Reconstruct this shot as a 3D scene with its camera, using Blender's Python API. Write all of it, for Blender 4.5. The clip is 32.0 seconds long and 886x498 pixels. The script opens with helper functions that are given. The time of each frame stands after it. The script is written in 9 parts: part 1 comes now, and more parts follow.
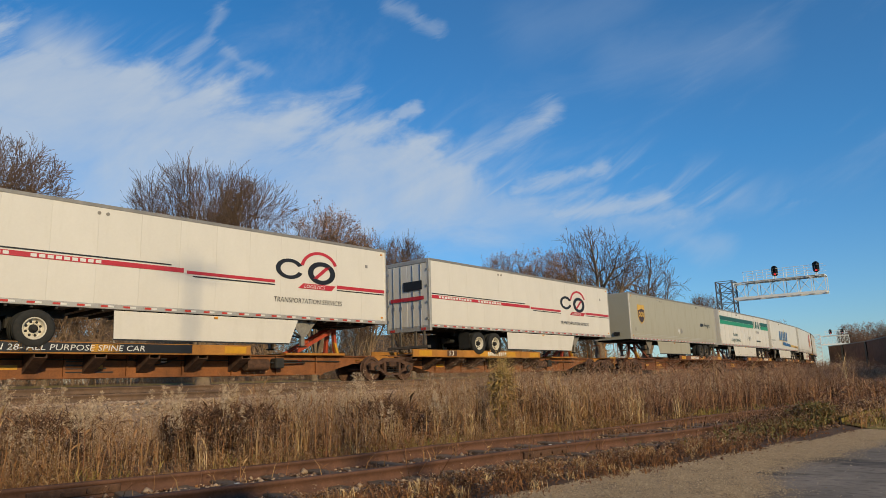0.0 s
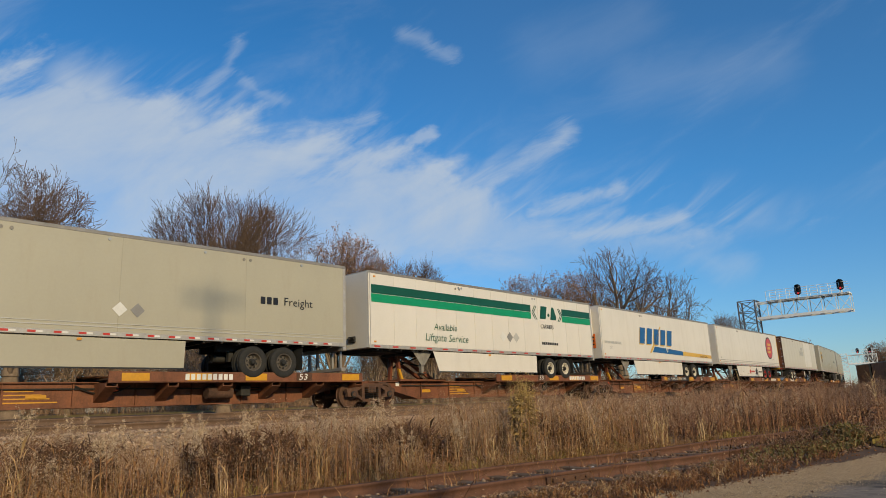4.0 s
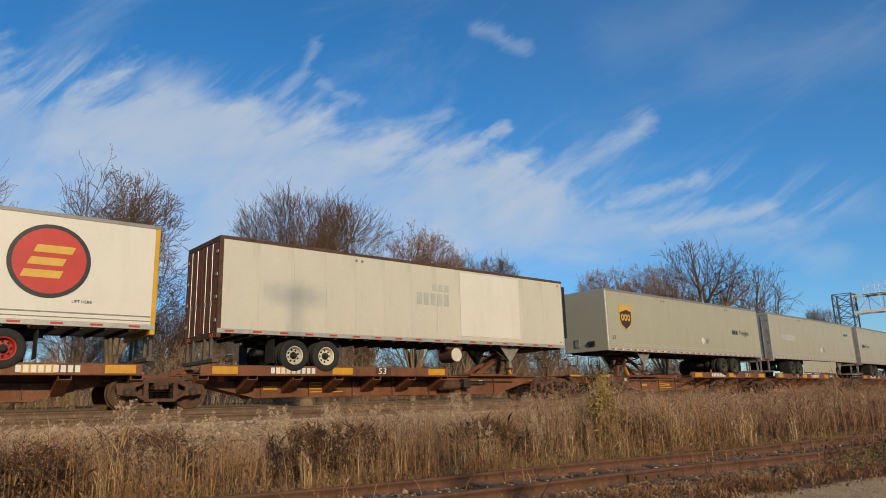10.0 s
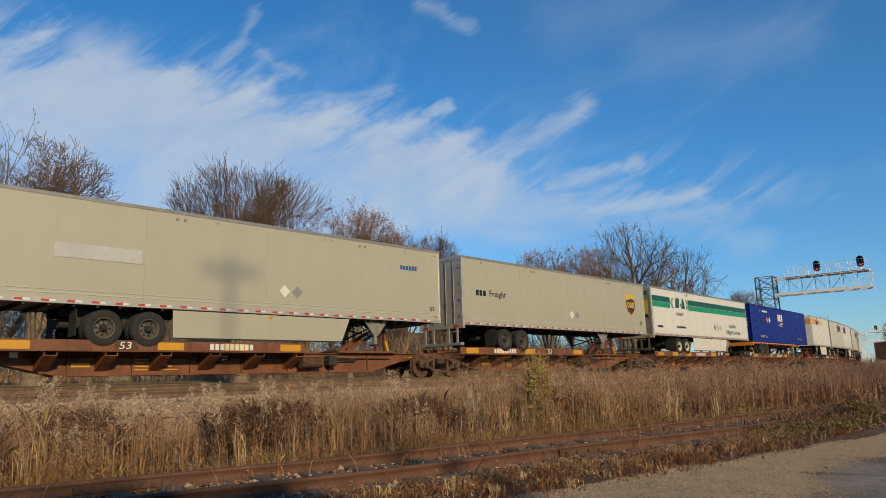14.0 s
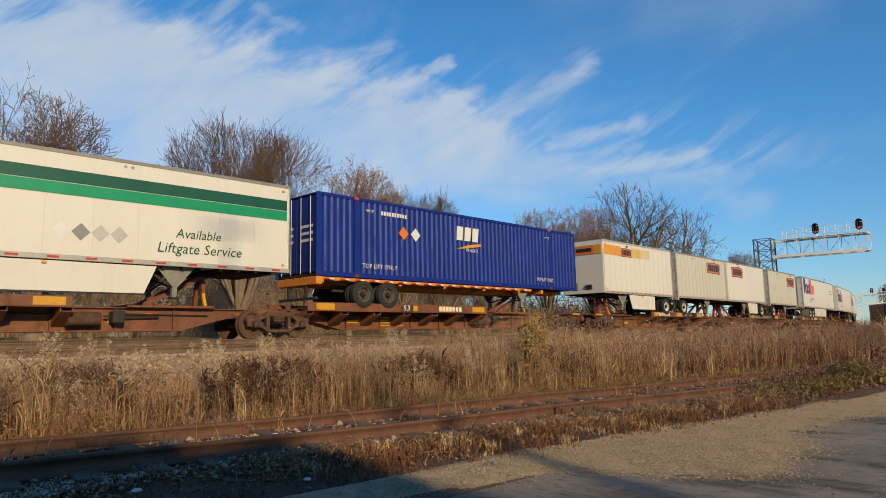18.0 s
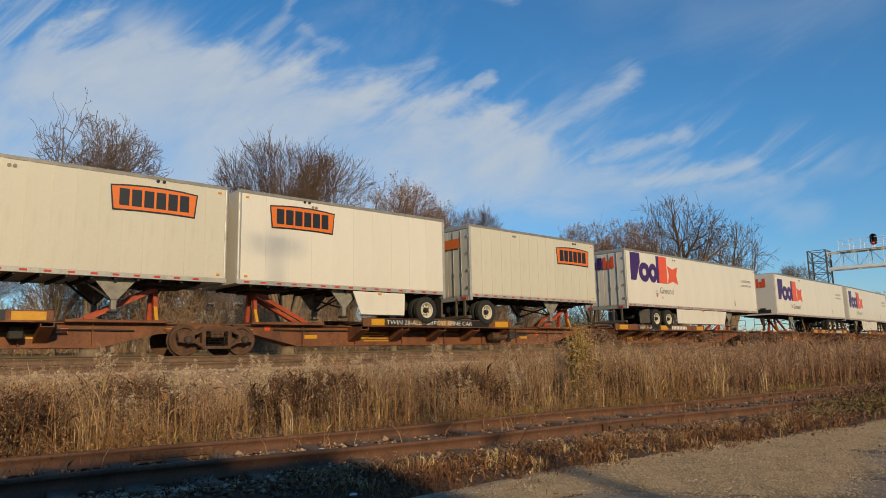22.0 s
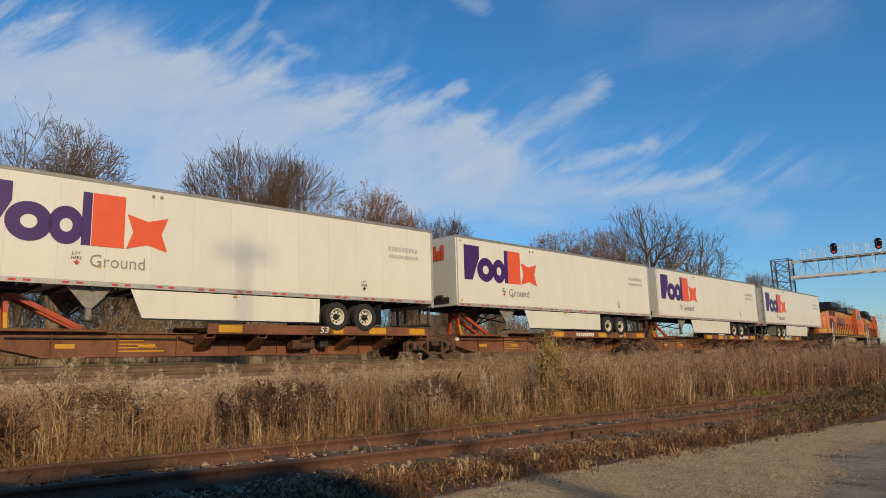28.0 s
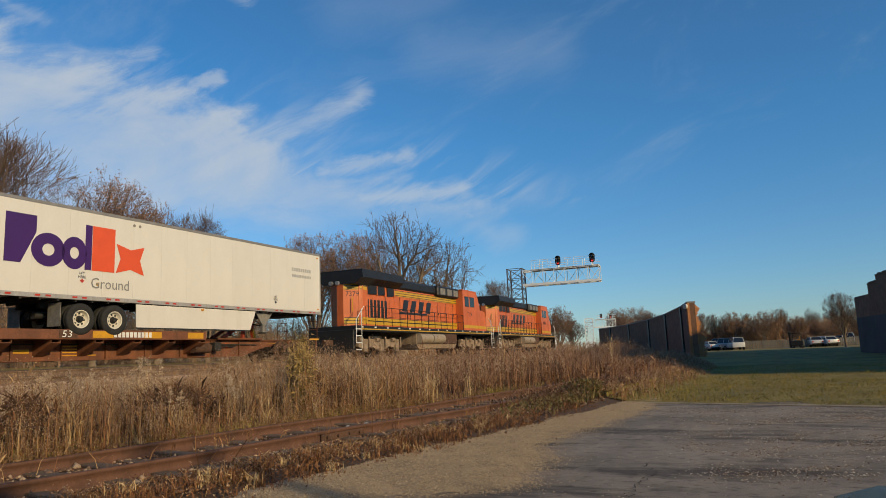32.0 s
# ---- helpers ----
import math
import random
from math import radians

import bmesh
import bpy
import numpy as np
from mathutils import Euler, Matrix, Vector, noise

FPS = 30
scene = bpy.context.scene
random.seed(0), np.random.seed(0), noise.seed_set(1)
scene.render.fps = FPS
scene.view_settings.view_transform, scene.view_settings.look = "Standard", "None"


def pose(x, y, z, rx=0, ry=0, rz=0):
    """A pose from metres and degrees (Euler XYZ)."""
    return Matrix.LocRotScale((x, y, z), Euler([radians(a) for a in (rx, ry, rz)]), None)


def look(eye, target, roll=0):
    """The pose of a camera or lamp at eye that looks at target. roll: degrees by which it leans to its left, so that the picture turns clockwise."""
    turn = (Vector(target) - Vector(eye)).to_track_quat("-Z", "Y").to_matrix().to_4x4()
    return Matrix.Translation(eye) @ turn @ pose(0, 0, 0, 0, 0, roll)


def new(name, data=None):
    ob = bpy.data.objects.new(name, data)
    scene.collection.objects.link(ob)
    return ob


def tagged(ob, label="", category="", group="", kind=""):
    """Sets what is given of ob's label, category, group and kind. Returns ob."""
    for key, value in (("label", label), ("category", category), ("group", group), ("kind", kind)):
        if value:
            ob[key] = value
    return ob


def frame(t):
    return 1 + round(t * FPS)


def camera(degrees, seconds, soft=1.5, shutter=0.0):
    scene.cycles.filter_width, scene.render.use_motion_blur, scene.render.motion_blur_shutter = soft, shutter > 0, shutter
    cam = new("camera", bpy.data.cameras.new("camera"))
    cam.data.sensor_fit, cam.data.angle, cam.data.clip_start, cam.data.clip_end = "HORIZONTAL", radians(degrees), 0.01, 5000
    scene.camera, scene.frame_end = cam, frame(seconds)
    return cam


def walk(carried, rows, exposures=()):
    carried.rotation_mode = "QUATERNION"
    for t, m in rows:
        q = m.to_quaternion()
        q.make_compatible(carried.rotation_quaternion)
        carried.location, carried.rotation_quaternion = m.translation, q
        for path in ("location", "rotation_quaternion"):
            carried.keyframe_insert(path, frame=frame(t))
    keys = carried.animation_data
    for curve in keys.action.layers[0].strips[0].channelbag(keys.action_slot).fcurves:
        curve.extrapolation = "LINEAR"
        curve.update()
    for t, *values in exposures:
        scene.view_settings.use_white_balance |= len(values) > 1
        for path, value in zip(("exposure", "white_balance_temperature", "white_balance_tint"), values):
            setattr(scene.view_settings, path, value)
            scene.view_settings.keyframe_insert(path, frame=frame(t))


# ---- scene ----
cam = camera(65.51, 32.0, soft=0.6)
EYE = (0.0, 0.0, 1.25)
PATH = [
    (0.0, pose(*EYE, 100.85, 1.62, -47.09)),
    (0.5, pose(*EYE, 101.92, 1.64, -46.61)),
    (1.0, pose(*EYE, 102.66, 2.16, -45.88)),
    (1.5, pose(*EYE, 102.91, 2.21, -45.35)),
    (2.0, pose(*EYE, 102.84, 1.76, -45.39)),
    (2.5, pose(*EYE, 102.76, 1.60, -45.37)),
    (3.0, pose(*EYE, 102.75, 2.03, -45.44)),
    (3.5, pose(*EYE, 102.96, 2.24, -45.36)),
    (5.5, pose(*EYE, 102.42, 2.44, -46.03)),
    (6.0, pose(*EYE, 102.30, 2.57, -46.07)),
    (6.5, pose(*EYE, 102.14, 2.53, -46.19)),
    (7.0, pose(*EYE, 102.26, 2.14, -46.57)),
    (7.5, pose(*EYE, 102.50, 2.04, -46.89)),
    (8.0, pose(*EYE, 102.61, 2.46, -47.13)),
    (8.5, pose(*EYE, 102.64, 2.33, -46.71)),
    (9.0, pose(*EYE, 102.54, 1.86, -44.18)),
    (9.5, pose(*EYE, 102.50, 1.57, -40.89)),
    (10.0, pose(*EYE, 102.70, 1.65, -39.17)),
    (10.5, pose(*EYE, 103.31, 1.87, -38.76)),
    (11.0, pose(*EYE, 103.41, 2.28, -39.23)),
    (11.5, pose(*EYE, 103.17, 2.37, -40.66)),
    (12.0, pose(*EYE, 102.66, 2.21, -42.22)),
    (12.5, pose(*EYE, 101.99, 2.13, -43.03)),
    (13.0, pose(*EYE, 101.78, 2.11, -43.47)),
    (13.5, pose(*EYE, 101.51, 1.97, -43.70)),
    (14.0, pose(*EYE, 100.72, 1.60, -44.28)),
    (14.5, pose(*EYE, 99.75, 1.17, -44.72)),
    (16.5, pose(*EYE, 98.09, 1.28, -44.45)),
    (17.0, pose(*EYE, 97.89, 1.26, -44.37)),
    (17.5, pose(*EYE, 97.64, 1.29, -44.36)),
    (18.0, pose(*EYE, 97.34, 1.14, -44.44)),
    (18.5, pose(*EYE, 97.31, 1.14, -44.21)),
    (19.0, pose(*EYE, 97.06, 1.27, -43.01)),
    (19.5, pose(*EYE, 97.07, 1.54, -41.46)),
    (20.0, pose(*EYE, 97.10, 1.50, -41.01)),
    (20.5, pose(*EYE, 97.50, 1.50, -40.76)),
    (21.0, pose(*EYE, 98.29, 1.33, -39.96)),
    (21.5, pose(*EYE, 98.65, 1.20, -40.33)),
    (22.0, pose(*EYE, 98.66, 1.17, -40.77)),
    (22.5, pose(*EYE, 98.72, 1.27, -40.97)),
    (23.0, pose(*EYE, 98.95, 1.26, -41.12)),
    (23.5, pose(*EYE, 99.13, 1.25, -41.37)),
    (24.0, pose(*EYE, 99.16, 1.26, -41.27)),
    (24.5, pose(*EYE, 99.23, 1.31, -41.34)),
    (25.0, pose(*EYE, 99.27, 1.23, -41.50)),
    (25.5, pose(*EYE, 99.32, 1.32, -41.47)),
    (27.5, pose(*EYE, 99.25, 1.38, -42.89)),
    (28.0, pose(*EYE, 99.29, 1.43, -43.19)),
    (28.5, pose(*EYE, 99.29, 1.63, -43.91)),
    (29.0, pose(*EYE, 99.20, 1.65, -45.14)),
    (29.5, pose(*EYE, 99.32, 2.04, -49.35)),
    (30.0, pose(*EYE, 99.36, 2.18, -53.95)),
    (30.5, pose(*EYE, 99.42, 1.97, -58.08)),
    (31.0, pose(*EYE, 99.56, 1.96, -61.69)),
    (31.5, pose(*EYE, 99.18, 2.16, -62.93)),
    (32.0, pose(*EYE, 98.86, 2.36, -63.40)),
]
walk(cam, PATH, exposures=((0.0, -0.24, 6400, 10), (14.0, -0.21, 6400, 10), (16.5, -0.12, 6600, 10), (18.0, -0.08, 6650, 10), (19.0, 0.06, 6800, 10), (20.0, 0.04, 7050, 10), (21.0, -0.18, 7050, 10), (22.0, -0.22, 6900, 10), (23.5, -0.22, 6700, 10), (28.0, -0.22, 6500, 10), (30.0, -0.23, 6500, 10), (32.0, -0.25, 6650, 10)))

# ---- light ----
SUN_EL, SUN_AZ = radians(20.0), math.atan2(-0.957, -0.289)
to_sun = Vector((math.cos(SUN_EL) * math.cos(SUN_AZ), math.cos(SUN_EL) * math.sin(SUN_AZ), math.sin(SUN_EL)))
sun_data = bpy.data.lights.new("sun", "SUN")
sun_data.energy, sun_data.angle, sun_data.color = 4.7, radians(1.15), (1.0, 0.775, 0.43)
sun = new("sun", sun_data)
sun.matrix_world = look(to_sun * 200, (0, 0, 0))
scene.view_settings.exposure = -0.1


def direction(angle, el):
    a, e = radians(angle), radians(el)
    return Vector((math.cos(e) * math.cos(a), math.cos(e) * math.sin(a), math.sin(e)))


def make_world():
    w = bpy.data.worlds.new("sky")
    scene.world = w
    w.use_nodes = True
    nt = w.node_tree
    nt.nodes.clear()
    N, Lk = nt.nodes.new, nt.links.new
    out, bg = N("ShaderNodeOutputWorld"), N("ShaderNodeBackground")
    sky = N("ShaderNodeTexSky")
    sky.sky_type, sky.sun_disc = "NISHITA", False
    sky.sun_elevation, sky.sun_rotation = SUN_EL, math.atan2(to_sun.x, to_sun.y)
    sky.air_density, sky.dust_density, sky.ozone_density, sky.altitude = 1.0, 0.25, 4.0, 200
    tint = N("ShaderNodeMix")
    tint.data_type, tint.blend_type = "RGBA", "MULTIPLY"
    tint.inputs[0].default_value = 1.0
    Lk(sky.outputs[0], tint.inputs[6])
    co = N("ShaderNodeTexCoord")

    def dot(v, scale=1.0):
        n = N("ShaderNodeVectorMath")
        n.operation = "DOT_PRODUCT"
        Lk(co.outputs["Generated"], n.inputs[0])
        n.inputs[1].default_value = tuple(v)
        return n.outputs["Value"]

    def mth(op, a, b=0.0, c=None):
        n = N("ShaderNodeMath")
        n.operation = op
        for i, q in enumerate((a, b) if c is None else (a, b, c)):
            if isinstance(q, (int, float)):
                n.inputs[i].default_value = q
            else:
                Lk(q, n.inputs[i])
        return n.outputs[0]

    # clear deep blue overhead, greyer towards the horizon
    hues = N("ShaderNodeMix")
    hues.data_type = "RGBA"
    hues.inputs[6].default_value, hues.inputs[7].default_value = (0.76, 0.94, 1.08, 1), (0.40, 1.02, 1.29, 1)
    lift = N("ShaderNodeMapRange")
    Lk(dot((0, 0, 1)), lift.inputs[0])
    lift.inputs[1].default_value, lift.inputs[2].default_value = 0.02, 0.30
    Lk(lift.outputs[0], hues.inputs[0])
    Lk(hues.outputs[2], tint.inputs[7])
    c0 = direction(42.9, 10.85)
    right = Vector((c0.y, -c0.x, 0)).normalized()
    up = right.cross(c0).normalized()
    ahead = mth("MAXIMUM", dot(c0), 0.12)
    U, Vv = mth("DIVIDE", dot(right), ahead), mth("DIVIDE", dot(up), ahead)
    comb = N("ShaderNodeCombineXYZ")
    Lk(U, comb.inputs[0]), Lk(Vv, comb.inputs[1])

    def noise_tex(rot, scale, detail, rough, dist, off=0.0):
        mp = N("ShaderNodeMapping")
        mp.vector_type = "TEXTURE"
        mp.inputs["Rotation"].default_value = (0, 0, radians(rot))
        mp.inputs["Scale"].default_value = (1 / scale[0], 1 / scale[1], 1)
        mp.inputs["Location"].default_value = (off, off * 0.7, off)
        Lk(comb.outputs[0], mp.inputs[0])
        n = N("ShaderNodeTexNoise")
        n.inputs["Scale"].default_value = 1.0
        n.inputs["Detail"].default_value = detail
        n.inputs["Roughness"].default_value = rough
        n.inputs["Distortion"].default_value = dist
        Lk(mp.outputs[0], n.inputs["Vector"])
        return n.outputs[0]

    def profile(points):
        """A smooth curve over the bearing."""
        r = N("ShaderNodeValToRGB")
        r.color_ramp.interpolation = "EASE"
        e = r.color_ramp.elements
        while len(e) < len(points):
            e.new(0.5)
        for i, (p, q) in enumerate(points):
            e[i].position, e[i].color = p, (q, q, q, 1)
        span = N("ShaderNodeMapRange")
        Lk(U, span.inputs[0])
        span.inputs[1].default_value, span.inputs[2].default_value = -1.0, 1.0
        Lk(span.outputs[0], r.inputs[0])
        return r.outputs[0]

    def ramp(v, lo, hi):
        n = N("ShaderNodeMapRange")
        n.interpolation_type = "SMOOTHSTEP"
        Lk(v, n.inputs[0])
        n.inputs[1].default_value, n.inputs[2].default_value = lo, hi
        return n.outputs[0]

    wisps = noise_tex(26, (2.4, 9.0), 10, 0.62, 0.6, 3.1)
    curls = noise_tex(34, (2.6, 15.0), 9, 0.58, 0.9, 5.3)
    fluff = noise_tex(14, (4.2, 7.5), 12, 0.60, 0.5, 7.7)
    top = profile(CLOUD_TOP)
    low = profile(CLOUD_LOW)
    edge = mth("ADD", mth("MULTIPLY", mth("SUBTRACT", wisps, 0.5), 0.24), mth("MULTIPLY", mth("SUBTRACT", fluff, 0.5), 0.20))
    below_top = ramp(mth("ADD", mth("SUBTRACT", top, Vv), edge), -0.02, 0.05)
    above_low = ramp(mth("ADD", mth("SUBTRACT", Vv, low), mth("MULTIPLY", mth("SUBTRACT", fluff, 0.5), 0.10)), -0.03, 0.04)
    body = mth("ADD", 0.38, mth("ADD", mth("MULTIPLY", ramp(fluff, 0.30, 0.68), 0.30), mth("MULTIPLY", ramp(wisps, 0.32, 0.68), 0.16)))
    feather = mth("MULTIPLY", mth("MULTIPLY", ramp(curls, 0.46, 0.72), ramp(mth("SUBTRACT", top, Vv), -0.095, 0.03)), mth("MULTIPLY", above_low, 0.62))
    mass = mth("MAXIMUM", mth("MULTIPLY", mth("MULTIPLY", below_top, above_low), body), feather)
    # single wisps and hooked tails: knots as slopes from the view's centre, half width, strength
    ragged = mth("MULTIPLY", mth("SUBTRACT", noise_tex(26, (9.0, 34.0), 8, 0.65, 0.8, 1.7), 0.5), 0.055)
    for knots, wide, much in WISPS:
        for (ua, va), (ub, vb) in zip(knots, knots[1:]):
            l2 = (ub - ua) ** 2 + (vb - va) ** 2
            along = mth("DIVIDE", mth("ADD", mth("MULTIPLY", mth("SUBTRACT", U, ua), ub - ua), mth("MULTIPLY", mth("SUBTRACT", Vv, va), vb - va)), l2)
            along = mth("MINIMUM", mth("MAXIMUM", along, 0.0), 1.0)
            du = mth("SUBTRACT", mth("SUBTRACT", U, ua), mth("MULTIPLY", along, ub - ua))
            dv = mth("SUBTRACT", mth("SUBTRACT", Vv, va), mth("MULTIPLY", along, vb - va))
            gap = mth("ADD", mth("SQRT", mth("ADD", mth("MULTIPLY", du, du), mth("MULTIPLY", dv, dv))), ragged)
            mass = mth("MAXIMUM", mass, mth("MULTIPLY", ramp(gap, wide * 1.5, wide * -0.3), much))
    high = noise_tex(30, (1.6, 5.0), 9, 0.62, 0.6, 11.0)
    veil = mth("MULTIPLY", mth("MULTIPLY", ramp(high, 0.50, 0.80), ramp(Vv, 0.0, 0.15)), 0.22)
    haze = mth("MULTIPLY", ramp(U, -0.25, 0.15), 0.03)
    cover = mth("MINIMUM", mth("ADD", mth("ADD", mass, veil), haze), 0.86)
    mix = N("ShaderNodeMix")
    mix.data_type = "RGBA"
    Lk(cover, mix.inputs[0])
    Lk(tint.outputs[2], mix.inputs[6])
    mix.inputs[7].default_value = (4.95, 5.55, 6.2, 1)
    Lk(mix.outputs[2], bg.inputs[0])
    bg.inputs[1].default_value = 0.123
    Lk(bg.outputs[0], out.inputs[0])


# upper and lower edge of the cloud bank over the bearing, as slopes from the view's centre
CLOUD_TOP = ((0.0, 0.42), (0.18, 0.34), (0.30, 0.265), (0.42, 0.205), (0.50, 0.165), (0.60, 0.115), (0.68, 0.075), (0.74, 0.02), (1.0, 0.0))
WISPS = (
    (((-0.04, 0.112), (0.04, 0.132), (0.10, 0.153), (0.150, 0.181), (0.168, 0.196)), 0.019, 0.50), (((0.150, 0.181), (0.166, 0.194)), 0.018, 0.56),
    (((0.115, 0.079), (0.173, 0.095), (0.238, 0.114)), 0.013, 0.46), (((0.17, 0.046), (0.253, 0.053), (0.323, 0.066)), 0.015, 0.58),
    (((-0.064, 0.354), (-0.032, 0.345), (-0.026, 0.334), (0.006, 0.314)), 0.012, 0.26), (((-0.115, 0.165), (-0.07, 0.186), (-0.030, 0.206)), 0.009, 0.50),
    (((-0.365, 0.282), (-0.325, 0.319), (-0.307, 0.356)), 0.012, 0.32), (((-0.301, 0.299), (-0.281, 0.279), (-0.248, 0.265)), 0.012, 0.28),
    (((-0.19, 0.198), (-0.151, 0.213), (-0.112, 0.227)), 0.011, 0.40), (((0.27, 0.272), (0.371, 0.274), (0.47, 0.284)), 0.05, 0.12),
    (((0.14, 0.316), (0.218, 0.332), (0.275, 0.358)), 0.05, 0.10), (((0.35, 0.012), (0.384, -0.010), (0.409, -0.004)), 0.024, 0.24),
    (((0.327, 0.029), (0.343, 0.022)), 0.012, 0.36), (((-0.52, 0.290), (-0.56, 0.302)), 0.05, 0.80), (((-0.38, 0.236), (-0.42, 0.238)), 0.035, 0.76), (((-0.20, 0.203), (-0.172, 0.199)), 0.022, 0.72))
CLOUD_LOW = ((0.0, -0.02), (0.30, -0.03), (0.42, -0.02), (0.52, -0.02), (0.60, 0.0), (0.66, 0.02), (0.72, 0.05), (1.0, 0.3))
make_world()


# ---- materials ----
def mat(name, col, rough=0.6, metal=0.0, var=0.12, scale=2.0, dirt=0.0, dirt_col=(0.10, 0.075, 0.05), streak=(1, 1, 1), fine=30.0, bump=0.1,
        island=(), rand=0.0, coat=0.0, emit=0.0, patch=0.0):
    """A procedural surface: base colour, broad and fine variation, dirt in stretched patches, fine relief."""
    m = bpy.data.materials.new(name)
    m.use_nodes = True
    nt = m.node_tree
    N, Lk = nt.nodes.new, nt.links.new
    b = nt.nodes["Principled BSDF"]
    b.inputs["Roughness"].default_value, b.inputs["Metallic"].default_value = rough, metal
    if coat:
        b.inputs["Coat Weight"].default_value, b.inputs["Coat Roughness"].default_value = coat, 0.15
    co = N("ShaderNodeTexCoord")

    def noise_at(s, detail, stretch=(1, 1, 1)):
        mp = N("ShaderNodeMapping")
        mp.inputs["Scale"].default_value = stretch
        Lk(co.outputs["Object"], mp.inputs[0])
        n = N("ShaderNodeTexNoise")
        n.inputs["Scale"].default_value, n.inputs["Detail"].default_value, n.inputs["Roughness"].default_value = s, detail, 0.62
        Lk(mp.outputs[0], n.inputs["Vector"])
        return n.outputs[0]

    def mix(kind, fac, a, c):
        n = N("ShaderNodeMix")
        n.data_type, n.blend_type = "RGBA", kind
        for i, q in ((0, fac), (6, a), (7, c)):
            if hasattr(q, "links"):
                Lk(q, n.inputs[i])
            elif i == 0:
                n.inputs[0].default_value = q
            else:
                n.inputs[i].default_value = (*q[:3], 1)
        return n.outputs[2]

    def span(sock, lo, hi, to0=0.0, to1=1.0):
        n = N("ShaderNodeMapRange")
        Lk(sock, n.inputs[0])
        for i, q in ((1, lo), (2, hi), (3, to0), (4, to1)):
            n.inputs[i].default_value = q
        return n.outputs[0]

    if island:
        g = N("ShaderNodeNewGeometry")
        ramp = N("ShaderNodeValToRGB")
        ramp.color_ramp.interpolation = "LINEAR"
        els = ramp.color_ramp.elements
        while len(els) < len(island):
            els.new(0.5)
        for i, c in enumerate(island):
            els[i].position, els[i].color = i / (len(island) - 1), (*c, 1)
        Lk(g.outputs["Random Per Island"], ramp.inputs[0])
        base = ramp.outputs[0]
    else:
        base = None
    n1, n2 = noise_at(scale, 6), noise_at(fine, 4)
    lo, hi = tuple(c * (1 - var) for c in col), tuple(min(1, c * (1 + var)) for c in col)
    c1 = mix("MIX", span(n1, 0.3, 0.7), lo, hi) if base is None else base
    c1 = mix("MULTIPLY", span(n2, 0.3, 0.7, 0.0, var * 2.2), c1, (0.55, 0.52, 0.5))
    if rand:
        oi = N("ShaderNodeObjectInfo")
        c1 = mix("MULTIPLY", span(oi.outputs["Random"], 0, 1, 0, rand), c1, (0.45, 0.43, 0.42))
    if patch:
        c1 = mix("MULTIPLY", span(noise_at(0.75, 9, (1.5, 0.42, 1)), 0.50, 0.60, 0.0, patch), c1, (0.30, 0.29, 0.30))
        c1 = mix("MULTIPLY", span(noise_at(9.0, 6, (1.3, 0.7, 1)), 0.54, 0.66, 0.0, patch * 0.8), c1, (0.36, 0.35, 0.36))
    if dirt:
        n3 = noise_at(scale * 1.7, 8, streak)
        c1 = mix("MIX", span(n3, 0.52, 0.78, 0.0, dirt), c1, dirt_col)
        Lk(span(n3, 0.5, 0.75, rough, min(1, rough + 0.25)), b.inputs["Roughness"])
    Lk(c1, b.inputs["Base Color"])
    if bump:
        bp = N("ShaderNodeBump")
        bp.inputs["Strength"].default_value, bp.inputs["Distance"].default_value = bump, 0.02
        Lk(n2, bp.inputs["Height"])
        Lk(bp.outputs[0], b.inputs["Normal"])
    if emit:
        b.inputs["Emission Color"].default_value, b.inputs["Emission Strength"].default_value = (*col, 1), emit
    return m


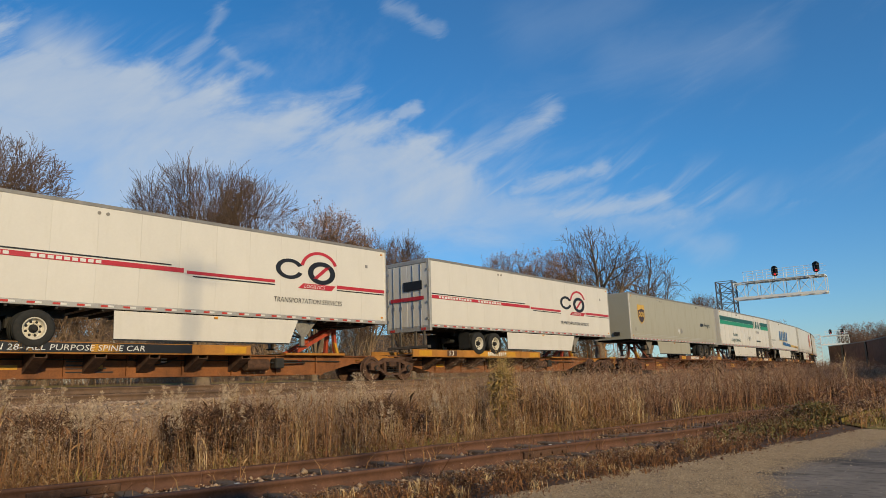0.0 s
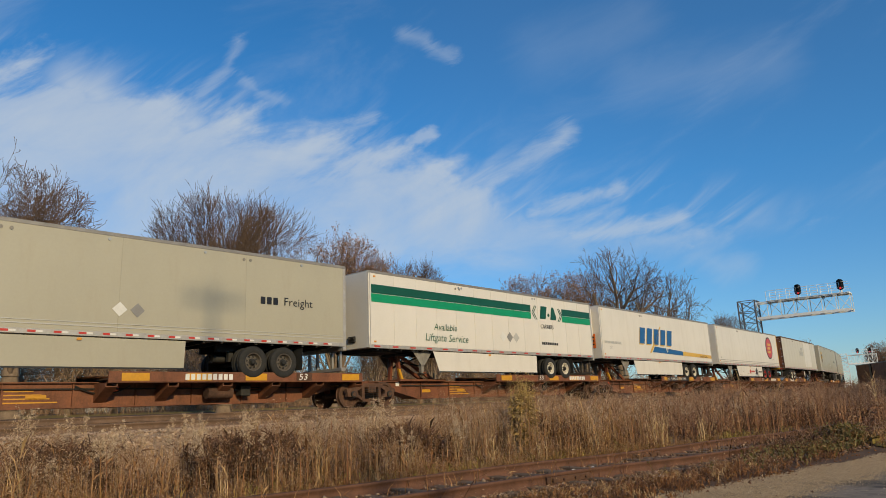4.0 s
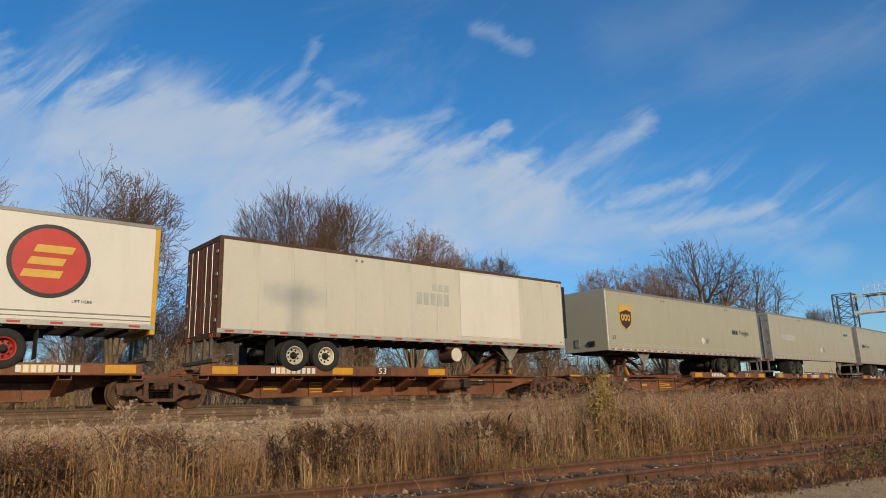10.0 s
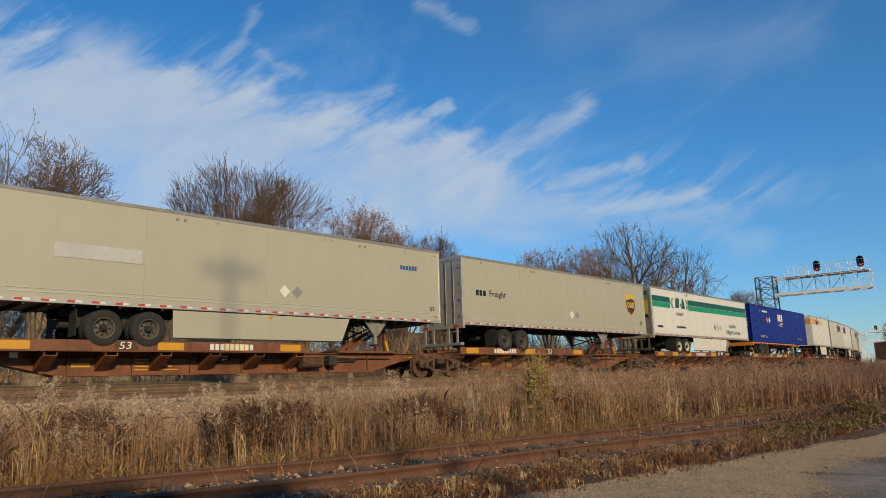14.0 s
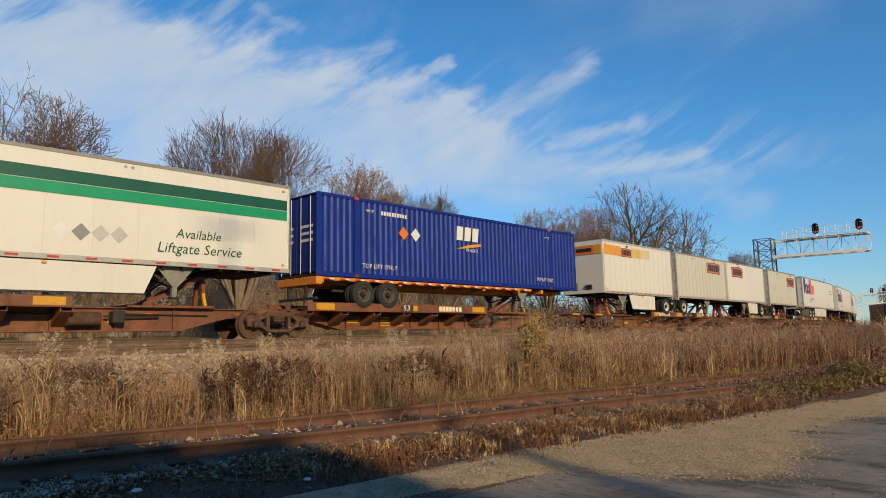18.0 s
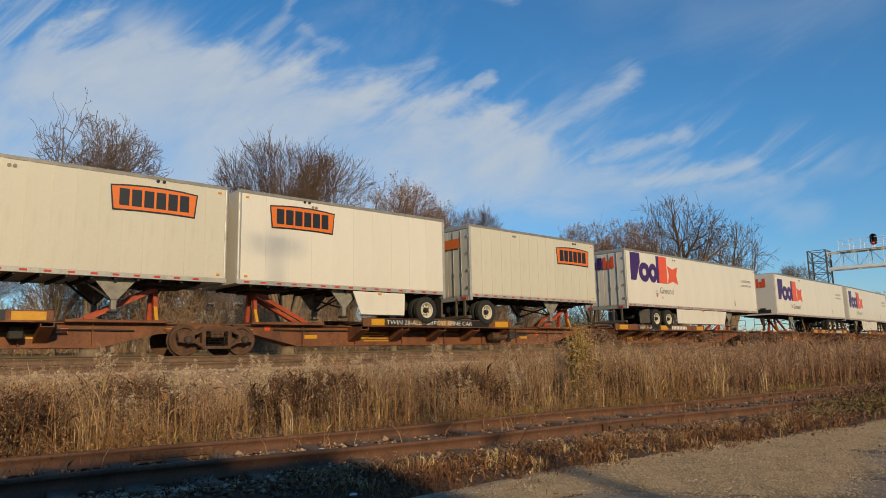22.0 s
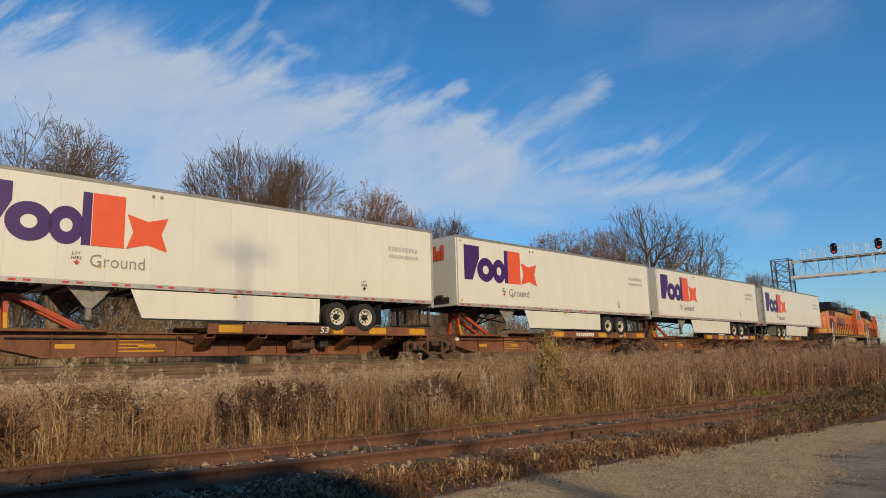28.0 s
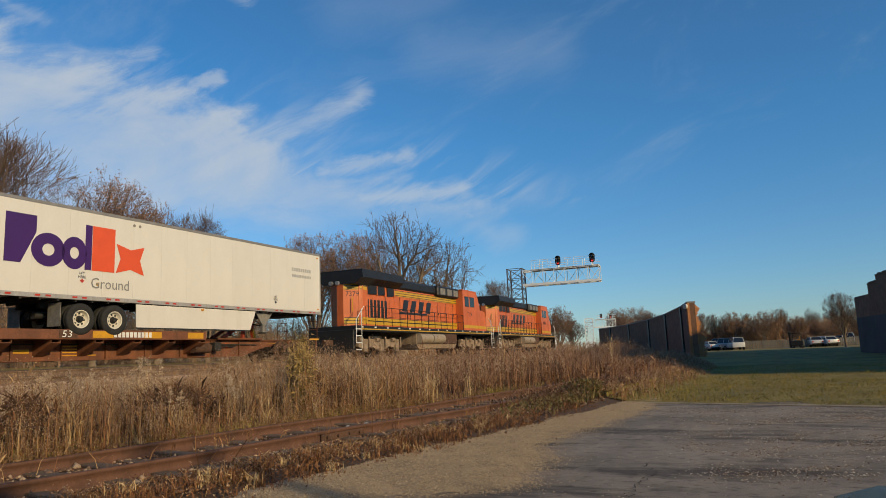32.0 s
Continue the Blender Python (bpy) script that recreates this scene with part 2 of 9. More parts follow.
M = {
    "white": mat("white_panel", (0.62, 0.588, 0.535), 0.38, var=0.04, scale=0.7, dirt=0.16, dirt_col=(0.311, 0.266, 0.207), streak=(2.2, 1, 0.35), fine=14, bump=0.03, rand=0.06),
    "cream": mat("cream_panel", (0.525, 0.496, 0.425), 0.42, var=0.05, scale=0.7, dirt=0.4, dirt_col=(0.266, 0.222, 0.163), streak=(2.5, 1, 0.3), fine=12, bump=0.04, rand=0.08),
    "grey": mat("warm_grey_panel", (0.359, 0.337, 0.263), 0.42, var=0.04, scale=0.6, dirt=0.15, dirt_col=(0.2, 0.163, 0.126), streak=(2.0, 1, 0.4), fine=12, bump=0.03, rand=0.05),
    "alu": mat("aluminium", (0.40, 0.385, 0.36), 0.45, 0.3, var=0.14, scale=3, dirt=0.35, dirt_col=(0.17, 0.14, 0.11), streak=(3, 1, 1), bump=0.08),
    "toprail": mat("grey_top_rail", (0.235, 0.225, 0.21), 0.5, 0.2, var=0.15, scale=3, dirt=0.3, dirt_col=(0.12, 0.10, 0.08), streak=(3, 1, 1), bump=0.08),
    "steel": mat("galvanised_steel", (0.37, 0.385, 0.392), 0.45, 0.6, var=0.15, scale=4, dirt=0.2, dirt_col=(0.185, 0.163, 0.148)),
    "dark": mat("dark_underframe", (0.022, 0.021, 0.019), 0.75, var=0.35, scale=5, dirt=0.5, dirt_col=(0.067, 0.048, 0.033), bump=0.3),
    "black": mat("black_paint", (0.013, 0.013, 0.013), 0.5, var=0.25, scale=3, dirt=0.35, dirt_col=(0.052, 0.041, 0.03), bump=0.1),
    "rubber": mat("tyre_rubber", (0.016, 0.016, 0.015), 0.85, var=0.3, scale=6, dirt=0.55, dirt_col=(0.063, 0.052, 0.041), bump=0.25),
    "rim": mat("cream_rim", (0.60, 0.555, 0.46), 0.5, var=0.15, scale=6, dirt=0.4, dirt_col=(0.148, 0.104, 0.067)),
    "rim_red": mat("red_rim", (0.37, 0.022, 0.015), 0.5, var=0.2, scale=6, dirt=0.35, dirt_col=(0.089, 0.044, 0.03)),
    "rim_dark": mat("dark_rim", (0.089, 0.074, 0.059), 0.6, var=0.3, scale=6, dirt=0.5),
    "brown": mat("brown_car_paint", (0.180, 0.064, 0.026), 0.66, var=0.38, scale=1.6, dirt=0.75, dirt_col=(0.050, 0.026, 0.016), streak=(1, 1, 0.4), fine=22, bump=0.2),
    "orange_car": mat("yellow_car_paint", (0.40, 0.17, 0.025), 0.58, var=0.25, scale=1.4, dirt=0.55, dirt_col=(0.15, 0.052, 0.016), streak=(1, 1, 0.4), fine=22, bump=0.15),
    "oldorange": mat("rusted_yellow_paint", (0.24, 0.085, 0.022), 0.7, var=0.4, scale=1.2, dirt=0.8, dirt_col=(0.075, 0.030, 0.014), streak=(1, 1, 0.4), fine=22, bump=0.2),
    "yellow": mat("yellow_reflector", (0.533, 0.266, 0.015), 0.4, var=0.12, scale=6, dirt=0.25, dirt_col=(0.222, 0.104, 0.03)),
    "rust": mat("rust", (0.100, 0.050, 0.029), 0.9, var=0.45, scale=4, dirt=0.55, dirt_col=(0.030, 0.019, 0.014), bump=0.5),
    "rail": mat("rusty_rail", (0.122, 0.056, 0.034), 0.85, var=0.3, scale=3, dirt=0.45, dirt_col=(0.035, 0.021, 0.015), fine=45, bump=0.4),
    "runrail": mat("brown_running_rail", (0.150, 0.092, 0.058), 0.8, var=0.3, scale=3, dirt=0.4, dirt_col=(0.037, 0.024, 0.016), fine=45, bump=0.4),
    "railtop": mat("polished_rail_head", (0.311, 0.281, 0.252), 0.35, 0.9, var=0.2, scale=3, dirt=0.3),
    "hitch": mat("red_hitch_paint", (0.37, 0.056, 0.018), 0.55, var=0.25, scale=4, dirt=0.45, dirt_col=(0.089, 0.037, 0.022)),
    "hitchbrown": mat("brown_hitch_paint", (0.163, 0.048, 0.021), 0.6, var=0.3, scale=4, dirt=0.5, dirt_col=(0.052, 0.026, 0.015)),
    "geargrey": mat("grey_gear_paint", (0.22, 0.205, 0.18), 0.6, var=0.25, scale=5, dirt=0.4, dirt_col=(0.052, 0.044, 0.037)),
    "dusty": mat("dusty_gear", (0.29, 0.215, 0.15), 0.9, var=0.4, scale=3, dirt=0.6, dirt_col=(0.074, 0.048, 0.033), bump=0.4),
    "chassis": mat("orange_chassis_paint", (0.60, 0.205, 0.030), 0.5, var=0.15, scale=2, dirt=0.3, dirt_col=(0.24, 0.08, 0.025), bump=0.1),
    "reservoir": mat("grey_reservoir_paint", (0.34, 0.275, 0.20), 0.5, var=0.2, scale=5, dirt=0.4, dirt_col=(0.111, 0.089, 0.074)),
    "red": mat("red_decal", (0.429, 0.026, 0.037), 0.4, var=0.08, bump=0.0),
    "redtape": mat("red_tape", (0.459, 0.037, 0.022), 0.35, var=0.1, bump=0.0),
    "whitetape": mat("white_tape", (0.629, 0.622, 0.592), 0.35, var=0.08, bump=0.0),
    "ink": mat("black_decal", (0.015, 0.015, 0.016), 0.4, var=0.1, bump=0.0),
    "greyink": mat("grey_decal", (0.222, 0.215, 0.207), 0.45, var=0.1, bump=0.0),
    "lightink": mat("faded_decal", (0.414, 0.407, 0.385), 0.45, var=0.1, bump=0.0),
    "purple": mat("purple_decal", (0.05, 0.013, 0.107), 0.38, var=0.08, bump=0.0),
    "orange": mat("orange_decal", (0.651, 0.085, 0.022), 0.38, var=0.06, bump=0.0),
    "green": mat("green_decal", (0.007, 0.244, 0.104), 0.38, var=0.08, bump=0.0),
    "dkgreen": mat("dark_green_decal", (0.006, 0.074, 0.041), 0.4, var=0.08, bump=0.0),
    "blue": mat("blue_decal", (0.015, 0.096, 0.266), 0.38, var=0.08, bump=0.0),
    "gold": mat("gold_decal", (0.577, 0.348, 0.044), 0.38, var=0.08, bump=0.0),
    "brownink": mat("brown_decal", (0.056, 0.022, 0.01), 0.38, var=0.1, bump=0.0),
    "amber": mat("amber_decal", (0.629, 0.266, 0.022), 0.38, var=0.06, bump=0.0),
    "signorange": mat("orange_sign_decal", (0.636, 0.148, 0.018), 0.38, var=0.06, bump=0.0),
    "container": mat("blue_container_paint", (0.004, 0.021, 0.205), 0.5, var=0.12, scale=1.0, dirt=0.1, dirt_col=(0.010, 0.016, 0.08), streak=(2, 1, 0.4), fine=16, bump=0.05),
    "fadedyellow": mat("faded_yellow_band", (0.60, 0.40, 0.12), 0.45, var=0.12, scale=2.0, bump=0.0),
    "paleyellow": mat("bleached_yellow_band", (0.60, 0.49, 0.27), 0.45, var=0.12, scale=2.0, bump=0.0),
    "loco": mat("orange_engine_paint", (0.58, 0.135, 0.036), 0.45, var=0.18, scale=1.2, dirt=0.45, dirt_col=(0.32, 0.07, 0.022), streak=(1, 1, 0.4), bump=0.05),
    "locoyel": mat("yellow_engine_stripe", (0.548, 0.311, 0.015), 0.42, var=0.1, scale=2, dirt=0.2, bump=0.05),
    "glass": mat("dark_glass", (0.015, 0.018, 0.022), 0.08, var=0.05, bump=0.0),
    # darker than the silver paint: the mast's shade is put into this colour
    "shadesteel": mat("shaded_mast_steel", (0.148, 0.152, 0.163), 0.6, 0.3, var=0.25, scale=3, dirt=0.3, dirt_col=(0.074, 0.063, 0.056)),
    "redlamp": mat("red_signal_lamp", (1.0, 0.03, 0.02), 0.4, var=0.0, bump=0.0, emit=1.6),
    "silver": mat("aluminium_paint", (0.80, 0.80, 0.78), 0.5, 0.0, var=0.08, scale=3, dirt=0.12, dirt_col=(0.222, 0.222, 0.222)),
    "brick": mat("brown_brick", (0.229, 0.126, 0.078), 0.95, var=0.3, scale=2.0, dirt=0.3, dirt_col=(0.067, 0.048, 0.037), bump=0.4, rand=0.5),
    # the same brick brightened to orange, sunlight put into its colour
    "brick_lit": mat("sunlit_orange_brick", (0.459, 0.2, 0.081), 0.9, var=0.25, scale=2.0, dirt=0.2, dirt_col=(0.148, 0.081, 0.052), bump=0.4, rand=0.35),
    "concrete": mat("concrete", (0.252, 0.237, 0.215), 0.9, var=0.2, scale=1.5, dirt=0.4, dirt_col=(0.104, 0.096, 0.089), bump=0.3),
    "bark": mat("bark", (0.225, 0.165, 0.112), 0.95, var=0.35, scale=3, dirt=0.45, dirt_col=(0.07, 0.05, 0.04), bump=0.6),
    "tallweed": mat("tall_weed_stems", (0.2, 0.15, 0.05), 0.9, var=0.1, bump=0.0, island=((0.36, 0.25, 0.065), (0.55, 0.36, 0.12), (0.09, 0.065, 0.02), (0.60, 0.42, 0.18), (0.30, 0.22, 0.05))),
    "twig": mat("twigs", (0.150, 0.097, 0.066), 0.95, var=0.25, scale=1, bump=0.0),
    "leafbrown": mat("dead_leaves", (0.22, 0.10, 0.05), 0.9, var=0.2, bump=0.0, island=((0.26, 0.13, 0.08), (0.40, 0.225, 0.14), (0.33, 0.20, 0.13))),
    "brush": mat("far_brush", (0.15, 0.09, 0.06), 0.95, var=0.2, bump=0.0, island=((0.34, 0.20, 0.115), (0.62, 0.29, 0.105), (0.48, 0.31, 0.18), (0.26, 0.165, 0.11), (0.56, 0.36, 0.20))),
    "greybrush": mat("grey_brush", (0.15, 0.10, 0.07), 0.95, var=0.2, bump=0.0, island=((0.21, 0.14, 0.09), (0.36, 0.24, 0.155), (0.28, 0.185, 0.12), (0.15, 0.105, 0.07), (0.44, 0.27, 0.15))),
    "weed": mat("dry_weeds", (0.3, 0.2, 0.1), 0.9, var=0.1, scale=0.42, dirt=0.8, dirt_col=(0.115, 0.042, 0.022), bump=0.0, island=((0.440, 0.255, 0.114), (0.229, 0.101, 0.040), (0.510, 0.343, 0.167), (0.062, 0.023, 0.011), (0.370, 0.189, 0.075), (0.176, 0.101, 0.031), (0.290, 0.123, 0.053))),
    "redweed": mat("reddish_weeds", (0.3, 0.16, 0.09), 0.9, var=0.1, scale=0.42, dirt=0.8, dirt_col=(0.085, 0.032, 0.020), bump=0.0, island=((0.37, 0.19, 0.095), (0.20, 0.082, 0.038), (0.43, 0.26, 0.135), (0.055, 0.022, 0.012), (0.31, 0.145, 0.068), (0.16, 0.075, 0.034))),
    "redplume": mat("reddish_seed_heads", (0.36, 0.22, 0.14), 0.95, var=0.1, scale=0.5, dirt=0.8, dirt_col=(0.12, 0.046, 0.028), bump=0.0, island=((0.42, 0.27, 0.175), (0.29, 0.155, 0.09), (0.14, 0.062, 0.038), (0.47, 0.33, 0.225), (0.35, 0.21, 0.13))),
    "straw": mat("pale_straw", (0.6, 0.42, 0.22), 0.85, var=0.1, scale=0.5, bump=0.0, island=((0.594, 0.423, 0.225), (0.468, 0.306, 0.135), (0.648, 0.495, 0.297), (0.396, 0.270, 0.099))),
    "palehead": mat("pale_seed_heads", (0.5, 0.4, 0.28), 0.95, var=0.1, scale=0.5, bump=0.0, island=((0.515, 0.396, 0.267), (0.405, 0.285, 0.184), (0.589, 0.478, 0.350), (0.331, 0.221, 0.138))),
    "plume": mat("seed_heads", (0.36, 0.26, 0.17), 0.95, var=0.1, scale=0.5, dirt=0.75, dirt_col=(0.175, 0.070, 0.038), bump=0.0, island=((0.482, 0.353, 0.241), (0.344, 0.215, 0.133), (0.172, 0.082, 0.047), (0.533, 0.413, 0.292), (0.413, 0.284, 0.189), (0.258, 0.155, 0.099))),
    # dark dead growth; also colours the undergrowth as shade between stalks
    "darkweed": mat("dark_dead_and_shaded_weeds", (0.10, 0.065, 0.045), 0.95, var=0.1, bump=0.0, island=((0.060, 0.028, 0.015), (0.15, 0.068, 0.032), (0.035, 0.018, 0.011), (0.20, 0.10, 0.045))),
    "greenleaf": mat("green_leaves", (0.067, 0.096, 0.026), 0.7, var=0.1, bump=0.0, island=((0.074, 0.074, 0.018), (0.141, 0.126, 0.033), (0.2, 0.096, 0.03), (0.118, 0.089, 0.026), (0.281, 0.215, 0.089))),
    "lawn": mat("lawn", (0.215, 0.160, 0.030), 0.95, var=0.4, scale=0.5, dirt=0.7, dirt_col=(0.30, 0.20, 0.06), fine=6, bump=0.5),
    "greengrass": mat("green_grass", (0.16, 0.14, 0.03), 0.9, var=0.1, bump=0.0, island=((0.15, 0.14, 0.025), (0.30, 0.23, 0.05), (0.42, 0.30, 0.09), (0.10, 0.105, 0.02))),
    "lawnblade": mat("lawn_blades", (0.13, 0.14, 0.04), 0.9, var=0.1, scale=0.35, dirt=0.8, dirt_col=(0.31, 0.21, 0.075), bump=0.0, island=((0.15, 0.145, 0.022), (0.26, 0.20, 0.040), (0.36, 0.25, 0.080), (0.18, 0.16, 0.026), (0.09, 0.09, 0.016))),
    "soil": mat("soil", (0.092, 0.05, 0.028), 0.95, var=0.35, scale=0.8, dirt=0.5, dirt_col=(0.17, 0.1, 0.056), fine=9, bump=0.6),
    "gravelbed": mat("gravel_bed", (0.40, 0.31, 0.205), 0.95, var=0.45, scale=2.5, dirt=0.3, dirt_col=(0.18, 0.13, 0.09), fine=60, bump=1.0),
    "stone": mat("stones", (0.34, 0.29, 0.24), 0.92, var=0.2, scale=9, bump=0.2, island=((0.26, 0.185, 0.12), (0.47, 0.355, 0.225), (0.38, 0.275, 0.17), (0.60, 0.48, 0.33), (0.17, 0.12, 0.08))),
    "palegrit": mat("pale_grit", (0.37, 0.311, 0.252), 0.92, var=0.2, scale=9, bump=0.2, island=((0.296, 0.229, 0.17), (0.488, 0.407, 0.318), (0.577, 0.503, 0.414), (0.222, 0.163, 0.118))),
    "darkstone": mat("dark_stones", (0.148, 0.096, 0.067), 0.92, var=0.2, scale=9, bump=0.2, island=((0.074, 0.041, 0.027), (0.148, 0.085, 0.056), (0.252, 0.163, 0.107), (0.104, 0.059, 0.038), (0.37, 0.274, 0.192), (0.126, 0.074, 0.048))),
    "bankstone": mat("bank_stones", (0.444, 0.34, 0.244), 0.92, var=0.2, scale=9, bump=0.2, island=((0.385, 0.263, 0.17), (0.577, 0.429, 0.296), (0.252, 0.163, 0.104), (0.444, 0.318, 0.215), (0.163, 0.104, 0.067))),
    "ballast": mat("ballast_bed", (0.311, 0.226, 0.155), 0.95, var=0.3, scale=2.5, dirt=0.35, dirt_col=(0.192, 0.13, 0.089), fine=28, bump=0.8),
    "asphalt": mat("worn_asphalt", (0.275, 0.225, 0.175), 0.95, var=0.35, scale=0.6, dirt=0.55, dirt_col=(0.37, 0.30, 0.225), streak=(1, 3, 1), fine=70, bump=0.5, patch=0.9),
    "crack": mat("crack_shadow", (0.013, 0.011, 0.009), 1.0, bump=0.0),
    "slate": mat("slate_paint", (0.074, 0.07, 0.074), 0.9, var=0.25, scale=0.7, dirt=0.3, dirt_col=(0.044, 0.041, 0.037), streak=(1, 1, 0.2), bump=0.3),
    "tie": mat("weathered_tie", (0.175, 0.120, 0.080), 0.95, var=0.45, scale=3, dirt=0.5, dirt_col=(0.10, 0.070, 0.050), streak=(1, 5, 1), bump=0.6, rand=0.4),
    "house_white": mat("white_siding", (0.488, 0.488, 0.474), 0.7, var=0.08, scale=1.5, dirt=0.2, dirt_col=(0.296, 0.281, 0.252)),
    "house_grey": mat("grey_siding", (0.22, 0.235, 0.265), 0.7, var=0.1, scale=1.5, dirt=0.2),
    "shingle": mat("roof_shingles", (0.074, 0.067, 0.063), 0.9, var=0.25, scale=3, dirt=0.3),
    "car_white": mat("white_car_paint", (0.488, 0.481, 0.466), 0.35, var=0.03, bump=0.0, coat=0.2),
    "car_silver": mat("silver_car_paint", (0.311, 0.318, 0.333), 0.28, 0.5, var=0.03, bump=0.0, coat=0.5),
    "car_blue": mat("blue_black_car_paint", (0.007, 0.013, 0.033), 0.22, var=0.03, bump=0.0, coat=0.3),
    "fencewood": mat("weathered_fence_wood", (0.266, 0.229, 0.178), 0.9, var=0.2, scale=3, dirt=0.3, rand=0.4),
    "wood": mat("weathered_pole", (0.111, 0.085, 0.063), 0.95, var=0.3, scale=3, dirt=0.3, streak=(4, 4, 0.3)),
    "postergreen": mat("poster_green", (0.148, 0.252, 0.104), 0.45, var=0.15, scale=1.2, bump=0.0),
    "leafgold": mat("fallen_leaves", (0.3, 0.12, 0.04), 0.8, var=0.1, scale=0.8, dirt=0.7, dirt_col=(0.06, 0.030, 0.018), bump=0.0, island=((0.21, 0.085, 0.03), (0.13, 0.052, 0.022), (0.32, 0.15, 0.05), (0.075, 0.035, 0.018), (0.17, 0.07, 0.03))),
    "litter": mat("pale_litter", (0.555, 0.548, 0.533), 0.7, var=0.1, bump=0.0),
}


M["container"].node_tree.nodes["Principled BSDF"].inputs["Specular IOR Level"].default_value = 0.3


# ---- mesh tools ----
class Shape:
    """Vertices and faces gathered from simple solids."""

    def __init__(self):
        self.v, self.f, self.smooth = [], [], False

    def add(self, vs, fs):
        n = len(self.v)
        self.v += [tuple(p) for p in vs]
        self.f += [tuple(i + n for i in q) for q in fs]
        return self

    def box(self, x0, x1, y0, y1, z0, z1):
        vs = [(x, y, z) for x in (x0, x1) for y in (y0, y1) for z in (z0, z1)]
        return self.add(vs, [(0, 1, 3, 2), (4, 6, 7, 5), (0, 4, 5, 1), (2, 3, 7, 6), (0, 2, 6, 4), (1, 5, 7, 3)])

    def cbox(self, x0, x1, y0, y1, z0, z1, c=0.02):
        """A box with chamfered edges."""
        vs, idx = [], {}
        lim = ((x0, x1), (y0, y1), (z0, z1))
        for i in (0, 1):
            for j in (0, 1):
                for k in (0, 1):
                    p = [lim[0][i], lim[1][j], lim[2][k]]
                    s = [1 if q == 0 else -1 for q in (i, j, k)]
                    for ax in range(3):
                        q = list(p)
                        for o in range(3):
                            if o != ax:
                                q[o] += s[o] * c
                        idx[i, j, k, ax] = len(vs)
                        vs.append(q)
        fs = []
        for ax in range(3):
            a, b = [o for o in range(3) if o != ax]
            for side in (0, 1):
                ring = []
                for (m, n) in ((0, 0), (1, 0), (1, 1), (0, 1)):
                    key = [0, 0, 0]
                    key[ax], key[a], key[b] = side, m, n
                    ring.append(idx[(*key, ax)])
                fs.append(ring if (side == 1) == (ax != 1) else ring[::-1])
        for ax in range(3):
            a, b = [o for o in range(3) if o != ax]
            for m in (0, 1):
                for n in (0, 1):
                    k0, k1 = [0, 0, 0], [0, 0, 0]
                    k0[a], k0[b], k1[a], k1[b], k0[ax], k1[ax] = m, n, m, n, 0, 1
                    fs.append([idx[(*k0, a)], idx[(*k1, a)], idx[(*k1, b)], idx[(*k0, b)]])
        for i in (0, 1):
            for j in (0, 1):
                for k in (0, 1):
                    fs.append([idx[i, j, k, 0], idx[i, j, k, 1], idx[i, j, k, 2]])
        return self.add(vs, fs)

    def bar(self, p0, p1, r, n=8, r1=None, caps=True):
        """A round bar between two points."""
        p0, p1 = Vector(p0), Vector(p1)
        d = (p1 - p0).normalized()
        a = d.orthogonal().normalized()
        b = d.cross(a)
        r1 = r if r1 is None else r1
        vs = [p + (a * math.cos(2 * math.pi * i / n) + b * math.sin(2 * math.pi * i / n)) * q for p, q in ((p0, r), (p1, r1)) for i in range(n)]
        fs = [(i, (i + 1) % n, n + (i + 1) % n, n + i) for i in range(n)]
        if caps:
            fs += [tuple(range(n))[::-1], tuple(range(n, 2 * n))]
        return self.add(vs, fs)

    def beam(self, p0, p1, w, h):
        """A square beam between two points; w across, h upwards."""
        p0, p1 = Vector(p0), Vector(p1)
        d = (p1 - p0).normalized()
        a = d.cross(Vector((0, 0, 1)))
        a = a.normalized() if a.length > 1e-4 else Vector((1, 0, 0))
        b = a.cross(d).normalized()
        vs = [p + a * i * w / 2 + b * j * h / 2 for p in (p0, p1) for i, j in ((-1, -1), (1, -1), (1, 1), (-1, 1))]
        return self.add(vs, [(0, 1, 5, 4), (1, 2, 6, 5), (2, 3, 7, 6), (3, 0, 4, 7), (3, 2, 1, 0), (4, 5, 6, 7)])

    def prism(self, pts, y0, y1):
        """A polygon in x and z, run from y0 to y1."""
        n = len(pts)
        vs = [(x, y0, z) for x, z in pts] + [(x, y1, z) for x, z in pts]
        fs = [tuple(range(n)), tuple(range(n, 2 * n))[::-1]] + [(i, n + i, n + (i + 1) % n, (i + 1) % n) for i in range(n)]
        return self.add(vs, fs)

    def lathe(self, prof, c, n=24):
        """A profile of (radius, y) turned about the y axis through c."""
        m = len(prof)
        vs = [(c[0] + r * math.cos(2 * math.pi * i / n), c[1] + y, c[2] + r * math.sin(2 * math.pi * i / n)) for i in range(n) for r, y in prof]
        fs = [(i * m + j, i * m + j + 1, ((i + 1) % n) * m + j + 1, ((i + 1) % n) * m + j) for i in range(n) for j in range(m - 1)]
        return self.add(vs, fs)

    def mesh(self, name, material):
        me = bpy.data.meshes.new(name)
        me.from_pydata(self.v, [], self.f)
        if self.smooth:
            me.polygons.foreach_set("use_smooth", [True] * len(me.polygons))
            me.set_sharp_from_angle(angle=radians(40))
        me.materials.append(M[material] if isinstance(material, str) else material)
        bm = bmesh.new()
        bm.from_mesh(me)
        bmesh.ops.recalc_face_normals(bm, faces=bm.faces)
        bm.to_mesh(me)
        bm.free()
        return me


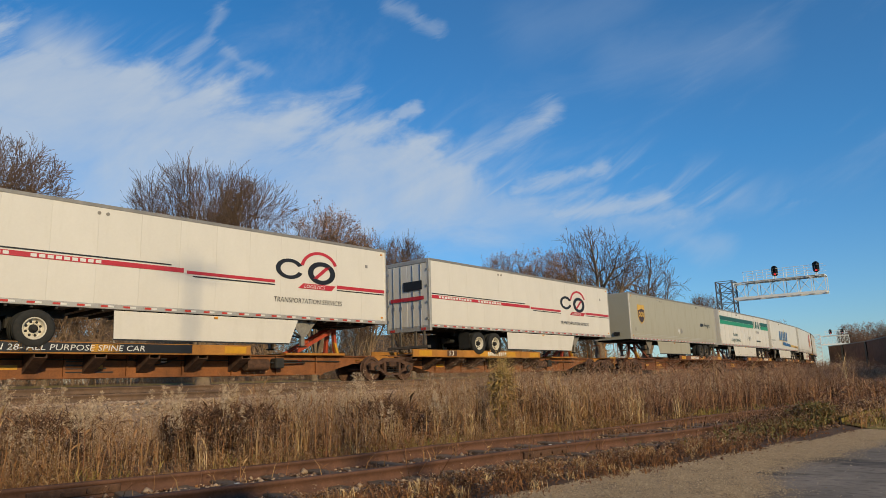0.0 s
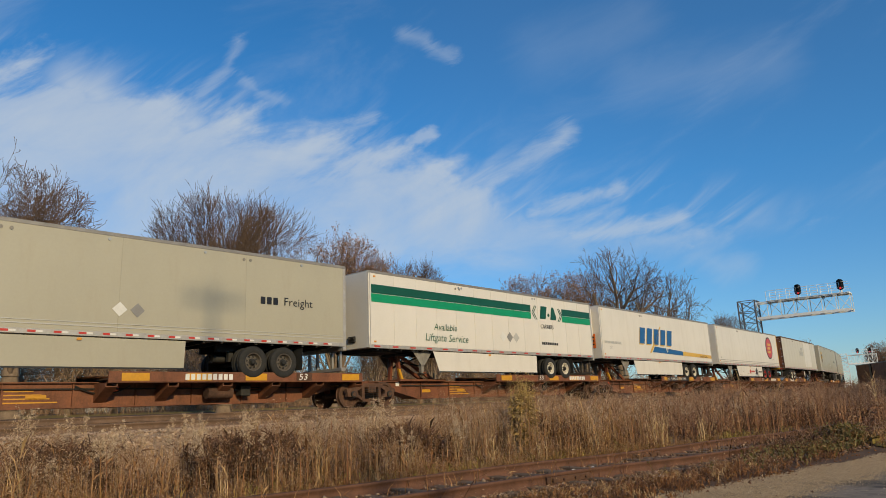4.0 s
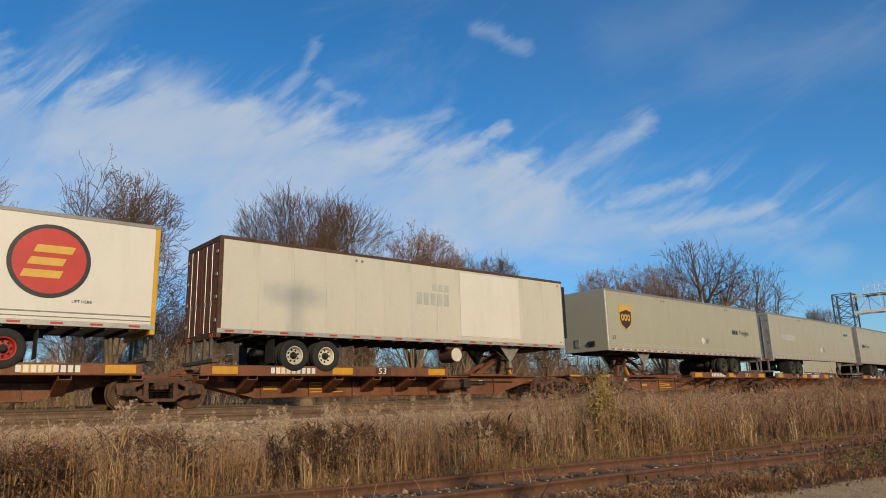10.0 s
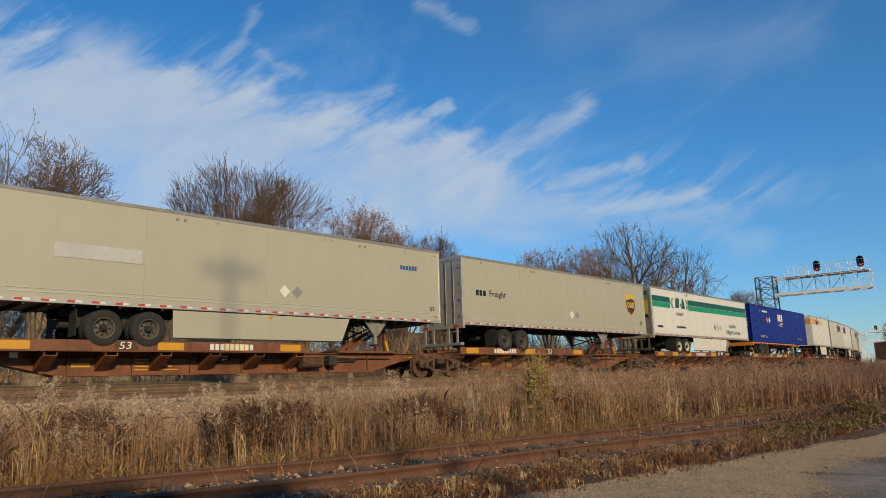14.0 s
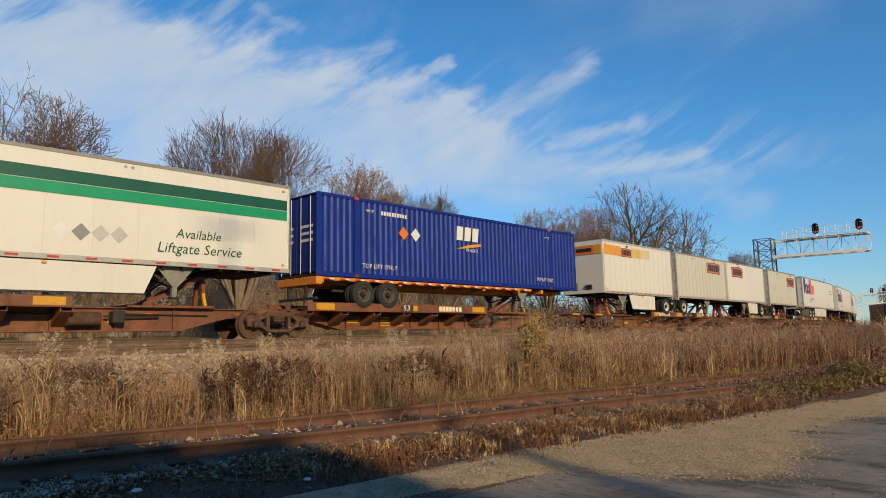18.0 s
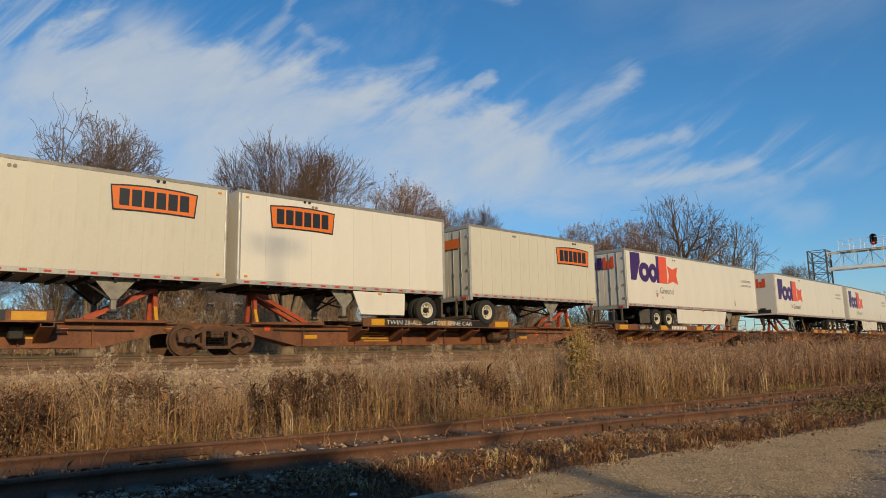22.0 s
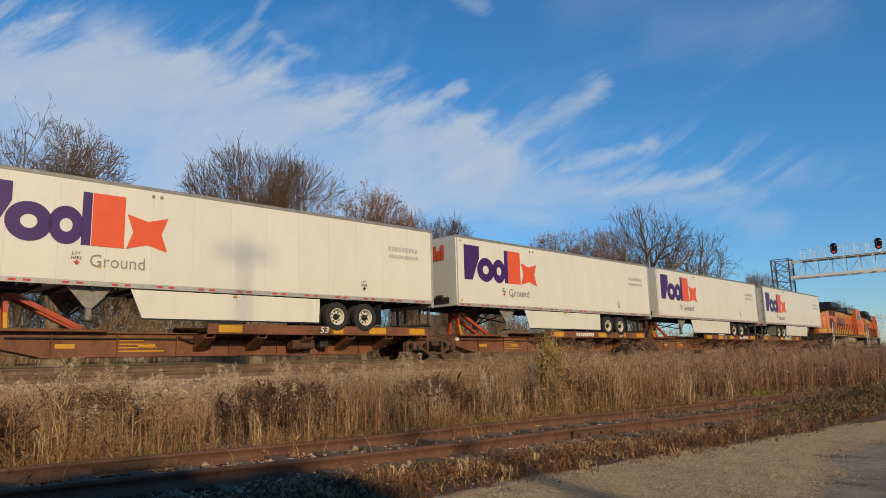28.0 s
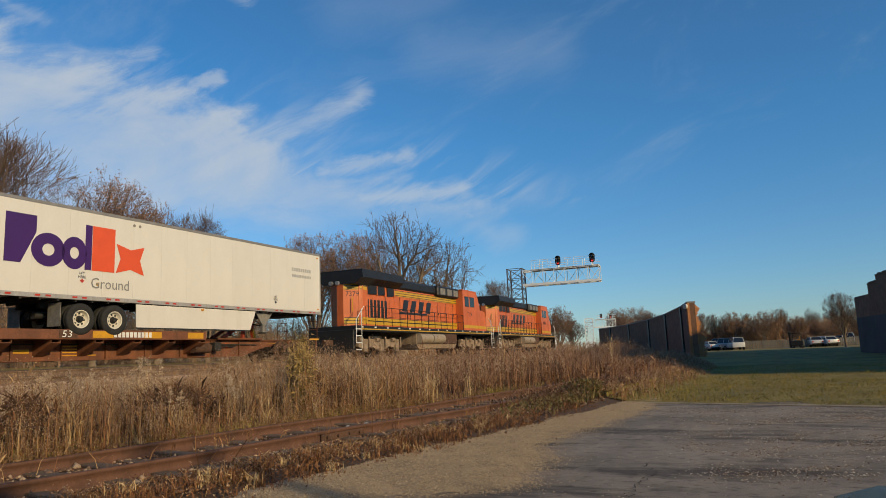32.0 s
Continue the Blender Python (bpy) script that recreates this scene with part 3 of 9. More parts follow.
def part(name, shape, material, parent=None, label="", smooth=False):
    """Links a shape (or ready mesh) as one mesh object under a thing or a part."""
    if isinstance(shape, Shape):
        shape.smooth = shape.smooth or smooth
        me = shape.mesh(name, material)
    else:
        me = shape
    ob = new(name, me)
    if parent is not None:
        ob.parent = parent
    return tagged(ob, label)


def thing(name, label, category, group="", m=None):
    ob = new(name)
    ob.empty_display_size = 0.3
    if m is not None:
        ob.matrix_basis = m
    return tagged(ob, label, category, group)


def big_mesh(name, verts, faces, material, n=3):
    """A large mesh from numpy arrays; all faces have n corners."""
    me = bpy.data.meshes.new(name)
    verts, faces = np.asarray(verts, dtype=np.float32), np.asarray(faces, dtype=np.int32)
    me.vertices.add(len(verts))
    me.vertices.foreach_set("co", verts.ravel())
    me.loops.add(faces.size)
    me.loops.foreach_set("vertex_index", faces.ravel())
    me.polygons.add(len(faces))
    me.polygons.foreach_set("loop_start", np.arange(0, faces.size, n, dtype=np.int32))
    me.update(calc_edges=True)
    me.materials.append(M[material])
    return me


def lettering(words, size, material, parent, x, z, y=-1.312, align="LEFT", squash=1.0, slant=0.0, turn=0.0, name="lettering", flip=False):
    """Words in the built-in font on a side that faces -y (or on an end that faces -x with turn)."""
    cu = bpy.data.curves.new("words", "FONT")
    cu.body, cu.size, cu.align_x, cu.shear, cu.fill_mode = words, size, align, slant, "FRONT"
    cu.resolution_u = 2
    tmp = bpy.data.objects.new("words", cu)
    me = bpy.data.meshes.new_from_object(tmp)
    bpy.data.objects.remove(tmp)
    bpy.data.curves.remove(cu)
    me.transform(Matrix.Diagonal((squash, 1, 1, 1)))
    me.transform(pose(x, y, z, 90, 0, turn) if not turn else Matrix.Translation((x, y, z)) @ Euler((0, 0, radians(turn))).to_matrix().to_4x4() @ Euler((radians(90), 0, 0)).to_matrix().to_4x4())
    me.materials.clear()
    me.materials.append(M[material])
    me.name = name
    return part(name, me, None, parent)


class Decal(Shape):
    """Flat pieces on the side that faces -y."""
    y = -1.310

    def poly(self, pts):
        return self.prism(pts, self.y, self.y + 0.006)

    def rect(self, x0, x1, z0, z1):
        return self.poly([(x0, z0), (x1, z0), (x1, z1), (x0, z1)])

    def disc(self, cx, cz, rx, rz, n=28):
        return self.poly([(cx + rx * math.cos(2 * math.pi * i / n), cz + rz * math.sin(2 * math.pi * i / n)) for i in range(n)])

    def ring(self, cx, cz, rx, rz, k, n=28, a0=0.0, a1=360.0):
        for i in range(n):
            a, b = radians(a0 + (a1 - a0) * i / n), radians(a0 + (a1 - a0) * (i + 1) / n)
            self.poly([(cx + rx * q * math.cos(w), cz + rz * q * math.sin(w)) for q, w in ((1, a), (1, b), (k, b), (k, a))])
        return self


def _deck(y):
    d = Decal()
    d.y = y
    return d


def bars(x0, x1, z, h, n, material, parent, y=-1.310, gap=0.28, name="marking"):
    """A line of writing as plain bars."""
    d = Decal()
    d.y = y
    w = (x1 - x0) / n
    for i in range(n):
        d.rect(x0 + i * w, x0 + (i + 1 - gap) * w, z, z + h)
    return part(name, d, material, parent)


# ---- the railway's line ----
RAIL_Z, HALF_W = 1.34, 1.295
LINE_S = np.arange(-460.0, 480.0, 0.25)


def lay_line():
    k = 0.0012186 + (0.002832 - 0.0012186) / (1 + np.exp(-np.clip((LINE_S - 64.33) / 6.0, -60, 60)))
    k = np.where(LINE_S < -40, 0.0, k)
    h = np.concatenate([[0], np.cumsum((k[1:] + k[:-1]) * 0.125)])
    i0 = int(np.argmin(abs(LINE_S)))
    h -= h[i0]
    x = np.concatenate([[0], np.cumsum((np.cos(h[1:]) + np.cos(h[:-1])) * 0.125)])
    y = np.concatenate([[0], np.cumsum((np.sin(h[1:]) + np.sin(h[:-1])) * 0.125)])
    return x - x[i0], y - y[i0] + 19.925, h


LINE_X, LINE_Y, LINE_H = lay_line()


def on_line(s, off=HALF_W):
    """The point of the line at s metres, off metres to its far side, and its heading."""
    h = np.interp(s, LINE_S, LINE_H)
    return np.interp(s, LINE_S, LINE_X) - off * np.sin(h), np.interp(s, LINE_S, LINE_Y) + off * np.cos(h), h


def seat(s0, a, b):
    """The pose of a vehicle whose left end is at s0 and which rides at a and b along it."""
    xa, ya, _ = on_line(s0 + a)
    xb, yb, _ = on_line(s0 + b)
    d = Vector((xb - xa, yb - ya, 0)).normalized()
    return Matrix.Translation((xa - d.x * a, ya - d.y * a, RAIL_Z)) @ Matrix.Rotation(math.atan2(d.y, d.x), 4, "Z")


GONE = (0.0, 20.38, 40.62, 60.9, 81.41, 102.0, 122.52, 143.11, 163.92, 184.77, 205.48, 226.42, 247.94, 269.65, 291.18, 312.68, 334.32)
RIDERS = []


def rides(ob, s0, a, b):
    ob.matrix_basis = seat(s0, a, b)
    RIDERS.append((ob, s0, a, b))
    return ob


# ---- wheels and shared pieces ----
def tyre_mesh():
    s = Shape()
    prof = [(0.285, -0.11), (0.33, -0.135), (0.44, -0.135), (0.485, -0.115), (0.505, -0.09), (0.505, -0.03), (0.492, -0.025), (0.492, 0.025), (0.505, 0.03), (0.505, 0.09), (0.485, 0.115), (0.44, 0.135), (0.33, 0.135), (0.285, 0.11)]
    s.lathe(prof, (0, 0, 0), 28)
    s.smooth = True
    return s.mesh("tyre", "rubber")


def rim_mesh(material):
    s = Shape()
    s.lathe([(0.295, -0.118), (0.285, -0.128), (0.262, -0.118), (0.243, -0.02), (0.215, 0.01), (0.16, 0.0), (0.12, -0.01), (0.0, -0.01)], (0, 0, 0), 24)
    for i in range(8):
        a = 2 * math.pi * i / 8
        s.bar((0.145 * math.cos(a), -0.03, 0.145 * math.sin(a)), (0.145 * math.cos(a), -0.055, 0.145 * math.sin(a)), 0.016, 6)
    s.smooth = True
    return s.mesh("rim", material)


def hub_mesh(n=8):
    """Dark hand holes round a hub with its cap."""
    s = Shape()
    for i in range(n):
        a = 2 * math.pi * i / n
        c = (0.182 * math.cos(a), 0.182 * math.sin(a))
        s.prism([(c[0] + 0.036 * math.cos(b * 0.785), c[1] + 0.036 * math.sin(b * 0.785)) for b in range(8)], -0.008, 0.03)
    s.lathe([(0.115, -0.005), (0.110, -0.05), (0.085, -0.06), (0.080, -0.13), (0.055, -0.150), (0.0, -0.155)], (0, 0, 0), 14)
    return s.mesh("hub", "rubber")


HUB = hub_mesh()
TYRE = tyre_mesh()
RIMS = {k: rim_mesh(k) for k in ("rim", "rim_red", "rim_dark")}


def wheel_set(parent, x, rim, single=False):
    """The dual wheels at both ends of one axle."""
    for sgn in (-1, 1):
        for k, y in enumerate((1.155,) if single else (1.155, 0.84)):
            w = part("tyre", TYRE, None, parent)
            w.matrix_basis = pose(x, sgn * y, 1.555, 0, 0, 0 if sgn < 0 else 180)
            part("rim", RIMS[rim], None, w)
            if sgn < 0 and not k:
                part("hub", HUB, None, w).rotation_euler = (0, x * 2.3, 0)
    return part("axle", Shape().bar((x, -0.8, 1.555), (x, 0.8, 1.555), 0.075, 10), "dark", parent)


def conspicuity(parent, x0, x1, z, step=0.62, k=0.5, white=True):
    red, wh = Decal(), Decal()
    x = x0
    while x < x1 - 0.3:
        red.rect(x, x + (step * k * 0.62 if step < 1.2 else 0.17), z, z + 0.055)
        if step > 1.2:
            red.rect(x + 0.34, x + 0.51, z, z + 0.055)
        if white:
            wh.rect(x + step * k * 0.62, x + step * k * 1.15, z, z + 0.055)
        x += step
    for d in (red, wh):
        d.v = [(a, b - 0.008, c) for a, b, c in d.v]
    tagged(part("red_reflective_tape", red, "redtape", parent), kind="stuff")
    if white:
        tagged(part("white_reflective_tape", wh, "whitetape", parent), kind="stuff")


def landing_gear(parent, x, sgn=1):
    for y in (-0.95, 0.95):
        s = Shape().box(x - 0.07, x + 0.07, y - 0.07, y + 0.07, 1.30, 2.2)
        s.box(x - 0.05, x + 0.05, y - 0.05, y + 0.05, 1.26, 1.4)
        part("landing_leg", s, "geargrey", parent)
        part("foot", Shape().cbox(x - 0.13, x + 0.13, y - 0.12, y + 0.12, 1.22, 1.27, 0.01), "dark", parent)
        o = y + 0.085 * (1 if y > 0 else -1)
        part("leg_plate", Shape().prism([(x - 0.62, 2.17), (x + 0.62, 2.17), (x + 0.50, 2.06), (x + 0.09, 1.58), (x - 0.09, 1.58), (x - 0.50, 2.06)], o - 0.01, o + 0.01), "geargrey", parent)
        part("brace", Shape().beam((x + 0.05, y, 1.5), (x + sgn * 0.85, y * 0.75, 2.18), 0.05, 0.05), "dark", parent)
    part("cross_brace", Shape().beam((x, -0.9, 1.55), (x, 0.9, 1.95), 0.04, 0.05).beam((x, -0.9, 1.95), (x, 0.9, 1.55), 0.04, 0.05), "dark", parent)


def rear_end(parent, x, sgn, body, frame_mat="alu", doors=True, door_mat=None):
    """The rear frame and doors of a trailer at x; sgn is -1 where the rear faces -x."""
    z0, z1 = 2.16, 5.13
    fr = Shape()
    for y0, y1 in ((-1.30, -1.18), (1.18, 1.30)):
        fr.cbox(min(x, x - sgn * 0.14), max(x, x - sgn * 0.14), y0, y1, 2.02, z1, 0.012)
    fr.cbox(min(x, x - sgn * 0.14), max(x, x - sgn * 0.14), -1.18, 1.18, z1 - 0.17, z1 - 0.002, 0.012)
    fr.cbox(min(x, x - sgn * 0.14), max(x, x - sgn * 0.14), -1.18, 1.18, 2.02, 2.22, 0.012)
    part("rear_frame", fr, frame_mat, parent)
    if doors:
        for y0, y1 in ((-1.17, -0.01), (0.01, 1.17)):
            a, b = sorted((x - sgn * 0.01, x - sgn * 0.06))
            d = part("door", Shape().cbox(a, b, y0, y1, 2.24, z1 - 0.19, 0.008), door_mat or body, parent)
            for yy in (y0 + 0.35, y1 - 0.35):
                xs = x + sgn * 0.02
                part("lock_rod", Shape().bar((xs, yy, 2.2), (xs, yy, z1 - 0.2), 0.016, 6).box(xs - 0.015, xs + 0.015, yy - 0.05, yy + 0.05, 3.0, 3.16), "steel", d)
            hy = y0 if y0 < -0.5 else y1
            for hz in (2.5, 3.2, 3.9, 4.6):
                part("hinge", Shape().box(min(x, x + sgn * 0.03), max(x, x + sgn * 0.03), hy - 0.06, hy + 0.06, hz, hz + 0.09), "steel", d)
    g = Shape().cbox(x - 0.05 - (0.1 if sgn > 0 else 0), x + 0.05 + (0.1 if sgn < 0 else 0), -1.2, 1.2, 1.30, 1.42, 0.012)
    for y in (-0.95, -0.45, 0.45, 0.95):
        g.box(x - 0.04, x + 0.04, y - 0.045, y + 0.045, 1.4, 2.05)
    part("underride_guard", g, "greyink" if body == "grey" else "rim_dark", parent)
    for y in (-1.0, -0.85, 0.85, 1.0):
        part("tail_lamp", Shape().box(min(x, x + sgn * 0.02), max(x, x + sgn * 0.02), y - 0.06, y + 0.06, 2.06, 2.16), "redtape", parent)


def trailer(label, left, rear, axles, gear, skirt=None, body="white", L=16.15, rim="rim", panel=1.235, group="trailers on the train", frame_mat="alu", door_mat=None,
            seams=False, tape=(0.62, True), front_mat=None, rail_mat="alu", category="semi trailer", roof_mat="toprail", flaps="rubber", skirt_mat=None):
    """A box trailer; rear is -1 where its doors are at the left end, else 1. x runs from its left end, z from the rail."""
    t = thing("semi_trailer", label, category, group)
    z0, z1, W = 2.16, 5.13, HALF_W
    part("body", Shape().box(0.03, L - 0.03, -W + 0.022, W - 0.004, z0 + 0.04, z1 - 0.03), body, t)
    n = max(4, round(L / panel))
    w = (L - 0.24) / n
    me = Shape().box(0.0015, w - 0.0015, 0, 0.022, z0 + 0.13, z1 - 0.09)
    if seams:
        me.box(-0.03, 0.03, -0.012, 0.002, z0 + 0.13, z1 - 0.09)
    me = me.mesh("side_panel", body)
    for i in range(n):
        p = part("side_panel", me, None, t)
        p.location = (0.12 + i * w, -W, 0)
    for y0, y1 in ((-W - 0.012, -W + 0.03), (W - 0.03, W + 0.008)):
        part("top_rail", Shape().cbox(0.02, L - 0.02, y0, y1, z1 - 0.10, z1 + 0.005, 0.006), roof_mat, t)
    part("roof", Shape().box(0.03, L - 0.03, -W + 0.03, W - 0.03, z1 - 0.03, z1 + 0.012), "alu", t)
    for y0, y1 in ((-W - 0.014, -W + 0.04), (W - 0.04, W + 0.010)):
        part("bottom_rail", Shape().cbox(0.02, L - 0.02, y0, y1, z0, z0 + 0.14, 0.008), rail_mat, t)
    u = Shape()
    x = 0.5
    while x < L - 0.3:
        u.box(x - 0.03, x + 0.03, -1.25, 1.25, z0 - 0.06, z0 + 0.04)
        x += 0.6
    tagged(part("underfloor", u, "dark", t), kind="stuff")
    conspicuity(t, 0.25, L - 0.3, z0 + 0.045, *([tape[0], 0.5, tape[1]]))
    rx = 0.0 if rear < 0 else L
    rear_end(t, rx, rear, body, frame_mat, door_mat=door_mat)
    fx = L if rear < 0 else 0.0
    a, b = sorted((fx, fx + rear * 0.03))
    part("front_wall", Shape().cbox(a - 0.004, b + 0.004, -W + 0.05, W - 0.05, z0 + 0.02, z1 - 0.04, 0.006), front_mat or body, t)
    for y in (-W + 0.062, W - 0.062):
        part("front_corner", Shape().bar((fx + rear * 0.07, y, z0 + 0.02), (fx + rear * 0.07, y, z1 - 0.01), 0.075, 12), rail_mat, t, smooth=True)
    for z in (z0 + 0.25, z1 - 0.22):
        part("marker_lamp", Shape().cbox(fx - 0.05 + rear * 0.3, fx + 0.05 + rear * 0.3, -W - 0.035, -W, z - 0.03, z + 0.03, 0.008), "amber", t)
    for x in (L * 0.31, L * 0.325, L * 0.74, L * 0.755)[:4 if body == "grey" else 2]:
        part("vent", Shape().bar((x, -W - 0.02, z1 - 0.26), (x, -W, z1 - 0.26), 0.05, 12), "geargrey", t)
    if rear > 0:
        part("air_coupling", Shape().cbox(-0.07, 0.0, -0.55, -0.15, 2.42, 2.66, 0.02).bar((-0.05, -0.5, 2.6), (-0.13, -0.5, 2.56), 0.035, 8).bar((-0.05, -0.22, 2.6), (-0.13, -0.22, 2.56), 0.035, 8), "dark", t)
        part("document_box", Shape().cbox(-0.05, 0.0, 0.35, 0.65, 2.4, 2.8, 0.015), "geargrey", t)
    kx = fx + rear * 0.95
    part("kingpin_plate", Shape().box(min(kx, kx + rear * 0.9) - 0.4, max(kx, kx + rear * 0.9) + 0.2, -0.9, 0.9, z0 - 0.10, z0 + 0.02), "dark", t)
    lo, hi = min(axles) - 0.95, max(axles) + 0.95
    s = Shape()
    for y in (-0.5, 0.5):
        s.box(lo, hi, y - 0.06, y + 0.06, z0 - 0.25, z0 - 0.02)
        for ax in axles:
            s.box(ax - 0.4, ax + 0.4, y - 0.07, y + 0.07, 1.62, 1.78).box(ax - 0.5, ax - 0.34, y - 0.08, y + 0.08, 1.6, 1.95)
    part("suspension", s, "dark", t)
    for ax in axles:
        wheel_set(t, ax, rim)
    for y in (-0.35, 0.35):
        part("air_tank", Shape().bar((lo + 0.1, y * 0.4, 1.72), (lo + 0.75, y * 0.4, 1.72), 0.13, 12), "dark", t, smooth=True)
    if flaps:
        fx2 = min(axles) - 0.72 if rear < 0 else max(axles) + 0.72
        for y in (-0.97, 0.97):
            part("mud_flap", Shape().box(fx2 - 0.008, fx2 + 0.008, y - 0.3, y + 0.3, 1.32, 2.05), flaps, t)
    landing_gear(t, gear, rear)
    if skirt:
        a, b = skirt
        pts = [(a, 2.13), (b, 2.13), (b - 0.35, 1.33), (a + 0.03, 1.33)] if rear < 0 else [(a, 2.13), (b, 2.13), (b - 0.03, 1.33), (a + 0.35, 1.33)]
        sk = part("side_skirt", Shape().prism(pts, -W + 0.03, -W + 0.045), skirt_mat or ("white" if body == "white" else body), t)
        part("skirt_edge", Shape().box(pts[3][0], pts[2][0], -W + 0.024, -W + 0.05, 1.29, 1.335), "black", sk)
        m = (a + b) / 2
        part("marker_lamp", Shape().cbox(m - 0.06, m + 0.06, -W - 0.02, -W + 0.03, 2.04, 2.11, 0.01), "amber", sk)
    rides(t, left, 1.2, L - 1.2)
    return t


# ---- spine cars ----
def truck(s, label="rusty two-axle freight truck with coil springs on the rails"):
    """A two-axle railway truck centred at s."""
    t = thing("freight_truck", label, "railway truck", "trucks of the train")
    wm = freight_wheel()
    for ax in (-0.88, 0.88):
        for y, r in ((-0.755, 0), (0.755, 180)):
            w = part("wheel", wm, None, t)
            w.matrix_basis = pose(ax, y, 0.46, 0, 0, r)
        part("axle", Shape().bar((ax, -0.95, 0.46), (ax, 0.95, 0.46), 0.085, 10), "rust", t, smooth=True)
    for y in (-1.0, 1.0):
        f = Shape()
        f.prism([(-1.18, 0.54), (-1.18, 0.66), (-0.62, 0.76), (-0.42, 0.86), (0.42, 0.86), (0.62, 0.76), (1.18, 0.66), (1.18, 0.54), (0.62, 0.62), (0.40, 0.72), (-0.40, 0.72), (-0.62, 0.62)], y - 0.075, y + 0.075)
        for k in (-1, 1):
            f.prism([(k * 0.34, 0.28), (k * 0.34, 0.74), (k * 0.46, 0.74), (k * 0.46, 0.28)], y - 0.07, y + 0.07)
            f.prism([(k * 0.40, 0.22), (k * 0.44, 0.34), (k * 0.72, 0.52), (k * 0.80, 0.44)], y - 0.068, y + 0.068)
            f.prism([(k * 0.68, 0.36), (k * 0.68, 0.62), (k * 1.14, 0.62), (k * 1.14, 0.40)], y - 0.072, y + 0.072)
        f.prism([(-0.44, 0.20), (-0.44, 0.29), (0.44, 0.29), (0.44, 0.20)], y - 0.078, y + 0.11)
        sf = part("side_frame", f, "rust", t)
        for ax in (-0.88, 0.88):
            part("bearing", Shape().bar((ax, y * 1.0 - 0.13, 0.47), (ax, y * 1.0 + 0.13, 0.47), 0.115, 12), "dark", sf, smooth=True)
            part("end_cap", Shape().bar((ax, y * 1.13 - 0.02, 0.47), (ax, y * 1.13 + 0.02, 0.47), 0.07, 10), "rust", sf)
        for i in range(4):
            x = -0.255 + i * 0.17
            part("spring", coil_mesh(), None, sf).location = (x, y * 1.085, 0.30)
    part("bolster", Shape().cbox(-0.2, 0.2, -1.12, 1.12, 0.52, 0.76, 0.03), "rust", t)
    part("brake_beam", Shape().beam((-0.42, -0.7, 0.40), (-0.42, 0.7, 0.40), 0.08, 0.1).beam((0.42, -0.7, 0.40), (0.42, 0.7, 0.40), 0.08, 0.1), "dark", t)
    return rides(t, s, -0.88, 0.88)


CACHE = {}


def freight_wheel():
    if "wheel" not in CACHE:
        s = Shape().lathe([(0.0, -0.07), (0.13, -0.07), (0.16, -0.045), (0.25, -0.01), (0.34, -0.02), (0.36, -0.065), (0.455, -0.065), (0.462, 0.06), (0.49, 0.068), (0.487, 0.09), (0.38, 0.085), (0.3, 0.05), (0.0, 0.06)], (0, 0, 0), 30)
        s.smooth = True
        CACHE["wheel"] = s.mesh("wheel", "rust")
    return CACHE["wheel"]


def coil_mesh():
    if "coil" not in CACHE:
        s = Shape()
        for i in range(5):
            s.lathe([(0.055, -0.01), (0.07, 0.0), (0.055, 0.01), (0.05, 0.0)], (0, 0, 0), 8)
        s.v = [(x, z, 0.03 + 0.075 * (j // 32) + y) for j, (x, y, z) in enumerate(s.v)]
        CACHE["coil"] = s.mesh("spring", "dark")
    return CACHE["coil"]


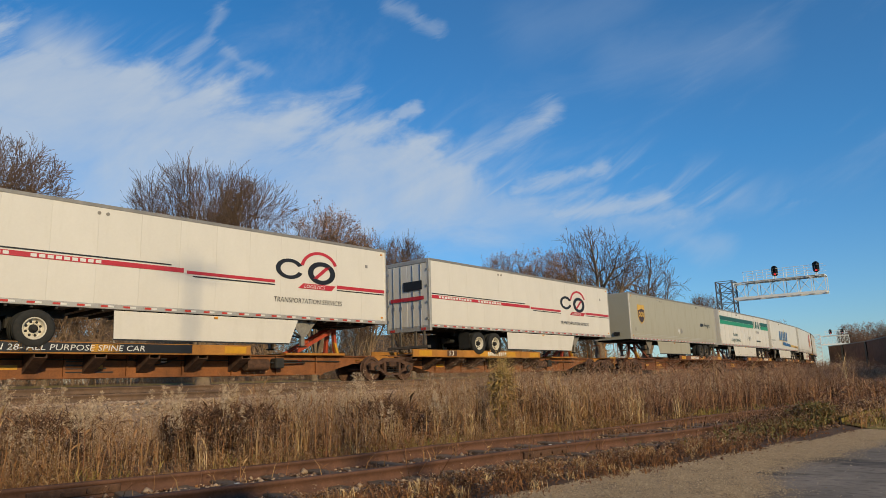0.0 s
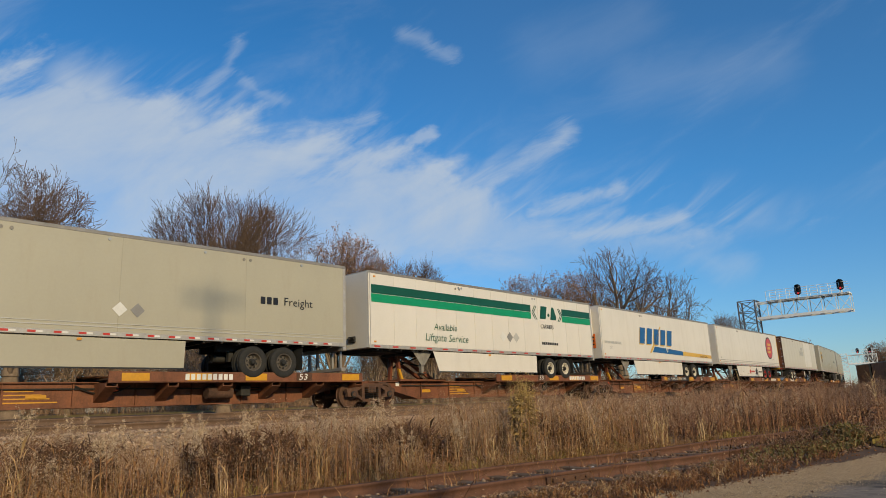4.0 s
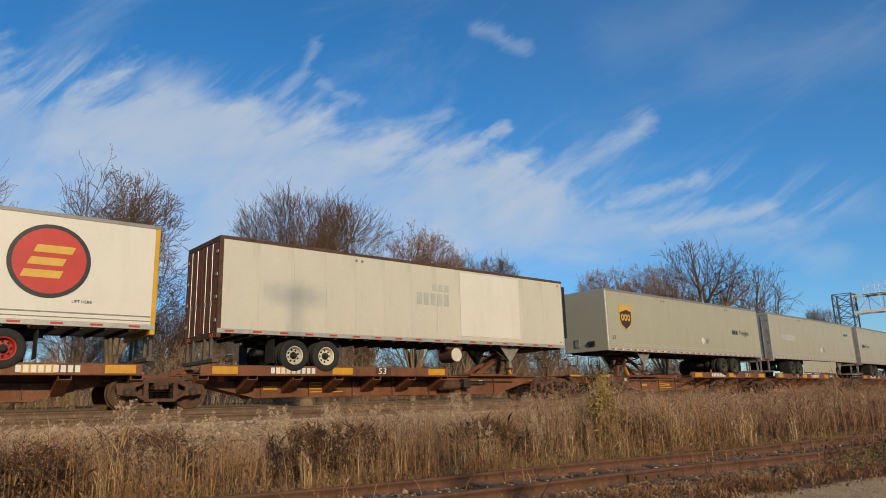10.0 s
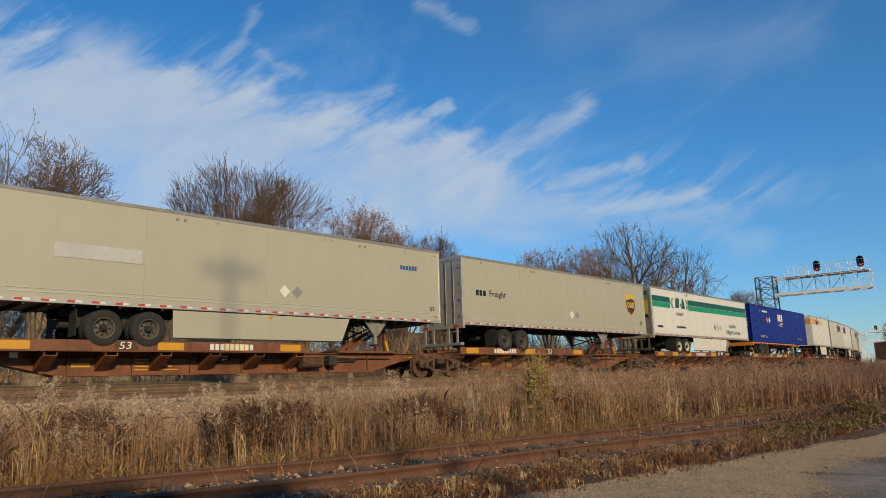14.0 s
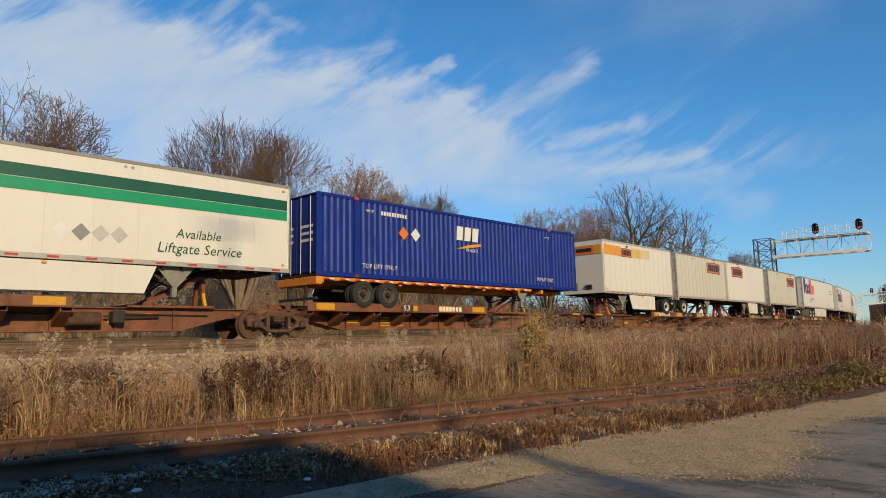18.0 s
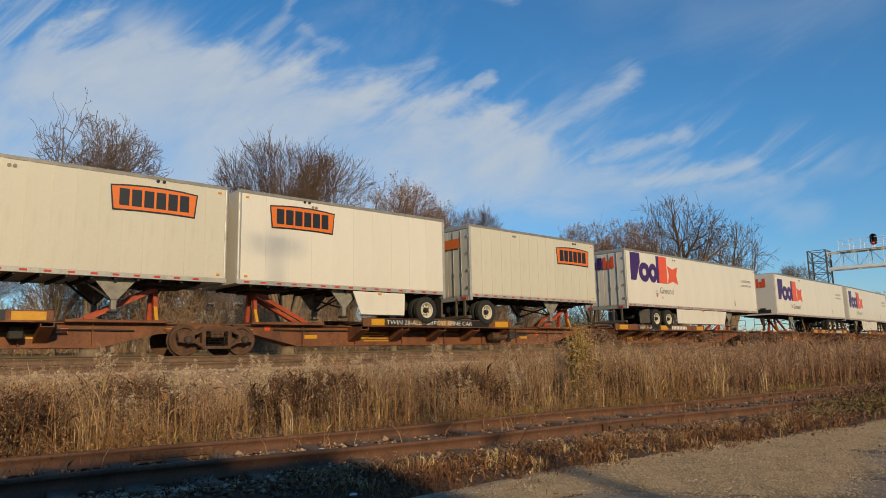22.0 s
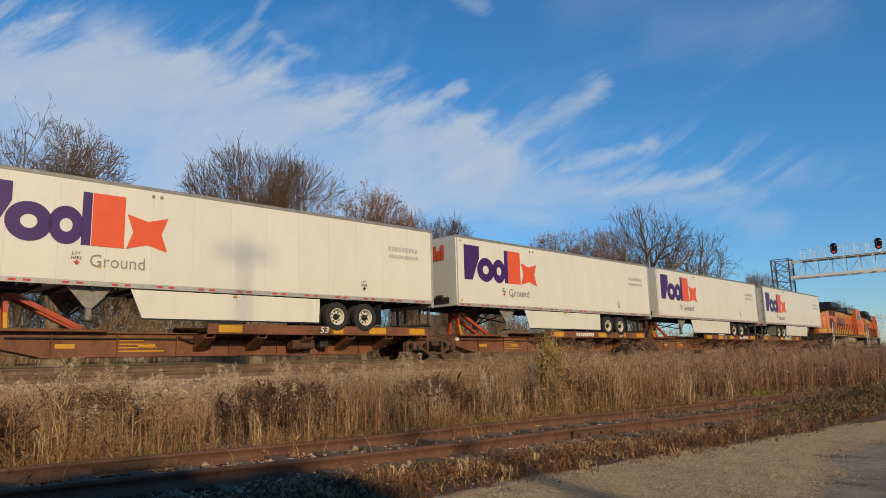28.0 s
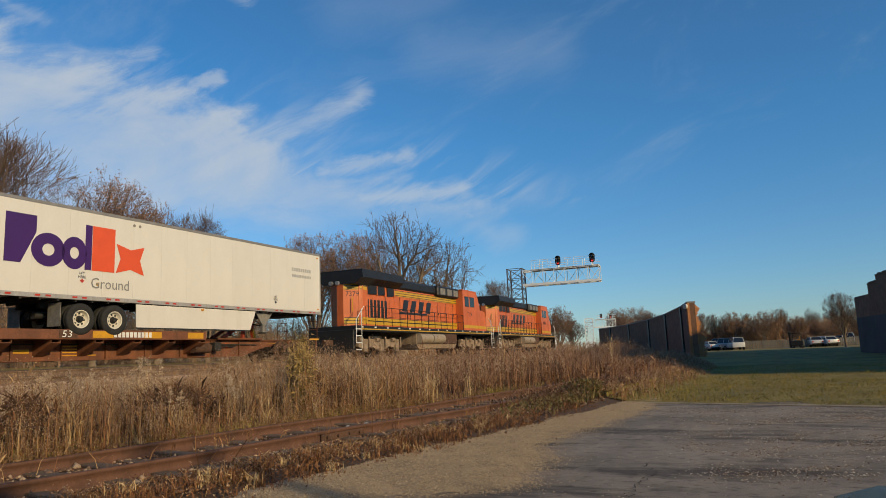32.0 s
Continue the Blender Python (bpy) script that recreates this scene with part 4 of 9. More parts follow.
def spine_unit(s0, s1, plat, hitches, paint, words, label, ends=(), mid_tank=0.62, plates=5):
    """One platform of a spine car between the truck centres s0 and s1. plat: where the wheel deck lies; hitches: (place, way)."""
    L = s1 - s0
    t = thing("spine_car_unit", label, "spine car", "spine car units")
    z_lo, z_hi, hw = 0.30, 0.94, 0.36
    sill = Shape()
    prof = [(0.35, 0.72), (1.5, 0.66), (3.0, z_lo), (L - 3.0, z_lo), (L - 1.5, 0.66), (L - 0.35, 0.72), (L - 0.35, z_hi), (0.35, z_hi)]
    sill.prism(prof, -hw, hw)
    low = "oldorange" if paint == "orange_car" else paint
    part("centre_sill", sill, low, t)
    fl = Shape()
    for y in (-hw - 0.09, hw + 0.02):
        fl.box(3.0, L - 3.0, y, y + 0.07, z_lo - 0.03, z_lo + 0.01)
    fl.box(0.4, L - 0.4, -hw - 0.1, hw + 0.1, z_hi, z_hi + 0.03)
    part("sill_flange", fl, low, t)
    p0, p1 = plat
    for y in (-1, 1):
        yo = y * 1.27
        b = Shape()
        b.cbox(p0, p1, min(yo, yo - y * 0.07), max(yo, yo - y * 0.07), 0.93, 1.225, 0.008)
        b.box(p0, p1, min(yo, yo - y * 0.16), max(yo, yo - y * 0.16), 0.915, 0.93)
        part("side_beam", b, paint, t)
        part("wheel_deck", Shape().box(p0 + 0.02, p1 - 0.02, min(y * 0.30, y * 1.2), max(y * 0.30, y * 1.2), 1.005, 1.045), "rust", t)
    n = max(4, int((p1 - p0) / 1.32))
    for i in range(n):
        x = p0 + 0.12 + (p1 - p0 - 0.24) * i / (n - 1)
        for y in (-1, 1):
            br = Shape()
            a, c = y * hw, y * 1.2
            solid = [(0, 1, 2, 3), (7, 6, 5, 4), (0, 4, 5, 1), (1, 5, 6, 2), (2, 6, 7, 3), (3, 7, 4, 0)]
            for e in (-0.15, 0.15):
                br.add([(x + e + d, q, z) for d in (-0.012, 0.012) for q, z in ((a, 0.93), (c, 0.91), (c, 0.80), (a, 0.40))], solid)
            br.add([(x + d, q, z) for d in (-0.138, 0.138) for q, z in ((c, 0.82), (c, 0.80), (a, 0.40), (a, 0.42))], solid)
            part("bracket", br, "rust" if paint == "orange_car" else paint, t)
    # yellow plates along the beam
    for i in range(plates):
        x = p0 + 0.35 + (p1 - p0 - 1.3) * i / max(1, plates - 1)
        d = Decal()
        d.y = -1.279
        d.rect(x, x + 0.78, 0.965, 1.185)
        if i in (0, plates - 1, 2, 3 if int(s0) % 2 else 1):
            part("reflector_plate", d, "yellow", t)
    for x in (3.4, 5.6, L - 5.2):
        d = Decal()
        d.y = -hw - 0.006
        d.rect(x, x + 0.5, 0.52, 0.64)
        part("reflector_plate", d, "yellow", t)
    for w, x, size in words:
        if isinstance(w, str):
            big = size * (1.75 if len(w) < 4 else 1.4)
            wide = big * len(w) * 0.80
            p = part("marking_panel", _deck(-1.279).rect(x - 0.08, x + wide + 0.08, 0.95, 1.205), "rust" if len(w) < 4 else "ink", t)
            lettering(w, big, "whitetape", p, x, 0.985 if len(w) < 4 else 1.0, -1.283, squash=1.25, slant=0.12, name="marking")
        else:
            bars(x, x + size, 0.985, 0.18, w, "whitetape", t, y=-1.281)
    hp = "hitch" if s0 > 217 or s0 < 40 else "hitchbrown"
    for hx, way in hitches:
        stand = part("hitch_stand", Shape().beam((hx, -0.32, 0.97), (hx, -0.16, 2.06), 0.12, 0.14).beam((hx, 0.32, 0.97), (hx, 0.16, 2.06), 0.12, 0.14), hp, t)
        part("hitch_strut", Shape().beam((hx, -0.3, 2.0), (hx + way * 1.9, -0.3, 1.05), 0.09, 0.13).beam((hx, 0.3, 2.0), (hx + way * 1.9, 0.3, 1.05), 0.09, 0.13), hp, t)
        part("hitch_head", Shape().cbox(hx - 0.35, hx + 0.35, -0.42, 0.42, 1.98, 2.07, 0.02), "dark", stand)
        part("hitch_label", Shape().beam((hx - 0.01, -0.45, 1.0), (hx - 0.01, -0.25, 1.5), 0.1, 0.1), "yellow", stand)
        part("hitch_base", Shape().cbox(min(hx, hx + way * 2.2) - 0.25, max(hx, hx + way * 2.2) + 0.25, -0.6, 0.6, 0.965, 1.05, 0.015), paint, t)
    xa = L * mid_tank
    part("air_reservoir", Shape().bar((xa, -0.72, 0.62), (xa + 0.85, -0.72, 0.62), 0.19, 14), "rust", t, smooth=True)
    part("brake_valve", Shape().cbox(xa + 1.2, xa + 1.55, -0.75, -0.4, 0.5, 0.85, 0.03).bar((xa + 1.0, -0.6, 0.7), (xa + 2.6, -0.5, 0.7), 0.03, 6), "dark", t)
    pipe = Shape()
    for x0, x1, z in ((2.2, xa, 0.80), (xa + 1.6, L - 2.2, 0.78)):
        pipe.bar((x0, -0.42, z), (x1, -0.42, z - 0.03), 0.022, 6)
    part("brake_pipe", pipe, "dark", t)
    for x, z in ((1.9, 0.78), (L * 0.46, 0.70), (L - 4.1, 0.66)):
        d = Decal()
        d.y = -hw - 0.006
        part("stencil_panel", d.rect(x, x + 0.2, z, z + 0.15), "whitetape" if int(s0 + x) % 2 else "orange", t)
    hose = Shape()
    for k in range(8):
        a, b = k / 8, (k + 1) / 8
        hose.bar((L * 0.40 + a * 1.5, -0.45, 0.86 - 0.9 * a * (1 - a)), (L * 0.40 + b * 1.5, -0.45, 0.86 - 0.9 * b * (1 - b)), 0.024, 6)
    part("hose_loop", hose, "black", t)
    for k in range(7):
        x = 3.3 + (L - 6.6) * k / 6
        part("sill_rib", Shape().box(x - 0.015, x + 0.015, -hw - 0.075, -hw + 0.001, z_lo + 0.012, z_hi - 0.002), low, t)
    for x in (1.15, L - 1.15):
        part("grab_iron", Shape().bar((x - 0.2, -0.62, 0.80), (x + 0.2, -0.62, 0.80), 0.014, 6).bar((x - 0.2, -0.62, 0.80), (x - 0.2, -0.36, 0.80), 0.014, 6).bar((x + 0.2, -0.62, 0.80), (x + 0.2, -0.36, 0.80), 0.014, 6), "yellow", t)
    data = Decal()
    data.y = -hw - 0.006
    for r in range(4):
        data.rect(L * 0.30, L * 0.30 + 1.3 - 0.2 * r, 0.42 + 0.1 * r, 0.455 + 0.1 * r)
    part("stencil", data, "yellow" if paint == "brown" else "ink", t)
    for sgn in ends:
        x = 0.0 if sgn < 0 else L
        e = Shape().cbox(min(x, x + sgn * 1.35), max(x, x + sgn * 1.35), -0.45, 0.45, 0.66, 0.95, 0.03)
        e.cbox(min(x + sgn * 0.6, x + sgn * 1.3), max(x + sgn * 0.6, x + sgn * 1.3), -1.25, 1.25, 0.95, 1.0, 0.01)
        part("end_platform", e, paint, t)
        part("end_step", Shape().cbox(min(x + sgn * 0.95, x + sgn * 1.25), max(x + sgn * 0.95, x + sgn * 1.25), -1.26, -0.95, 0.35, 0.40, 0.008).box(x + sgn * 1.1 - 0.02, x + sgn * 1.1 + 0.02, -1.26, -1.2, 0.35, 0.98), paint, t)
        for y in (-1.2, 0.6):
            r = Shape().bar((x + sgn * 1.25, y, 0.98), (x + sgn * 1.25, y, 1.85), 0.018, 6).bar((x + sgn * 1.25, y + 0.6, 0.98), (x + sgn * 1.25, y + 0.6, 1.85), 0.018, 6)
            for z in (1.45, 1.85):
                r.bar((x + sgn * 1.25, y, z), (x + sgn * 1.25, y + 0.6, z), 0.018, 6)
            part("end_railing", r, paint, t)
        part("yellow_edge", Shape().box(min(x + sgn * 0.6, x + sgn * 1.3), max(x + sgn * 0.6, x + sgn * 1.3), -1.262, -1.25, 0.94, 1.01), "yellow", t)
        part("coupler", Shape().cbox(min(x + sgn * 1.3, x + sgn * 2.05), max(x + sgn * 1.3, x + sgn * 2.05), -0.12, 0.12, 0.70, 0.90, 0.03).cbox(min(x + sgn * 1.85, x + sgn * 2.1), max(x + sgn * 1.85, x + sgn * 2.1), -0.17, 0.17, 0.66, 0.94, 0.04), "rust", t)
        part("brake_hose", Shape().bar((x + sgn * 1.3, -0.35, 0.7), (x + sgn * 1.7, -0.3, 0.35), 0.03, 6).bar((x + sgn * 1.7, -0.3, 0.35), (x + sgn * 2.05, -0.25, 0.42), 0.03, 6), "black", t)
    if -1 not in ends:
        part("saddle", Shape().cbox(-0.1, 0.75, -0.42, 0.42, 0.70, 0.98, 0.03), paint, t)
    if 1 not in ends:
        part("saddle", Shape().cbox(L - 0.75, L + 0.1, -0.42, 0.42, 0.70, 0.98, 0.03), paint, t)
    return rides(t, s0, 0.0, L)


# ---- markings ----
def go_marks(t, x0, url):
    """Red and black stripes with a round black and red mark."""
    for q in ((0.15, 7.6, 3.40, 3.54), (7.7, x0 - 0.05, 3.38, 3.48), (x0 + 2.65, 16.0, 3.38, 3.50)):
        part("red_stripe", Decal().rect(*q), "red", t)
    for q in ((0.15, 7.2, 3.585, 3.625), (7.9, x0 - 0.05, 3.295, 3.335), (x0 + 2.65, 16.0, 3.30, 3.335)):
        part("black_stripe", Decal().rect(*q), "ink", t)
    bars(0.6, 2.9, 3.425, 0.09, 12, "whitetape", t, y=-1.315)
    if url:
        bars(3.35, 5.2, 3.425, 0.09, 9, "whitetape", t, y=-1.315)
    part("logo_ring", Decal().ring(x0 + 0.55, 3.92, 0.58, 0.36, 0.66, 24, 25, 340), "ink", t)
    part("logo_ring", Decal().ring(x0 + 1.95, 3.88, 0.62, 0.42, 0.62), "ink", t)
    part("red_arc", Decal().ring(x0 + 1.85, 4.0, 0.85, 0.66, 0.84, 16, 20, 170).poly([(x0 + 1.55, 3.66), (x0 + 1.75, 3.66), (x0 + 2.35, 4.14), (x0 + 2.15, 4.14)]).poly([(x0 + 0.9, 3.27), (x0 + 2.4, 3.27), (x0 + 2.6, 3.46), (x0 + 1.15, 3.46)]), "red", t)
    lettering("LOGISTICS", 0.17, "whitetape", t, x0 + 1.15, 3.30, -1.317, slant=0.25, squash=1.15)
    lettering("TRANSPORTATION SERVICES", 0.245, "ink", t, x0 - 0.1, 2.74, squash=0.93, slant=0.1)
    part("placard", Decal().rect(15.0, 15.12, 4.3, 4.42), "greyink", t)


def shield(t, x, z=3.82):
    """A brown shield with a gold rim and a gold band."""
    def pts(k, dz=0.0):
        base = [(-0.53, 0.60), (0.53, 0.60), (0.53, -0.15), (0.40, -0.42), (0.0, -0.66), (-0.40, -0.42), (-0.53, -0.15)]
        return [(x + a * k, z + b * k + dz) for a, b in base]
    p = part("shield_logo", Decal().poly(pts(1.0)), "gold", t)
    d = Decal()
    d.y = -1.316
    d.poly([(x - 0.47, z + 0.22), (x + 0.1, z + 0.36), (x + 0.47, z + 0.28), (x + 0.47, z - 0.14), (x + 0.35, z - 0.38), (x, z - 0.58), (x - 0.35, z - 0.38), (x - 0.47, z - 0.14)])
    part("shield_field", d, "brownink", p)
    d = Decal()
    d.y = -1.322
    for i in range(3):
        d.ring(x - 0.26 + 0.26 * i, z - 0.02, 0.12, 0.17, 0.5, 14)
    part("shield_sign", d, "gold", p)


def placards(t, x, z, n=2, size=0.21, materials=("whitetape", "greyink", "lightink", "lightink")):
    for i in range(n):
        d = Decal().poly([(x + 0.5 * i - size, z), (x + 0.5 * i, z - size), (x + 0.5 * i + size, z), (x + 0.5 * i, z + size)])
        part("hazard_placard", d, materials[i % 4], t)


def roof_lamps(t, xs):
    for x in xs:
        part("side_lamp", Shape().bar((x, -1.315, 4.93), (x, -1.29, 4.93), 0.045, 12), "steel", t)


def ups_marks(t, sx, tx, px, n53):
    shield(t, sx)
    bars(tx, tx + 0.72, 3.46, 0.24, 3, "ink", t)
    lettering("Freight", 0.40, "ink", t, tx + 0.88, 3.46, squash=1.05)
    placards(t, px, 2.95)
    lettering("53'", 0.26, "ink", t, n53, 2.72)
    roof_lamps(t, (1.3, 4.6, 7.7, 10.6, 14.2))
    part("moulding", Decal().rect(0.1, 16.0, 2.42, 2.45).rect(0.1, 16.0, 2.52, 2.54), "lightink", t)


def rl_marks(t, lx, ax, wx, px, words):
    """Two green bands broken by a block mark between arrows."""
    g, k = Decal(), Decal()
    for a, b in ((0.13, lx - 0.75), (lx + 2.0, 16.0)):
        g.rect(a, b, 3.92, 4.24)
        k.rect(a, b, 4.26, 4.60)
    part("green_band", g, "green", t)
    part("dark_green_band", k, "dkgreen", t)
    for s, c in ((-1, lx - 0.42), (1, lx + 1.72)):
        for off in (0.0, 0.14):
            o = c + s * off * -1
            ch = Decal()
            ch.poly([(o, 3.92), (o + 0.06, 3.92), (o + 0.06 - s * -0.25, 4.26), (o - s * -0.25, 4.26)] if s < 0 else [(o, 3.92), (o + 0.06, 3.92), (o + 0.31, 4.26), (o + 0.25, 4.26)])
            ch.poly([(o - s * -0.25, 4.26), (o + 0.06 - s * -0.25, 4.26), (o + 0.06, 4.60), (o, 4.60)] if s < 0 else [(o + 0.25, 4.26), (o + 0.31, 4.26), (o + 0.06, 4.60), (o, 4.60)])
            part("chevron", ch, "dkgreen", t)
    part("block_logo", Decal().poly([(lx, 3.98), (lx + 0.50, 3.98), (lx + 0.66, 4.62), (lx + 0.14, 4.62)]).disc(lx + 0.78, 4.2, 0.09, 0.09, 12).poly([(lx + 0.92, 3.98), (lx + 1.42, 3.98), (lx + 1.46, 4.14), (lx + 1.25, 4.62), (lx + 1.08, 4.62)]), "dkgreen", t)
    lettering("CARRIERS", 0.30, "ink", t, lx, 3.50, slant=0.2, squash=0.86)
    bars(wx, wx + 1.45, 2.70, 0.13, 9, "ink", t)
    lettering("Available", 0.40, "dkgreen", t, ax + 0.55, 3.02, slant=0.2)
    lettering("Liftgate Service", 0.44, "dkgreen", t, ax, 2.56, slant=0.2)
    placards(t, px, 2.95, 4 if words else 3, 0.24, ("whitetape", "greyink", "lightink", "lightink"))
    roof_lamps(t, (5.2, 5.4, 10.7, 10.9))


def parcel_marks(t, z0, x=0.5):
    """Purple and orange block mark on a white side."""
    z1 = z0 + 1.49
    part("purple_logo", Decal().poly([(x, z0 + 0.02), (x + 0.50, z0 + 0.02), (x + 0.95, z1 - 0.5), (x + 0.95, z1), (x, z1)])
         .ring(x + 1.36, z0 + 0.50, 0.55, 0.52, 0.36).ring(x + 2.24, z0 + 0.50, 0.44, 0.52, 0.36).rect(x + 2.62, x + 2.86, z0, z1 - 0.02), "purple", t)
    part("orange_logo", Decal().rect(x + 2.88, x + 3.74, z0, z1 - 0.02)
         .poly([(x + 3.80, z0), (x + 4.38, z0 + 0.16), (x + 4.96, z0), (x + 4.78, z0 + 0.5), (x + 4.96, z0 + 1.0), (x + 4.38, z0 + 0.84), (x + 3.80, z0 + 1.0), (x + 3.98, z0 + 0.5)]), "orange", t)
    lettering("Ground", 0.50, "greyink", t, x + 2.85, z0 - 0.57, squash=0.95)
    lettering("LIFT", 0.12, "ink", t, x + 2.42, 2.98), lettering("HERE", 0.12, "ink", t, x + 2.40, 2.86)
    part("lift_arrow", Decal().poly([(x + 2.55, 2.70), (x + 2.64, 2.80), (x + 2.46, 2.80)]).rect(x + 2.53, x + 2.57, 2.78, 2.84), "redtape", t)
    part("gold_tag", Decal().rect(x + 3.08, x + 3.18, 2.66, 2.76), "gold", t)
    bars(13.85, 15.35, 4.12, 0.16, 9, "lightink", t), bars(13.85, 15.35, 3.84, 0.13, 12, "lightink", t)
    lettering("LIFT", 0.12, "ink", t, 12.55, 2.80), lettering("HERE", 0.12, "ink", t, 12.53, 2.68)
    part("lift_arrow", Decal().poly([(12.68, 2.52), (12.77, 2.62), (12.59, 2.62)]).rect(12.66, 12.70, 2.6, 2.66), "ink", t)


def end_marks(t, colour_a, colour_b, y0=-1.05, z0=4.15, h=0.62, w=1.75, name="end_logo"):
    """The same mark, small, on the end that faces -x."""
    for k, (a, b) in enumerate(((0.0, 0.58), (0.6, 1.0))):
        s = Shape()
        for i in range(3):
            q0, q1 = a + (b - a) * i / 3, a + (b - a) * (i + 0.8) / 3
            s.box(-0.040, -0.034, 1.05 - w * q1, 1.05 - w * q0, z0, z0 + h * (1.0 if i != 1 else 0.66))
        part(name, s, (colour_a, colour_b)[k], t)


def plaque(t, x, z, w=2.5, h=0.62):
    """An orange plaque with a dark rim and plain bars."""
    def pts():
        top = [(x + w / 2 * q, z + h / 2 - 0.10 * h * q * q) for q in (-1.0, -0.6, -0.2, 0.2, 0.6, 1.0)]
        return top + [(x + w / 2 * q * 0.94, z - h / 2 + 0.04 * h * (1 - q * q)) for q in (1.0, 0.4, -0.4, -1.0)]
    p = part("plaque", Decal().poly(pts()), "ink", t)
    d = Decal()
    d.y = -1.316
    part("plaque_field", d.poly([(x + (a - x) * 0.965, z + (b - z) * 0.88) for a, b in pts()]), "signorange", p)
    bars(x - w * 0.40, x + w * 0.42, z - h * 0.30, h * 0.6, 6, "ink", p, y=-1.322, gap=0.2)
    part("vent", Shape().bar((x + w * 0.02, -1.325, z + h * 0.72), (x + w * 0.02, -1.30, z + h * 0.72), 0.05, 10).bar((x + w * 0.09, -1.325, z + h * 0.72), (x + w * 0.09, -1.30, z + h * 0.72), 0.05, 10), "ink", t)


# ---- the train, from its front ----
for left, x0, axles in ((2.35, 10.95, (2.35, 3.6)), (21.0, 10.62, (3.36, 4.61))):
    t = trailer("white box trailer with red and black stripes and a round logo", left, -1, axles, 12.3, (5.6, 11.9))
    go_marks(t, x0, True)
    part("tail_panel", Shape().box(-0.036, -0.03, -1.0, 1.0, 3.36, 3.52), "red", t)
    part("tail_mark", Shape().box(-0.036, -0.03, -0.9, 0.2, 3.8, 4.2), "ink", t)
t = trailer("warm grey box trailer with a brown and gold shield", 39.96, 1, (12.4, 13.55), 3.25, (4.1, 10.1), body="grey", rim="rim_dark", panel=16, tape=(0.62, True))
ups_marks(t, 1.73, 12.6, 8.1, 0.55)
t = trailer("white box trailer with green bands and a block logo, skirt below", 57.2, 1, (11.95, 13.25), 3.1, (3.5, 10.8), seams=True, tape=(0.95, False), panel=1.235)
rl_marks(t, 11.25, 3.0, 11.3, 8.2, False)
t = trailer("white refrigerated trailer with blue slanted blocks and yellow wedge", 74.3, 1, (11.36, 12.67), 3.1, (3.75, 10.75), panel=16, tape=(1.3, False), body="white")
d = Decal()
for i in range(5):
    a = 4.65 + i * 0.98
    d.poly([(a, 3.18), (a + 0.70, 3.18), (a + 0.96, 4.16), (a + 0.24, 4.16)])
part("slanted_logo", d, "blue", t)
d = Decal()
d.y = -1.309
for i in range(5):
    a = 4.59 + i * 0.98
    d.poly([(a, 3.11), (a + 0.62, 3.11), (a + 0.88, 4.09), (a + 0.24, 4.09)])
part("logo_underlay", d, "gold", t)
part("gold_edge", Decal().poly([(6.0, 2.66), (6.25, 2.66), (7.9, 4.35), (7.75, 4.35)]), "gold", t)
part("blue_wedge", Decal().poly([(6.4, 2.70), (11.3, 2.60), (11.3, 2.86), (6.75, 3.06)]), "blue", t)
d = Decal()
d.y = -1.3125
part("yellow_wedge", d.poly([(11.0, 2.60), (16.0, 2.52), (16.0, 2.74), (11.0, 2.87)]), "gold", t)
lettering("Best In Class", 0.26, "ink", t, 13.9, 2.56, -1.318, slant=0.15)
bars(0.35, 2.35, 3.02, 0.14, 12, "lightink", t)
lettering("53'", 0.24, "ink", t, 0.95, 2.72)
placards(t, 8.55, 2.92, 1)
part("orange_notice", Shape().box(-0.045, -0.036, -0.95, -0.25, 2.75, 3.55), "signorange", t)
for i in range(3):
    part("notice_writing", Shape().box(-0.05, -0.044, -0.88, -0.32, 2.92 + 0.2 * i, 3.0 + 0.2 * i), "ink", t)
part("cooling_unit", Shape().cbox(-0.42, -0.03, -0.85, 0.85, 3.4, 5.0, 0.06), "white", t)
t = trailer("white refrigerated trailer with a round red emblem and yellow rear frame", 91.8, 1, (11.32, 12.6), 3.1, (4.0, 10.65), body="white", rim="rim_red", panel=16, frame_mat="locoyel", tape=(0.95, False))
part("round_emblem", Decal().disc(13.42, 3.83, 0.97, 0.97, 36), "ink", t)
d = Decal()
d.y = -1.316
part("red_field", d.disc(13.42, 3.83, 0.86, 0.86, 36), "redtape", t)
for i, (a, b) in enumerate(((12.85, 13.75), (12.98, 13.8), (13.1, 14.0))):
    d = Decal()
    d.y = -1.322
    z = 3.38 + 0.33 * i
    part("yellow_bar", d.poly([(a - 0.08, z), (b - 0.08, z), (b, z + 0.2), (a, z + 0.2)]), "gold", t)
part("moulding", Decal().rect(0.15, 16.0, 2.50, 2.53).rect(0.15, 16.0, 2.38, 2.40), "greyink", t)
lettering("LIFT HERE", 0.11, "ink", t, 14.0, 2.78)
d = Decal()
d.y = -1.270
part("red_disc", d.disc(7.3, 1.72, 0.17, 0.17), "redtape", t)
bars(7.55, 8.5, 1.66, 0.13, 7, "redtape", t, y=-1.270)
d = Decal()
d.y = -1.270
part("house_sign", d.rect(8.72, 9.32, 1.42, 1.80).poly([(8.66, 1.80), (9.38, 1.80), (9.02, 2.04)]), "ink", t)
for i, w in enumerate(("SIMPLIFIED", "MOVING", "HOUSEHOLD")):
    lettering(w, 0.105, "whitetape" if i != 1 else "redtape", t, 8.745, 1.46 + 0.115 * i, -1.275)
bars(9.5, 10.5, 1.66, 0.11, 9, "ink", t, y=-1.270)
lettering("53", 0.22, "ink", t, 0.5, 2.62)
